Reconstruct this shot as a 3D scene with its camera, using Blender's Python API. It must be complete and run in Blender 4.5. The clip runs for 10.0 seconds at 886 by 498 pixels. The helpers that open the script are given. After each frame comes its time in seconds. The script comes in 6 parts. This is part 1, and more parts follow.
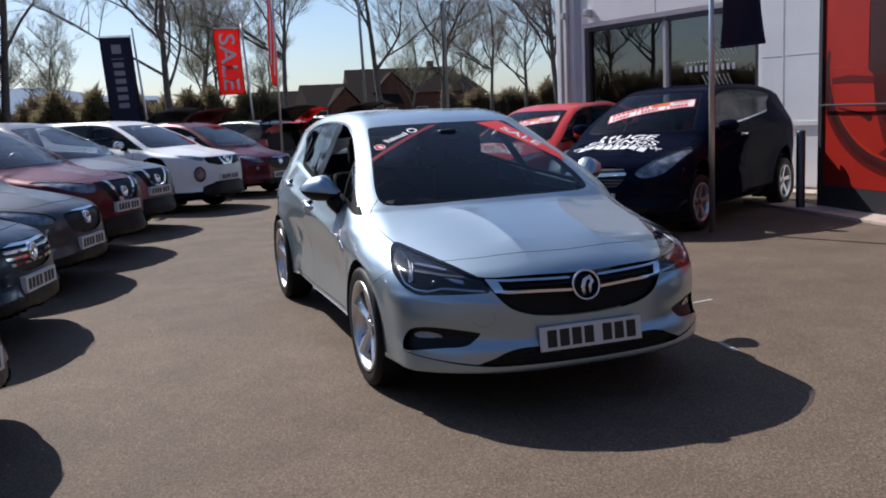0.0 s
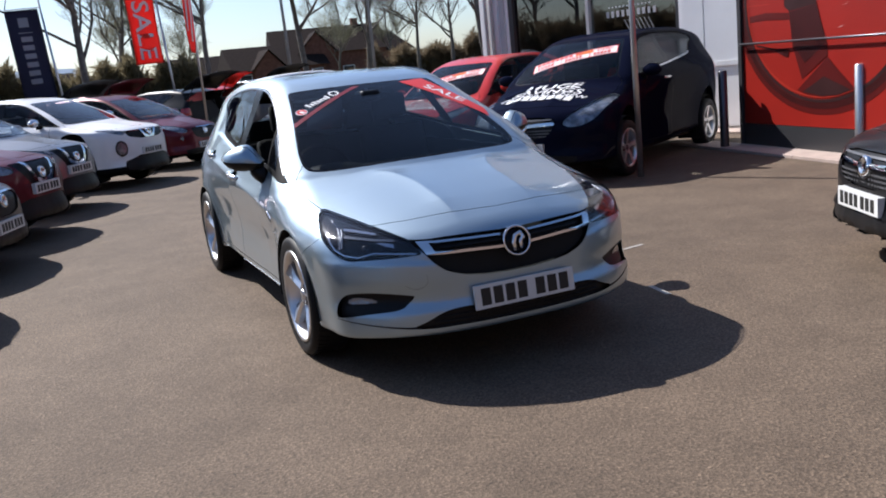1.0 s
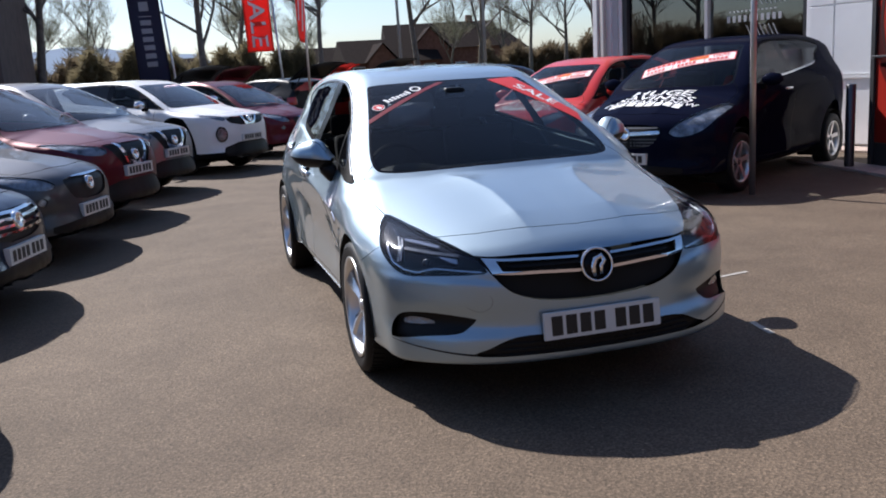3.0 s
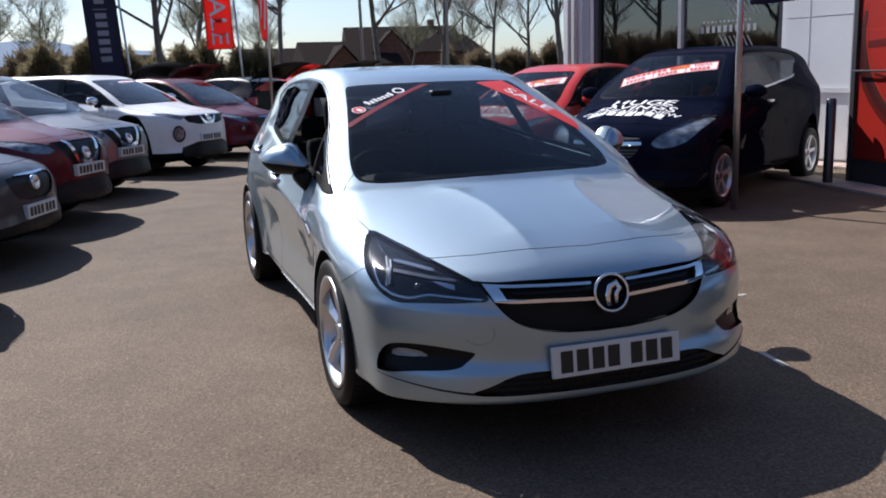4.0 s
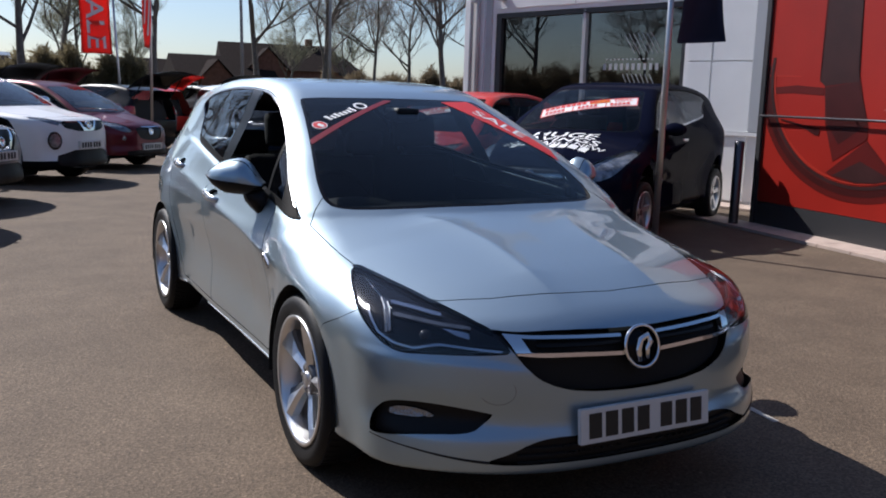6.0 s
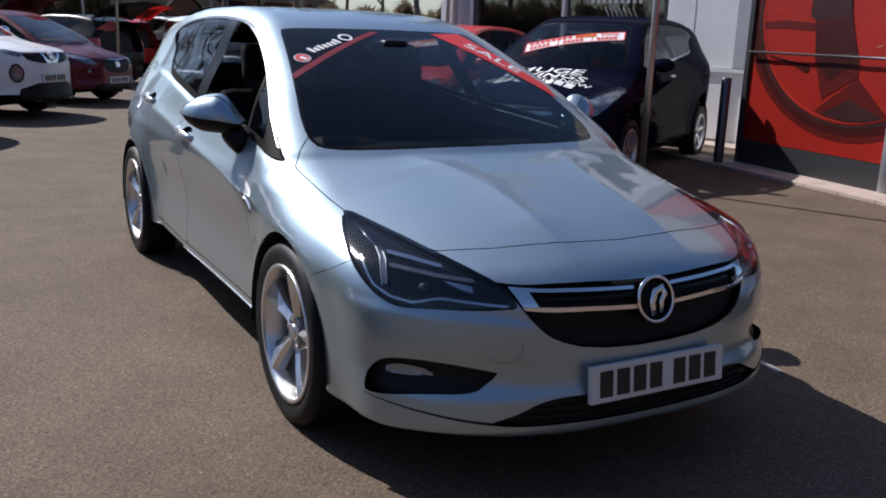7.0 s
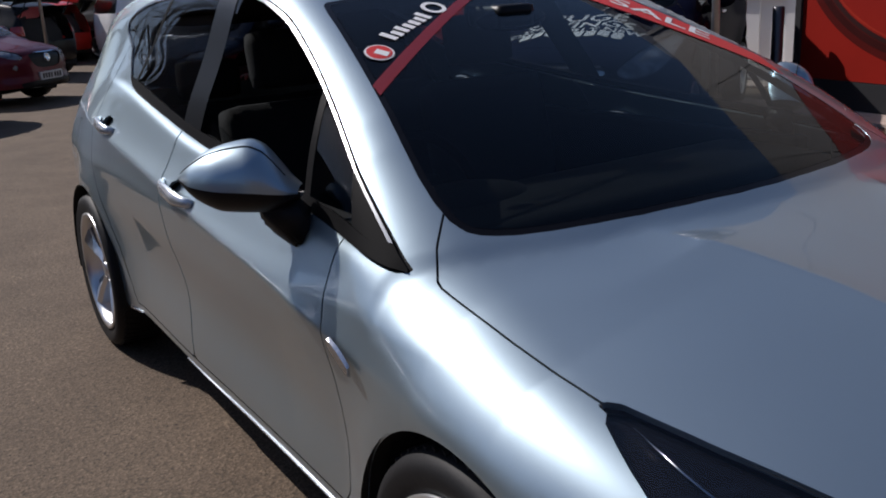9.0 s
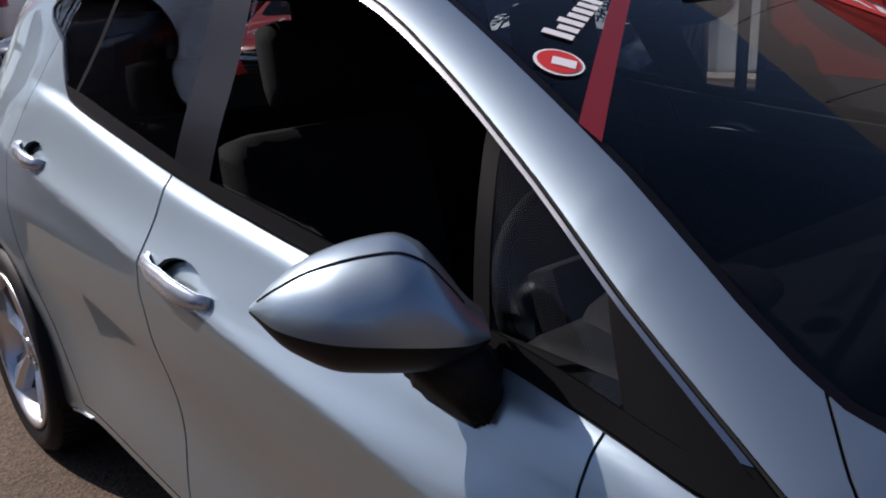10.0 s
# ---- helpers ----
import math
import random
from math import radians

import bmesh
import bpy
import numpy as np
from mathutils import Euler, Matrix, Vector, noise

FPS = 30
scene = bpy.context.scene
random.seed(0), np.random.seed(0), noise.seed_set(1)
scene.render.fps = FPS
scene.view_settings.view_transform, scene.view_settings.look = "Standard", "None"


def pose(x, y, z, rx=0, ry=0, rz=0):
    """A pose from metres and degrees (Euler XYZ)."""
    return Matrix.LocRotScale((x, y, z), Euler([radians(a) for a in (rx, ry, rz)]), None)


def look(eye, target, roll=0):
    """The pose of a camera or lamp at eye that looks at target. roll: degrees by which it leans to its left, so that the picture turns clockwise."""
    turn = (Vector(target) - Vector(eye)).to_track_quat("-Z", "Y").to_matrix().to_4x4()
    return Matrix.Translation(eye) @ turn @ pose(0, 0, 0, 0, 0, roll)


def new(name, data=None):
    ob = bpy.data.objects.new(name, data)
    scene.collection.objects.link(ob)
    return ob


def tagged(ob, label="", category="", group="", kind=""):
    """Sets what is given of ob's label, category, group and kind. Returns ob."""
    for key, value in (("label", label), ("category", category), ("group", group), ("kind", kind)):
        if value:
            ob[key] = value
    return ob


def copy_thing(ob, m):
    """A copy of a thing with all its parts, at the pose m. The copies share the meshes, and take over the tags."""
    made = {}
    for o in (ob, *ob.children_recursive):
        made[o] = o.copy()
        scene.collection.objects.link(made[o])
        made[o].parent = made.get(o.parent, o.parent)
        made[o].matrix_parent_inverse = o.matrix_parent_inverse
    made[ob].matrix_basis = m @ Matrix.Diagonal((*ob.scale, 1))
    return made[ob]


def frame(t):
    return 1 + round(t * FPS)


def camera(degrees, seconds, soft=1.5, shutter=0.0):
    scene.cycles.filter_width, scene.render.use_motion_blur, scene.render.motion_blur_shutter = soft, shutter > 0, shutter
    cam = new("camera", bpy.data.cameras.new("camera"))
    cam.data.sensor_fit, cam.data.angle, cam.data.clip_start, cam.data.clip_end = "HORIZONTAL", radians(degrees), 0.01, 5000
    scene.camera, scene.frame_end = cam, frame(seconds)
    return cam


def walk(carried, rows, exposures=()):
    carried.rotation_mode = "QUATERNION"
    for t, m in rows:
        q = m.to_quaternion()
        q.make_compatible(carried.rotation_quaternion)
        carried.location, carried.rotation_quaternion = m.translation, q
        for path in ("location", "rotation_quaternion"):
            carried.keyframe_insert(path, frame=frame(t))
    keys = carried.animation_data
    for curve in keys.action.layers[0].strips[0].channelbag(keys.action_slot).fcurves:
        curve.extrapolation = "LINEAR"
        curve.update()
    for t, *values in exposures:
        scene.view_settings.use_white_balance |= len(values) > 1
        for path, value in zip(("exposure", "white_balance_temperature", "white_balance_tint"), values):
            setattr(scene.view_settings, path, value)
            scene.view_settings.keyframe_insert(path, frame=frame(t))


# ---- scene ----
cam = camera(52.8, 10.0, soft=1.9)
PATH = [
    (0, (-1.939, -4.52, 1.409), (-1.296, -2.65, 1.11), -2.8),
    (0.5, (-1.907, -4.503, 1.41), (-1.157, -2.686, 1.04), -2.7),
    (1, (-1.885, -4.495, 1.425), (-1.127, -2.689, 1.021), -5.9),
    (1.5, (-1.902, -4.486, 1.425), (-1.173, -2.665, 1.036), -5.1),
    (2, (-1.885, -4.463, 1.419), (-1.156, -2.642, 1.026), -3.7),
    (2.5, (-1.715, -4.285, 1.394), (-1.093, -2.43, 0.982), -2.9),
    (3, (-1.589, -4.139, 1.403), (-1.044, -2.255, 1.014), -3.4),
    (3.2, (-1.576, -4.068, 1.401), (-0.998, -2.193, 1.013), -3.2),
    (4.3, (-1.632, -3.49, 1.389), (-0.979, -1.639, 1.008), -1.8),
    (4.5, (-1.661, -3.374, 1.402), (-0.99, -1.526, 1.037), -2.0),
    (5, (-1.681, -3.194, 1.394), (-0.926, -1.39, 0.974), -1.5),
    (5.5, (-1.821, -3.065, 1.389), (-0.945, -1.305, 1.021), -0.3),
    (5.7, (-1.851, -3.054, 1.368), (-0.963, -1.293, 1.036), 1.1),
    (6.8, (-1.874, -2.925, 1.346), (-0.912, -1.222, 0.927), 2.0),
    (7, (-1.833, -2.812, 1.343), (-0.871, -1.122, 0.876), 2.2),
    (7.5, (-1.706, -2.441, 1.352), (-0.833, -0.727, 0.803), -1.6),
    (8, (-1.61, -2.048, 1.352), (-0.634, -0.375, 0.855), 0.2),
    (8.5, (-1.523, -1.562, 1.342), (-0.459, 0.019, 0.735), 0.0),
    (9, (-1.524, -1.07, 1.375), (-0.501, 0.551, 0.804), -3.2),
    (9.5, (-1.513, -0.587, 1.368), (-0.348, 0.942, 0.818), -0.1),
    (10, (-1.411, -0.055, 1.364), (-0.208, 1.421, 0.754), -2.5),
]
EXPOSURE = [(0.0, 0.40, 6000, 13), (0.5, 0.62, 6000, 13), (1.0, 0.72, 6000, 13), (3.0, 0.67, 6000, 13), (4.5, 0.58, 6000, 13), (5.5, 0.46, 6000, 13), (7.0, 0.32, 6000, 13), (8.0, 0.28, 6000, 13), (8.6, -0.04, 6100, 14), (9.2, -0.18, 6250, 16), (9.5, -0.08, 6350, 18), (10.0, 0.02, 6400, 20)]
walk(cam, [(t, look(eye, target, roll)) for t, eye, target, roll in PATH], EXPOSURE)

# ---- world and sun ----
SUN_FROM = Vector((-0.437, 0.98, 1.0)).normalized()
world = bpy.data.worlds.new("world")
scene.world = world
world.use_nodes = True
wn = world.node_tree
sky = wn.nodes.new("ShaderNodeTexSky")
sky.sky_type = "NISHITA"
sky.sun_disc = False
sky.sun_elevation = math.asin(SUN_FROM.z)
sky.sun_rotation = math.atan2(SUN_FROM.x, SUN_FROM.y)
sky.air_density, sky.dust_density, sky.ozone_density = 1.0, 0.9, 4.0
wn.links.new(sky.outputs[0], wn.nodes["Background"].inputs[0])
wn.nodes["Background"].inputs[1].default_value = 0.083
sun = new("sun", bpy.data.lights.new("sun", "SUN"))
sun.data.energy, sun.data.angle, sun.data.color = 5.0, radians(0.53), (1.0, 0.94, 0.85)
sun.matrix_world = look(SUN_FROM * 40, (0, 0, 0))


# ---- materials ----
def mat(name, color=(0.5, 0.5, 0.5), rough=0.5, metal=0.0, coat=0.0, spec=0.5, vary=0.0, scale=8.0, bump=0.0, bscale=200.0,
        emit=0.0, islands=0.0):
    m = bpy.data.materials.new(name)
    m.use_nodes = True
    nt = m.node_tree
    b = nt.nodes["Principled BSDF"]
    b.inputs["Base Color"].default_value = (*color, 1)
    b.inputs["Roughness"].default_value = rough
    b.inputs["Metallic"].default_value = metal
    b.inputs["Coat Weight"].default_value = coat
    b.inputs["Coat Roughness"].default_value = 0.03
    b.inputs["Specular IOR Level"].default_value = spec
    tc = nt.nodes.new("ShaderNodeTexCoord")
    if vary:
        n = nt.nodes.new("ShaderNodeTexNoise")
        n.inputs["Scale"].default_value = scale
        n.inputs["Detail"].default_value = 6
        nt.links.new(tc.outputs["Object"], n.inputs["Vector"])
        r = nt.nodes.new("ShaderNodeMapRange")
        r.inputs["From Min"].default_value, r.inputs["From Max"].default_value = 0.3, 0.7
        r.inputs["To Min"].default_value, r.inputs["To Max"].default_value = 1 - vary, 1 + vary
        nt.links.new(n.outputs["Fac"], r.inputs["Value"])
        mx = nt.nodes.new("ShaderNodeVectorMath")
        mx.operation = "SCALE"
        mx.inputs[0].default_value = color
        nt.links.new(r.outputs[0], mx.inputs["Scale"])
        nt.links.new(mx.outputs[0], b.inputs["Base Color"])
    if bump:
        n2 = nt.nodes.new("ShaderNodeTexNoise")
        n2.inputs["Scale"].default_value = bscale
        n2.inputs["Detail"].default_value = 3
        nt.links.new(tc.outputs["Object"], n2.inputs["Vector"])
        bp = nt.nodes.new("ShaderNodeBump")
        bp.inputs["Strength"].default_value = bump
        bp.inputs["Distance"].default_value = 0.01
        nt.links.new(n2.outputs["Fac"], bp.inputs["Height"])
        nt.links.new(bp.outputs[0], b.inputs["Normal"])
    if emit:
        b.inputs["Emission Color"].default_value = (*color, 1)
        b.inputs["Emission Strength"].default_value = emit
    return m


def glass(name, tint=(0.5, 0.55, 0.55), rough=0.0, ior=1.5):
    m = bpy.data.materials.new(name)
    m.use_nodes = True
    nt = m.node_tree
    nt.nodes.clear()
    out = nt.nodes.new("ShaderNodeOutputMaterial")
    mix = nt.nodes.new("ShaderNodeMixShader")
    tr = nt.nodes.new("ShaderNodeBsdfTransparent")
    gl = nt.nodes.new("ShaderNodeBsdfGlossy")
    # gloss by Schlick's rule, the same from both sides of the pane
    lw = nt.nodes.new("ShaderNodeLayerWeight")
    lw.inputs["Blend"].default_value = 0.5
    pw = nt.nodes.new("ShaderNodeMath")
    pw.operation = "POWER"
    nt.links.new(lw.outputs["Facing"], pw.inputs[0])
    pw.inputs[1].default_value = 5.0
    fr = nt.nodes.new("ShaderNodeMapRange")
    fr.inputs["To Min"].default_value = ((ior - 1) / (ior + 1)) ** 2 * 1.8
    fr.inputs["To Max"].default_value = 0.9
    nt.links.new(pw.outputs[0], fr.inputs["Value"])
    tr.inputs["Color"].default_value = (*tint, 1)
    gl.inputs["Roughness"].default_value = rough
    nt.links.new(fr.outputs[0], mix.inputs[0])
    nt.links.new(tr.outputs[0], mix.inputs[1])
    nt.links.new(gl.outputs[0], mix.inputs[2])
    nt.links.new(mix.outputs[0], out.inputs["Surface"])
    return m


def leafy(name, color):
    """Thin twigs and leaves that pass on part of the light."""
    m = mat(name, color, 0.9, spec=0.1, vary=0.4, scale=3)
    nt = m.node_tree
    tl = nt.nodes.new("ShaderNodeBsdfTranslucent")
    tl.inputs["Color"].default_value = (*color, 1)
    mix = nt.nodes.new("ShaderNodeMixShader")
    mix.inputs[0].default_value = 0.5
    nt.links.new(nt.nodes["Principled BSDF"].outputs[0], mix.inputs[1])
    nt.links.new(tl.outputs[0], mix.inputs[2])
    nt.links.new(mix.outputs[0], nt.nodes["Material Output"].inputs["Surface"])
    return m


def paint(name, color, metal=0.0, rough=0.35, coat=0.55, spec=0.3):
    """Car paint: pigment under a clear coat, with slight unevenness."""
    return mat(name, color, rough, metal, coat=coat, spec=spec, vary=0.05, scale=3.0)


def flake_paint(name, color, broad):
    """Metallic paint: a sharp and a broad flake lobe under one clear coat."""
    m = mat(name, color, 0.30, 0.95, coat=1.0, vary=0.04, scale=3.0)
    nt = m.node_tree
    a = nt.nodes["Principled BSDF"]
    b = nt.nodes.new("ShaderNodeBsdfPrincipled")
    b.inputs["Base Color"].default_value = (*broad, 1)
    b.inputs["Metallic"].default_value = 0.85
    b.inputs["Roughness"].default_value = 0.445
    b.inputs["Coat Weight"].default_value = 1.0
    b.inputs["Coat Roughness"].default_value = 0.03
    tc = nt.nodes.new("ShaderNodeTexCoord")
    v = nt.nodes.new("ShaderNodeTexVoronoi")
    v.inputs["Scale"].default_value = 700
    nt.links.new(tc.outputs["Object"], v.inputs["Vector"])
    bp = nt.nodes.new("ShaderNodeBump")
    bp.inputs["Strength"].default_value = 0.06
    bp.inputs["Distance"].default_value = 0.001
    nt.links.new(v.outputs["Color"], bp.inputs["Height"])
    nt.links.new(bp.outputs[0], b.inputs["Normal"])
    mix = nt.nodes.new("ShaderNodeMixShader")
    mix.inputs[0].default_value = 0.5
    nt.links.new(a.outputs[0], mix.inputs[1])
    nt.links.new(b.outputs[0], mix.inputs[2])
    nt.links.new(mix.outputs[0], nt.nodes["Material Output"].inputs["Surface"])
    return m


M_SILVER = flake_paint("silver_blue_paint", (0.120, 0.20, 0.285), (0.565, 0.675, 0.725))
M_GLASS = glass("car_glass", (0.68, 0.72, 0.72), ior=1.27)
M_SCREEN = glass("tinted_windscreen_glass", (0.44, 0.49, 0.50), ior=1.33)
M_GLASS_SKY = glass("sloping_windscreen_glass", (0.60, 0.64, 0.65), ior=1.75)
M_GLASS_DARK = glass("privacy_glass", (0.20, 0.21, 0.22), ior=1.42)
M_GLASS_CLEAR = glass("lamp_glass", (0.90, 0.91, 0.93), ior=1.4)
M_RUBBER = mat("tyre_rubber", (0.010, 0.010, 0.011), 0.6, spec=0.25, vary=0.15, scale=20, bump=0.06, bscale=60)
M_BLACK = mat("black_plastic", (0.008, 0.008, 0.009), 0.42, spec=0.2)
M_GLOSSBLACK = mat("gloss_black", (0.006, 0.006, 0.008), 0.1, spec=0.15)
M_MATT = mat("matt_black_trim", (0.006, 0.006, 0.0065), 0.6, spec=0.04, bump=0.03, bscale=600)
M_PILLAR = mat("satin_black_pillar", (0.005, 0.005, 0.0055), 0.28, spec=0.2, bump=0.02, bscale=300)
M_GAP = mat("panel_gap", (0.006, 0.006, 0.006), 0.9)
M_CHROME = mat("chrome", (0.82, 0.82, 0.83), 0.08, 1.0)
M_ALLOY = mat("alloy", (0.72, 0.72, 0.72), 0.3, 0.9, coat=0.3)
M_DARKALLOY = mat("alloy_pocket", (0.12, 0.12, 0.125), 0.4, 0.6)
M_DISC = mat("brake_disc", (0.2, 0.19, 0.185), 0.45, 0.8)
M_PLATE = mat("plate_white", (0.66, 0.66, 0.64), 0.35, vary=0.04, scale=20)
M_INK = mat("plate_ink", (0.015, 0.015, 0.015), 0.5)
M_SEAT = mat("seat_cloth", (0.013, 0.013, 0.014), 0.9, spec=0.2, bump=0.3, bscale=300)
M_DASH = mat("dashboard_plastic", (0.006, 0.006, 0.007), 0.7, spec=0.2, bump=0.15, bscale=500)
M_BRIGHTTRIM = mat("bright_window_trim", (0.40, 0.41, 0.42), 0.22, 1.0)
# sticker red with the dimming of tinted glass put into its colour
M_STICKER_DIMMED = mat("dimmed_red_sticker", (0.19, 0.010, 0.014), 0.4)
M_SILVERTRIM = mat("satin_silver", (0.6, 0.6, 0.61), 0.3, 0.9)
M_RED_LENS = mat("red_lens", (0.35, 0.01, 0.01), 0.1, coat=1.0)
M_LAMP = mat("lamp_reflector", (0.52, 0.53, 0.56), 0.16, 1.0, bump=0.15, bscale=45)
M_STICKER_RED = mat("red_sticker", (0.62, 0.035, 0.03), 0.45)
M_WHITE = mat("white_vinyl", (0.8, 0.8, 0.8), 0.5)


def tarmac(name):
    m = bpy.data.materials.new(name)
    m.use_nodes = True
    nt = m.node_tree
    b = nt.nodes["Principled BSDF"]
    tc = nt.nodes.new("ShaderNodeTexCoord")

    def noise_node(scale, detail=4.0, rough=0.6):
        n = nt.nodes.new("ShaderNodeTexNoise")
        n.inputs["Scale"].default_value, n.inputs["Detail"].default_value, n.inputs["Roughness"].default_value = scale, detail, rough
        nt.links.new(tc.outputs["Object"], n.inputs["Vector"])
        return n

    big, mid, fine = noise_node(0.35, 5), noise_node(2.2, 6, 0.65), noise_node(160, 2)
    stones = nt.nodes.new("ShaderNodeTexVoronoi")
    stones.inputs["Scale"].default_value = 110
    nt.links.new(tc.outputs["Object"], stones.inputs["Vector"])
    ramp = nt.nodes.new("ShaderNodeValToRGB")
    ramp.color_ramp.elements[0].color, ramp.color_ramp.elements[1].color = (0.072, 0.050, 0.033, 1), (0.140, 0.100, 0.067, 1)
    ramp.color_ramp.elements[0].position, ramp.color_ramp.elements[1].position = 0.32, 0.68
    add = nt.nodes.new("ShaderNodeMath")
    add.operation = "MULTIPLY_ADD"
    nt.links.new(big.outputs["Fac"], add.inputs[0])
    add.inputs[1].default_value = 0.5
    m2 = nt.nodes.new("ShaderNodeMath")
    m2.operation = "MULTIPLY"
    nt.links.new(mid.outputs["Fac"], m2.inputs[0])
    m2.inputs[1].default_value = 0.5
    nt.links.new(m2.outputs[0], add.inputs[2])
    nt.links.new(add.outputs[0], ramp.inputs[0])
    sr = nt.nodes.new("ShaderNodeMapRange")
    sr.inputs["To Min"].default_value, sr.inputs["To Max"].default_value = 0.60, 1.40
    nt.links.new(stones.outputs["Color"], sr.inputs["Value"])
    mul = nt.nodes.new("ShaderNodeVectorMath")
    mul.operation = "SCALE"
    nt.links.new(ramp.outputs[0], mul.inputs[0])
    # grit: paler and darker specks
    grit = noise_node(75, 3, 0.7)
    gr = nt.nodes.new("ShaderNodeMapRange")
    gr.inputs["From Min"].default_value, gr.inputs["From Max"].default_value = 0.32, 0.68
    gr.inputs["To Min"].default_value, gr.inputs["To Max"].default_value = 0.62, 1.38
    nt.links.new(grit.outputs["Fac"], gr.inputs["Value"])
    gm = nt.nodes.new("ShaderNodeMath")
    gm.operation = "MULTIPLY"
    nt.links.new(sr.outputs[0], gm.inputs[0])
    nt.links.new(gr.outputs[0], gm.inputs[1])
    # scattered pale chippings and dark pits
    chips = nt.nodes.new("ShaderNodeTexVoronoi")
    chips.inputs["Scale"].default_value = 28
    nt.links.new(tc.outputs["Object"], chips.inputs["Vector"])
    cut = nt.nodes.new("ShaderNodeMapRange")
    cut.inputs["From Min"].default_value, cut.inputs["From Max"].default_value = 0.10, 0.22
    cut.inputs["To Min"].default_value, cut.inputs["To Max"].default_value = 1.0, 0.0
    nt.links.new(chips.outputs["Distance"], cut.inputs["Value"])
    tone = nt.nodes.new("ShaderNodeSeparateColor")
    nt.links.new(chips.outputs["Color"], tone.inputs[0])
    kind = nt.nodes.new("ShaderNodeMapRange")
    kind.inputs["To Min"].default_value, kind.inputs["To Max"].default_value = -0.55, 0.75
    nt.links.new(tone.outputs[0], kind.inputs["Value"])
    amount = nt.nodes.new("ShaderNodeMath")
    amount.operation = "MULTIPLY_ADD"
    nt.links.new(cut.outputs[0], amount.inputs[0])
    nt.links.new(kind.outputs[0], amount.inputs[1])
    amount.inputs[2].default_value = 1.0
    total = nt.nodes.new("ShaderNodeMath")
    total.operation = "MULTIPLY"
    nt.links.new(gm.outputs[0], total.inputs[0])
    nt.links.new(amount.outputs[0], total.inputs[1])
    nt.links.new(total.outputs[0], mul.inputs["Scale"])
    nt.links.new(mul.outputs[0], b.inputs["Base Color"])
    b.inputs["Roughness"].default_value = 0.85
    b.inputs["Specular IOR Level"].default_value = 0.35
    bp = nt.nodes.new("ShaderNodeBump")
    bp.inputs["Strength"].default_value, bp.inputs["Distance"].default_value = 0.45, 0.005
    nt.links.new(stones.outputs["Distance"], bp.inputs["Height"])
    bp2 = nt.nodes.new("ShaderNodeBump")
    bp2.inputs["Strength"].default_value, bp2.inputs["Distance"].default_value = 0.3, 0.003
    nt.links.new(fine.outputs["Fac"], bp2.inputs["Height"])
    nt.links.new(bp.outputs[0], bp2.inputs["Normal"])
    nt.links.new(bp2.outputs[0], b.inputs["Normal"])
    return m


M_TARMAC = tarmac("worn_brown_tarmac")


# ---- mesh helpers ----
def mesh_object(name, verts, faces, material, parent=None, label="", smooth=True, normals=None, cat="", group="", kind=""):
    me = bpy.data.meshes.new(name)
    me.from_pydata([tuple(map(float, v)) for v in verts], [], [tuple(map(int, f)) for f in faces])
    for mm in (material if isinstance(material, (list, tuple)) else [material]):
        me.materials.append(mm)
    if smooth:
        me.polygons.foreach_set("use_smooth", [True] * len(me.polygons))
    if normals is not None:
        me.normals_split_custom_set_from_vertices([tuple(map(float, n)) for n in normals])
    ob = new(name, me)
    if parent is not None:
        ob.parent = parent
    return tagged(ob, label, cat, group, kind)


def part(name, bm, material, parent, label="", smooth=False):
    me = bpy.data.meshes.new(name)
    bm.to_mesh(me)
    bm.free()
    me.materials.append(material)
    if smooth:
        me.polygons.foreach_set("use_smooth", [True] * len(me.polygons))
    ob = new(name, me)
    ob.parent = parent
    return tagged(ob, label)


def empty(name, m=None, label="", cat="", group="", kind=""):
    ob = new(name)
    ob.empty_display_size = 0.1
    if m is not None:
        ob.matrix_basis = m
    return tagged(ob, label, cat, group, kind)


def box(bm, x0, x1, y0, y1, z0, z1, m=None, bevel=0.0):
    r = bmesh.ops.create_cube(bm, size=1)
    vs = r["verts"]
    for v in vs:
        v.co = Vector(((x0 + x1) / 2 + v.co.x * (x1 - x0), (y0 + y1) / 2 + v.co.y * (y1 - y0), (z0 + z1) / 2 + v.co.z * (z1 - z0)))
    if bevel:
        es = list({e for v in vs for e in v.link_edges})
        r = bmesh.ops.bevel(bm, geom=es, offset=bevel, segments=2, affect="EDGES", profile=0.7)
        vs = list({v for f in r["faces"] for v in f.verts} | {v for v in vs if v.is_valid})
    if m is not None:
        for v in vs:
            v.co = m @ v.co
    return vs


def boxm(x0, x1, y0, y1, z0, z1, m=None, bevel=0.0):
    bm = bmesh.new()
    box(bm, x0, x1, y0, y1, z0, z1, m, bevel)
    return bm


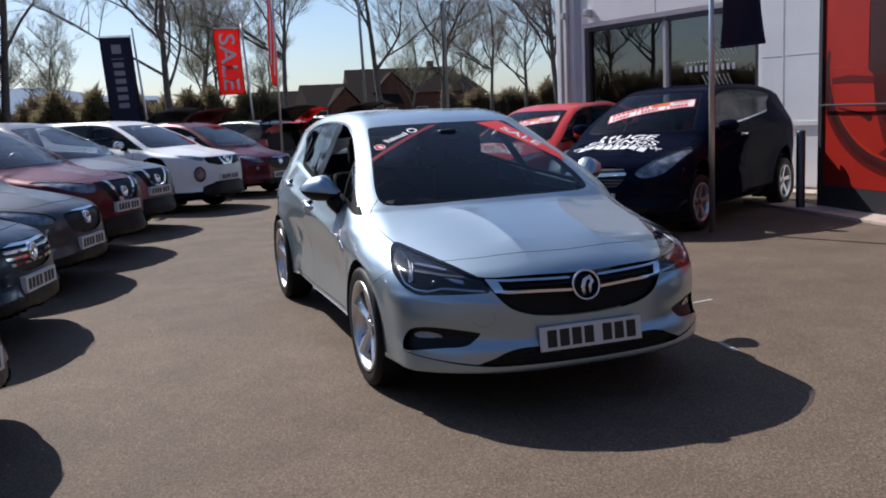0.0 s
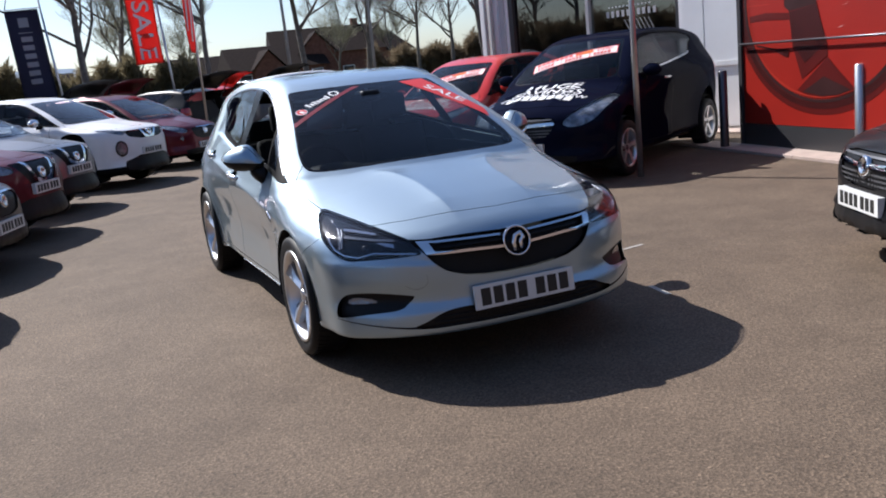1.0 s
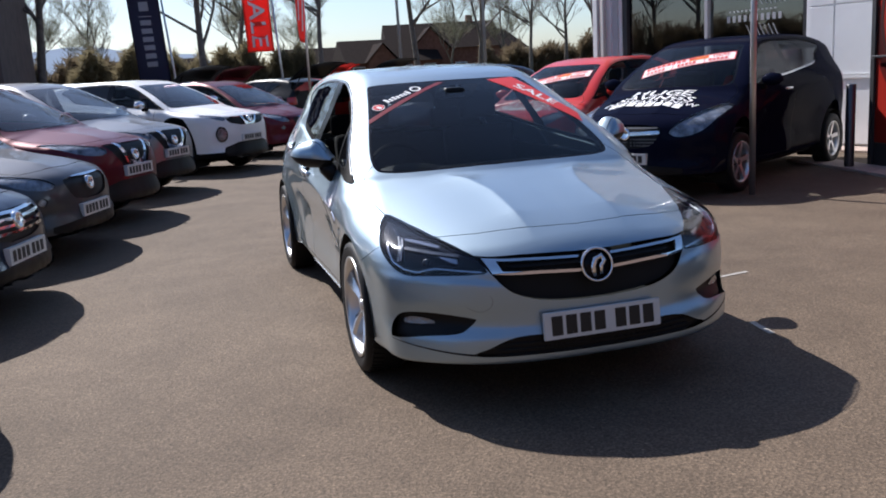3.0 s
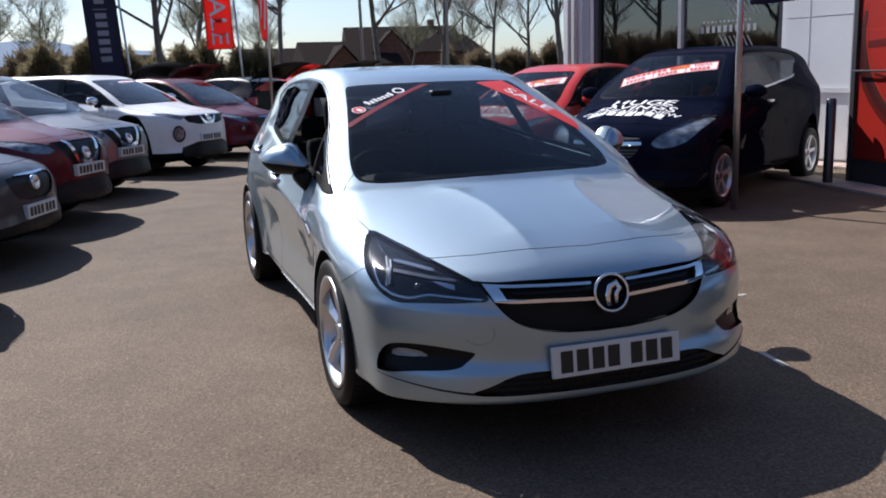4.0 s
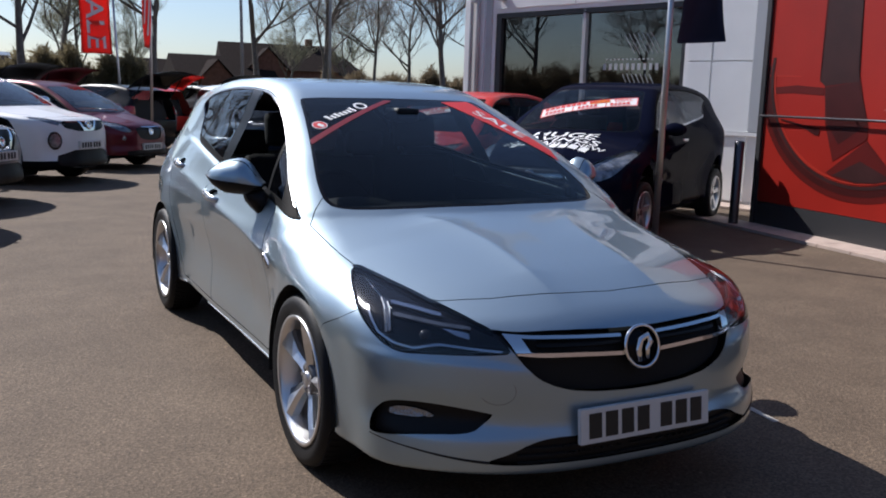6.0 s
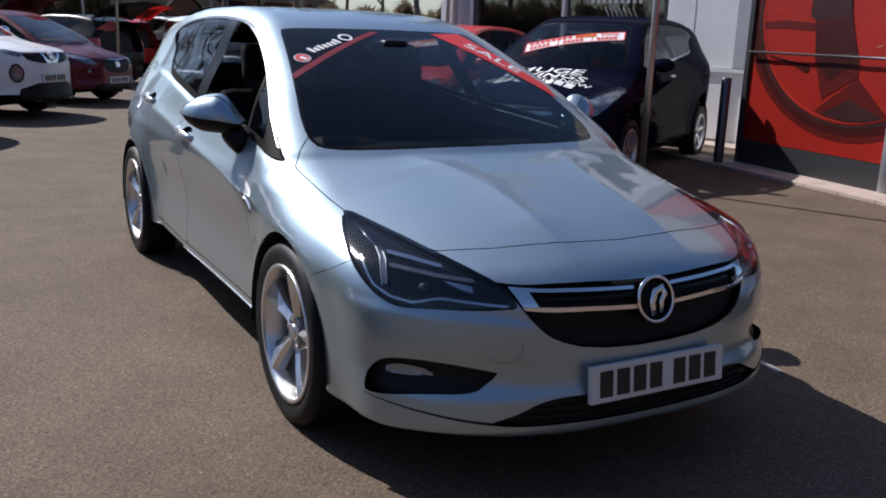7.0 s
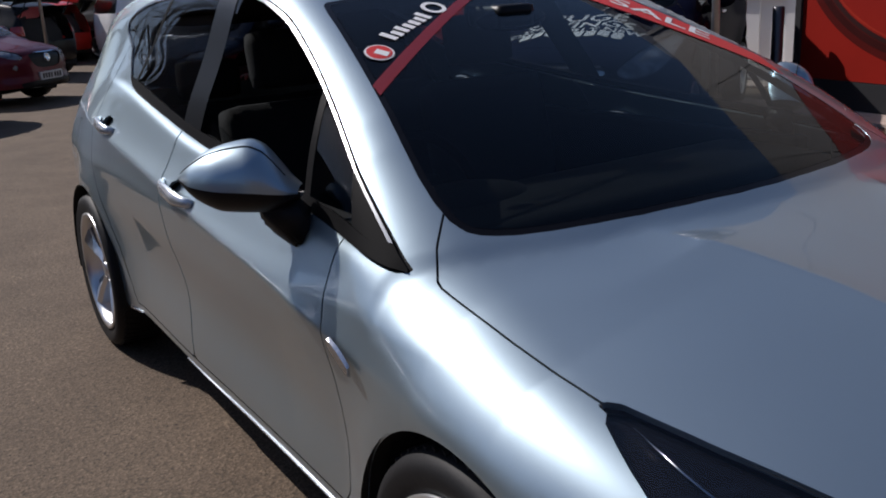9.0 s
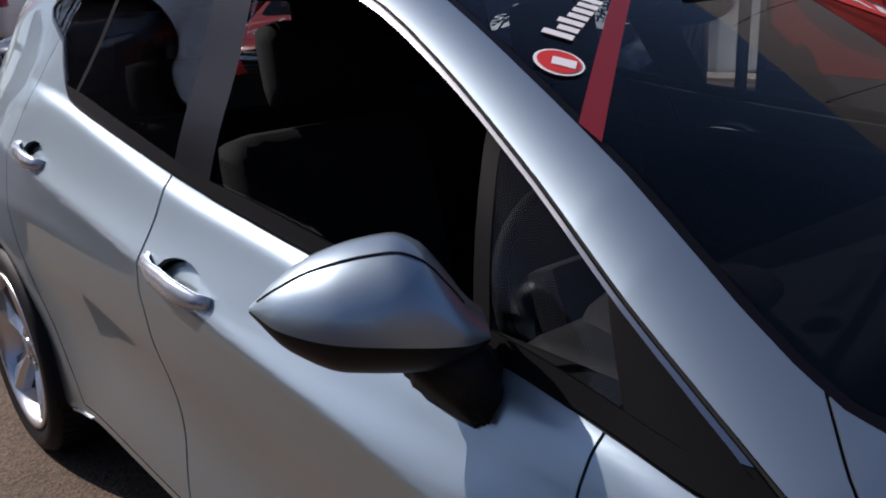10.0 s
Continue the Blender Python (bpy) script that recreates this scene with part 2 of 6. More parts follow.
def tube(bm, pts, rads, sides=8, caps=True):
    """A tapered tube through the points."""
    rings = []
    pts = [Vector(p) for p in pts]
    for i, p in enumerate(pts):
        d = (pts[min(i + 1, len(pts) - 1)] - pts[max(i - 1, 0)]).normalized()
        a = d.orthogonal().normalized() if i == 0 else (rings[-1][1] - d * rings[-1][1].dot(d)).normalized()
        b = d.cross(a)
        r = rads[i] if isinstance(rads, (list, tuple)) else rads
        rings.append(([bm.verts.new(p + (a * math.cos(2 * math.pi * k / sides) + b * math.sin(2 * math.pi * k / sides)) * r) for k in range(sides)], a))
    for (r0, _), (r1, _) in zip(rings, rings[1:]):
        for k in range(sides):
            bm.faces.new((r0[k], r0[(k + 1) % sides], r1[(k + 1) % sides], r1[k]))
    if caps:
        bm.faces.new(rings[0][0][::-1])
        bm.faces.new(rings[-1][0])


def lathe(bm, profile, sides=32, axis="X", closed=False):
    """Turns (radius, along) pairs about an axis."""
    rings = []
    for r, a in profile:
        ring = []
        for k in range(sides):
            c, s = math.cos(2 * math.pi * k / sides) * r, math.sin(2 * math.pi * k / sides) * r
            ring.append(bm.verts.new((a, c, s) if axis == "X" else ((c, a, s) if axis == "Y" else (c, s, a))))
        rings.append(ring)
    pairs = list(zip(rings, rings[1:])) + ([(rings[-1], rings[0])] if closed else [])
    for r0, r1 in pairs:
        for k in range(sides):
            bm.faces.new((r0[k], r0[(k + 1) % sides], r1[(k + 1) % sides], r1[k]))
    return rings


def smooth_poly(pts, rounds=3, hard=()):
    """Closed outline with its corners cut round by Chaikin's rule; indices in hard stay sharp."""
    items = [(np.array(p, float), i in hard) for i, p in enumerate(pts)]
    for _ in range(rounds):
        out = []
        n = len(items)
        for i, (p, h) in enumerate(items):
            a, b = items[i - 1][0], items[(i + 1) % n][0]
            if h:
                out.append((p, True))
            else:
                out += [(0.75 * p + 0.25 * a, False), (0.75 * p + 0.25 * b, False)]
        items = out
    return np.array([p for p, _ in items])


def sdf(poly):
    """Signed distance (inside negative) to a closed outline, for arrays of u, v."""
    a = np.asarray(poly, float)
    b = np.roll(a, -1, 0)

    def d(u, v):
        p = np.stack([u, v], -1)[:, None, :]
        e = (b - a)[None]
        w = p - a[None]
        t = np.clip((w * e).sum(-1) / np.maximum((e * e).sum(-1), 1e-12), 0, 1)
        dist = np.sqrt((((w - e * t[..., None]) ** 2).sum(-1)).min(1))
        c1, c2 = a[None, :, 1] > p[..., 1], b[None, :, 1] > p[..., 1]
        with np.errstate(divide="ignore", invalid="ignore"):
            xs = (b - a)[None, :, 0] * (p[..., 1] - a[None, :, 1]) / (b - a)[None, :, 1] + a[None, :, 0]
        inside = ((c1 != c2) & (p[..., 0] < xs)).sum(1) % 2 == 1
        return np.where(inside, -dist, dist)

    return d


# ---- car bodies ----
def curve(pts):
    """A smooth function through (u, value) pairs, level past the ends of its slopes."""
    xs, ys = np.array([p[0] for p in pts], float), np.array([p[1] for p in pts], float)
    h, s = np.diff(xs), np.diff(ys) / np.diff(xs)
    m = np.r_[s[0], np.where(s[1:] * s[:-1] > 0, 2 * s[1:] * s[:-1] / np.where(s[1:] + s[:-1] == 0, 1, s[1:] + s[:-1]), 0), s[-1]]

    def f(x):
        x = np.asarray(x, float)
        i = np.clip(np.searchsorted(xs, x) - 1, 0, len(h) - 1)
        t = (x - xs[i]) / h[i]
        tc = np.clip(t, 0, 1)
        v = (ys[i] * (2 * tc**3 - 3 * tc**2 + 1) + ys[i + 1] * (3 * tc**2 - 2 * tc**3) + h[i] * (m[i] * (tc**3 - 2 * tc**2 + tc) + m[i + 1] * (tc**3 - tc**2)))
        return v + np.where(t < 0, t * h[i] * m[0], 0) + np.where(t > 1, (t - 1) * h[i] * m[-1], 0)

    return f


def smax(a, b, k):
    h = np.clip(0.5 + 0.5 * (a - b) / k, 0, 1)
    return a * h + b * (1 - h) + k * h * (1 - h)


# The hatchback, metres from the front axle (nose towards -y)
TOP = curve([(-1.05, 0.60), (-0.90, 0.655), (-0.80, 0.705), (-0.62, 0.765), (-0.35, 0.825), (-0.1, 0.872), (0.06, 0.907), (0.11, 0.935), (0.4, 1.075), (0.72, 1.215), (1.02, 1.335),
             (1.2, 1.395), (1.4, 1.430), (1.75, 1.452), (2.2, 1.448), (2.7, 1.405), (3.05, 1.345), (3.16, 1.30), (3.26, 1.18), (3.38, 1.0), (3.48, 0.7)])
WIDTH = curve([(0.1, 0.77), (0.2, 0.812), (0.30, 0.822), (0.45, 0.830), (0.60, 0.842), (0.70, 0.850), (0.78, 0.846), (0.84, 0.828), (0.92, 0.793), (1.03, 0.740), (1.2, 0.638), (1.36, 0.553),
               (1.5, 0.46)])
PLAN = curve([(-1.0, 0.98), (-0.6, 0.995), (-0.3, 0.995), (0.0, 0.99), (0.4, 0.985), (1.0, 0.985), (1.6, 0.99), (2.3, 0.985), (2.7, 0.972), (3.1, 0.93), (3.5, 0.86)])
PLAN_HIGH = curve([(0, 0.985), (0.5, 0.985), (1.2, 1.0), (1.8, 1.0), (2.4, 0.985), (2.9, 0.94), (3.3, 0.86), (3.6, 0.78)])
FRONT = curve([(0.05, -0.80), (0.15, -0.86), (0.20, -0.928), (0.27, -0.934), (0.325, -0.931), (0.385, -0.909), (0.42, -0.905), (0.50, -0.899), (0.60, -0.885), (0.68, -0.85), (0.76, -0.78), (0.9, -0.6)])
REAR = curve([(0.1, 3.30), (0.25, 3.40), (0.5, 3.47), (0.75, 3.46), (0.95, 3.42), (1.3, 3.34), (1.5, 3.2)])
CREASE = curve([(0.2, 0.69), (0.45, 0.725), (0.65, 0.760), (0.8, 0.779), (1.2, 0.814), (1.57, 0.850), (2.1, 0.893), (2.6, 0.922), (3.1, 0.95)])
SHELF = curve([(0.25, 0.877), (0.51, 0.912), (1.135, 0.965), (1.465, 0.988), (1.92, 1.039), (2.23, 1.073), (2.6, 1.10)])
RIDGE = curve([(-0.8, 0.215), (-0.5, 0.22), (-0.29, 0.225), (-0.09, 0.262), (0.12, 0.354), (0.4, 0.45)])


def body_f(p, soft=0.0):
    """Below nought inside the hatchback's outer skin."""
    y, z = p[..., 1], p[..., 2]
    lean = np.clip((z - 0.74) / 0.20, 0, 1)
    lean = 0.020 * lean * lean * (3 - 2 * lean)
    x = np.abs(p[..., 0] - lean)
    ye = y - np.interp(y, [0.2, 0.6], [0.30, 0.23]) * x * x
    dz = (TOP(ye + 0.01) - TOP(ye - 0.01)) / 0.02
    crown = np.interp(y, [-0.8, -0.1, 0.25, 0.6, 1.2, 3.2], [0.10, 0.09, 0.045, 0.02, 0.03, 0.05])
    ridge = 0.020 * np.exp(-np.sqrt((x - RIDGE(y)) ** 2 + 0.007**2) / 0.10) * np.interp(y, [-0.8, -0.55, 0.0, 0.12], [0, 1, 1, 0])
    top = (z - TOP(ye) + crown * x * x - ridge) / np.sqrt(1 + dz * dz)
    blend = np.clip((z - 0.85) / 0.25, 0, 1)
    w = WIDTH(z) * (PLAN(y) * (1 - blend) + PLAN_HIGH(y) * blend) + lean
    # shoulder crease, hollow of the doors and flared arches
    dw = (WIDTH(z + 0.01) - WIDTH(z - 0.01)) / 0.02
    w = w - 0.004 + 0.033 * np.exp(-(np.sqrt((z - CREASE(y)) ** 2 + 0.007**2) - 0.007) / np.where(z > CREASE(y), 0.075, 0.095)) * np.interp(y, [0.15, 0.6, 2.2, 3.0], [0, 1, 0.9, 0.3])
    w = w - 0.022 * np.exp(-(((z - 0.50 - 0.05 * (y - 1.3)) / 0.14) ** 2)) * np.interp(y, [0.35, 0.80, 2.0, 2.4], [0, 1, 1, 0])
    # the shoulder turns in just under the windows
    up = z - SHELF(y)
    w = w - 0.012 / (1 + np.exp(-(up + 0.014) / 0.005)) * np.exp(-np.clip(up, 0, 1) / 0.12) * np.interp(y, [0.3, 0.6, 2.4, 2.7], [0, 1, 1, 0])
    for ya in (0.0, 2.662):
        r = np.hypot(y - ya, z - 0.317)
        w = w + 0.026 * np.exp(-(((r - 0.34) / 0.11) ** 2)) * np.clip(1.2 - 0.5 * np.abs(z - 0.45), 0, 1)
    side = (x - w) / np.sqrt(1 + dw * dw)
    fy = FRONT(z) + 0.40 * (x / 0.86) ** 3.1
    # hollow round the fog lamps, and a ledge below the headlamps
    fy = fy + 0.020 * np.exp(-(((x - 0.66) / 0.20) ** 2) - ((z - 0.395) / 0.055) ** 2)
    ledge = np.interp(x, [0.35, 0.5, 0.8], [0.545, 0.565, 0.585])
    fy = fy + 0.012 / (1 + np.exp(-(z - ledge) / 0.007)) * np.interp(x, [0.34, 0.46], [0, 1])
    front = (fy - y) / np.sqrt(1 + (0.40 * 3.1 / 0.86 * (x / 0.86) ** 2.1) ** 2)
    rear = y - REAR(z) + 0.22 * (x / 0.85) ** 2.6
    f = smax(top, side, np.interp(y, [-0.6, 0.1, 0.5], [0.07, 0.10, 0.045]) + soft)
    f = smax(f, front, 0.06)
    f = smax(f, rear, 0.10)
    return smax(f, np.interp(y, [-0.9, -0.5, 0.3, 2.3, 3.0], [0.224, 0.220, 0.237, 0.25, 0.27]) - z, 0.022)


def body_grid(step, na):
    """Vertices and quads of the skin: rays from a core line."""
    y0, y1, zc = -0.25, 2.9, 0.62
    ys = np.linspace(y0, y1, int((y1 - y0) / step))
    ncap = max(6, int(1.1 / step))
    rows = [(y0, -b) for b in np.linspace(math.pi / 2 * 0.985, 0, ncap, endpoint=False)] + [(y, 0.0) for y in ys] + [(y1, b) for b in np.linspace(0, math.pi / 2 * 0.985, ncap)[1:]]
    th = np.linspace(0, 2 * math.pi, na, endpoint=False)
    o = np.array([[[0, y, zc]] * na for y, _ in rows])
    d = np.array([[(math.sin(t) * math.cos(b), math.sin(b), math.cos(t) * math.cos(b)) for t in th] for _, b in rows])
    lo, hi = np.zeros(d.shape[:2]), np.full(d.shape[:2], 3.0)
    for _ in range(40):
        mid = (lo + hi) / 2
        inside = body_f(o + d * mid[..., None]) < 0
        lo, hi = np.where(inside, mid, lo), np.where(inside, hi, mid)
    v = (o + d * lo[..., None]).reshape(-1, 3)
    n = len(rows)
    faces = [(i * na + (k + 1) % na, i * na + k, (i + 1) * na + k, (i + 1) * na + (k + 1) % na) for i in range(n - 1) for k in range(na)]
    faces = [f[::-1] for f in faces]
    faces.append(tuple(range(na)))
    faces.append(tuple(range((n - 1) * na, n * na))[::-1])
    return v, faces


def grad(p, soft=0.0):
    e = 1e-3
    g = np.stack([body_f(p + np.eye(3)[i] * e, soft) - body_f(p - np.eye(3)[i] * e, soft) for i in range(3)], -1)
    return g / np.maximum(np.linalg.norm(g, axis=-1, keepdims=True), 1e-9)


class Skin:
    """A mesh that can be cut along signed distances."""

    def __init__(self, v, faces):
        self.v, self.cuts = [tuple(p) for p in v], {}
        self.rest = list(faces)

    def split(self, faces, fn):
        v = np.array(self.v)
        d = fn(v)
        inside, outside = [], []
        cut = {}

        def cross(a, b):
            key = (min(a, b), max(a, b))
            if key not in cut:
                t = d[key[0]] / (d[key[0]] - d[key[1]])
                p = v[key[0]] + (v[key[1]] - v[key[0]]) * t
                cut[key] = len(self.v)
                self.v.append(tuple(p))
            return cut[key]

        for f in faces:
            s = [d[i] < 0 for i in f]
            if all(s):
                inside.append(f)
            elif not any(s):
                outside.append(f)
            else:
                a, b = [], []
                for i, j in zip(f, f[1:] + f[:1]):
                    (a if d[i] < 0 else b).append(i)
                    if (d[i] < 0) != (d[j] < 0):
                        c = cross(i, j)
                        a.append(c), b.append(c)
                if len(a) > 2:
                    inside.append(tuple(a))
                if len(b) > 2:
                    outside.append(tuple(b))
        return inside, outside

    def take(self, fn):
        """Cuts a region out of the rest."""
        inside, self.rest = self.split(self.rest, fn)
        return inside

    def refine(self, faces, rounds=1, snug=False):
        """Each face into quads round its middle."""
        for _ in range(rounds):
            mids, out = {}, []
            for f in faces:
                c = len(self.v)
                self.v.append(tuple(np.mean([self.v[i] for i in f], 0)))
                ms = []
                for a, b in zip(f, f[1:] + f[:1]):
                    key = (min(a, b), max(a, b))
                    if key not in mids:
                        mids[key] = len(self.v)
                        self.v.append(tuple((np.array(self.v[a]) + np.array(self.v[b])) / 2))
                    ms.append(mids[key])
                out += [(f[k], ms[k], c, ms[k - 1]) for k in range(len(f))]
            faces = out
            if snug:
                # the new points go back onto the skin
                n0 = min(list(mids.values()) + [len(self.v) - 1])
                p = np.array(self.v[n0:])
                for _ in range(2):
                    p = p - grad(p) * body_f(p)[:, None]
                self.v[n0:] = [tuple(q) for q in p]
        return faces

    def compact(self, faces):
        used = sorted({i for f in faces for i in f})
        at = {i: n for n, i in enumerate(used)}
        return np.array([self.v[i] for i in used]).reshape(-1, 3), [tuple(at[i] for i in f) for f in faces]


def rimmed(v, faces, depth, n):
    """Adds a turned-in edge of that depth along the open borders."""
    count = {}
    for f in faces:
        for a, b in zip(f, f[1:] + f[:1]):
            count[(min(a, b), max(a, b))] = count.get((min(a, b), max(a, b)), 0) + 1
    border = [(a, b) for f in faces for a, b in zip(f, f[1:] + f[:1]) if count[(min(a, b), max(a, b))] == 1]
    ids = sorted({i for e in border for i in e})
    at = {i: len(v) + k for k, i in enumerate(ids)}
    # a second ring on the border keeps the fold sharp
    v2 = np.concatenate([v, v[ids], v[ids] - n[ids] * depth])
    k = len(ids)
    more = [(at[b], at[a], at[a] + k, at[b] + k) for a, b in border]
    return v2, list(faces) + more


def top_region(poly, zmin):
    d = sdf(poly)
    return lambda v: np.maximum(d(v[:, 0], v[:, 1]), zmin - v[:, 2])


REAR_SCREEN = smooth_poly([(-0.50, 3.20), (0.50, 3.20), (0.58, 3.33), (0.5, 3.39), (-0.5, 3.39), (-0.58, 3.33)], 2)
WHEEL_R = 0.317


def arch(y, r, s):
    return lambda v: np.maximum(np.hypot(v[:, 1] - y, v[:, 2] - WHEEL_R) - r, 0.35 - s * v[:, 0])


def warp_of(nose, cowl, roof, wb, tail, lamp_z, belt_z, roof_z, half):
    """Maps the hatchback's own metres to another car's."""
    def w(p):
        p = np.asarray(p, float)
        y = np.interp(p[..., 1], [-0.92, 0, 0.11, 1.2, 2.662, 3.47], [nose, 0, cowl, roof, wb, tail])
        z = np.interp(p[..., 2], [0.0, 0.34, 0.66, 0.93, 1.452], [0.0, 0.36, lamp_z, belt_z, roof_z])
        return np.stack([p[..., 0] * half / 0.872, y, z], -1)

    return w


def wheel(parent, x, y, z, r, rim_r, s, spokes=5, width=0.2, n=40):
    """Tyre, rim and spokes about an axle along x; s is the outer side."""
    hub = empty("wheel", pose(x, y, z))
    hub.parent = parent
    bm = bmesh.new()
    w = width / 2
    lathe(bm, [(rim_r - 0.004, -w * 0.8), (r - 0.03, -w), (r - 0.008, -w * 0.86), (r, -w * 0.6), (r, w * 0.6), (r - 0.008, w * 0.86), (r - 0.03, w), (rim_r + 0.012, w * 0.93), (rim_r - 0.004, w * 0.8)], n)
    part("tyre", bm, M_RUBBER, hub, smooth=True)
    bm = bmesh.new()
    lathe(bm, [(rim_r + 0.002, s * w * 0.85), (rim_r + 0.002, s * w * 0.93), (rim_r - 0.012, s * w * 0.90), (rim_r - 0.02, s * w * 0.5), (rim_r - 0.03, -s * w * 0.7)], n)
    part("rim", bm, M_ALLOY, hub, smooth=True)
    bm = bmesh.new()
    lathe(bm, [(0.02, -s * 0.01), (rim_r * 0.72, -s * 0.01), (rim_r * 0.72, -s * 0.03), (0.02, -s * 0.03)], 24)
    part("brake_disc", bm, M_DISC, hub, smooth=False)
    for k in range(spokes):
        bm = bmesh.new()
        a = 2 * math.pi * k / spokes + 0.3
        r0, r1 = 0.03, rim_r - 0.008
        outl = [(r0, -0.028), (0.09, -0.022), (r1, -0.05), (r1, 0.005), (0.12, 0.018), (r0, 0.03)]
        top = [bm.verts.new((s * (w * 0.55 + 0.25 * w * (q[0] / r1)), *(q[0] * math.cos(a) - q[1] * math.sin(a), q[0] * math.sin(a) + q[1] * math.cos(a)))) for q in outl]
        bot = [bm.verts.new((v.co.x - s * 0.035, v.co.y, v.co.z)) for v in top]
        bm.faces.new(top if s > 0 else top[::-1])
        for i in range(len(top)):
            j = (i + 1) % len(top)
            bm.faces.new((top[i], bot[i], bot[j], top[j]) if s > 0 else (top[j], bot[j], bot[i], top[i]))
        part("spoke", bm, M_ALLOY, hub)
    bm = bmesh.new()
    lathe(bm, [(0.0001, s * (w * 0.66)), (0.025, s * (w * 0.66)), (0.03, s * (w * 0.6)), (0.06, s * (w * 0.5)), (0.065, s * 0.0)], 20)
    part("hub_cap", bm, M_DARKALLOY, hub, smooth=True)
    return hub


def region_part(sk, faces, name, material, parent, warp=None, lift=0.0, rim=0.0, label="", exact=True):
    v, f = sk.compact(faces)
    if not len(f):
        return None
    n = grad(v)
    v = v + n * lift
    n = grad(v, 0.05)
    nn = n
    if rim:
        v2, f = rimmed(v, f, rim, n)
        nn = np.concatenate([n, np.zeros((len(v2) - len(v), 3))])
        v = v2
    if warp is not None:
        v = warp(v)
    return mesh_object(name, v, f, material, parent, label, smooth=True, normals=nn if (exact and warp is None) else None)


# ---- ground ----
bm = bmesh.new()
bmesh.ops.create_grid(bm, x_segments=40, y_segments=40, size=600)
ground = part("ground", bm, M_TARMAC, None, "worn brown-grey tarmac of the car sales forecourt")
tagged(ground, category="tarmac", kind="structure")


# ---- the silver hatchback ----
def sdf_line(pts, half):
    """Signed distance to a thick polyline."""
    a, b = np.array(pts[:-1], float), np.array(pts[1:], float)

    def d(u, v):
        p = np.stack([u, v], -1)[:, None, :]
        e = (b - a)[None]
        w = p - a[None]
        t = np.clip((w * e).sum(-1) / np.maximum((e * e).sum(-1), 1e-12), 0, 1)
        return np.sqrt((((w - e * t[..., None]) ** 2).sum(-1)).min(1)) - half

    return d


def on_side(d, s, xmin=0.3):
    return lambda v: np.maximum(d(v[:, 1], v[:, 2]), xmin - s * v[:, 0])


def on_front(d, s=0, ymax=-0.1):
    if s == 0:
        return lambda v: np.maximum(d(v[:, 0], v[:, 2]), v[:, 1] - ymax)
    return lambda v: np.maximum(np.maximum(d(s * v[:, 0], v[:, 2]), v[:, 1] - ymax), -s * v[:, 0])


def on_lamp(d, s):
    return lambda v: np.maximum(np.maximum(d(0.8 * s * v[:, 0] + 0.6 * v[:, 1], v[:, 2]), v[:, 1] + 0.1), 0.2 - s * v[:, 0])


def on_top(d, zmin=0.6):
    return lambda v: np.maximum(d(v[:, 0], v[:, 1]), zmin - v[:, 2])


def both(pts):
    """A closed outline from its right half, mirrored."""
    return list(pts) + [(-a, b) for a, b in pts[::-1] if abs(a) > 1e-6]


LAMP = smooth_poly([(0.462, 0.776), (0.454, 0.784), (0.304, 0.757), (0.145, 0.724), (0.035, 0.697), (-0.018, 0.680), (-0.070, 0.662), (-0.112, 0.630), (-0.139, 0.595), (-0.029, 0.589), (0.130, 0.586),
                    (0.213, 0.581), (0.284, 0.611), (0.347, 0.661), (0.400, 0.714), (0.44, 0.75)], 1, hard=(0, 1, 8))
DRL = [(0.305, 0.724), (0.285, 0.721), (0.268, 0.704), (0.250, 0.641), (0.261, 0.641), (0.282, 0.695)]
DRL_EDGES = ([(0.309, 0.722), (0.287, 0.705), (0.263, 0.640)], [(0.282, 0.714), (0.266, 0.700), (0.250, 0.645)])
LAMP_RIDGE = [(0.415, 0.768), (0.36, 0.744), (0.305, 0.722)]
LAMP_FACET = [(0.091, 0.668), (0.024, 0.660), (0.0, 0.655), (-0.006, 0.638), (0.035, 0.647)]
DRL_ARM = [(0.27, 0.7175), (0.19, 0.709), (0.10, 0.697)]
LAMP_BAND = [(0.345, 0.705), (0.318, 0.668), (0.291, 0.636), (0.235, 0.610), (0.167, 0.600), (0.12, 0.612), (0.087, 0.619), (0.0, 0.612), (-0.106, 0.603)]
LAMP_BAR = [(0.25, 0.692), (0.10, 0.676), (0.0, 0.668)]
GRILLE = smooth_poly(both([(0.0, 0.652), (0.28, 0.661), (0.45, 0.655), (0.492, 0.670), (0.455, 0.620), (0.435, 0.592), (0.400, 0.545), (0.350, 0.505), (0.235, 0.472), (0.0, 0.458)]), 1)
FOG = smooth_poly([(0.808, 0.318), (0.800, 0.370), (0.779, 0.418), (0.750, 0.435), (0.652, 0.437), (0.505, 0.414), (0.500, 0.408), (0.532, 0.379), (0.566, 0.352), (0.689, 0.342), (0.793, 0.322)], 2)
SLOT = smooth_poly(both([(0.0, 0.330), (0.285, 0.345), (0.392, 0.336), (0.470, 0.296), (0.535, 0.274), (0.530, 0.264), (0.440, 0.260), (0.30, 0.262), (0.0, 0.258)]), 1)
BONNET = both([(0.0, 0.45), (0.55, 0.40), (0.649, 0.312), (0.700, 0.261), (0.742, 0.197), (0.731, -0.014), (0.716, -0.196), (0.655, -0.366), (0.595, -0.55), (0.576, -0.573), (0.428, -0.636), (0.205, -0.696), (0.0, -0.712)])
BELT = curve([(0.25, 0.877), (0.51, 0.912), (1.135, 0.965), (1.465, 0.988), (1.92, 1.039), (2.23, 1.073), (2.6, 1.10)])
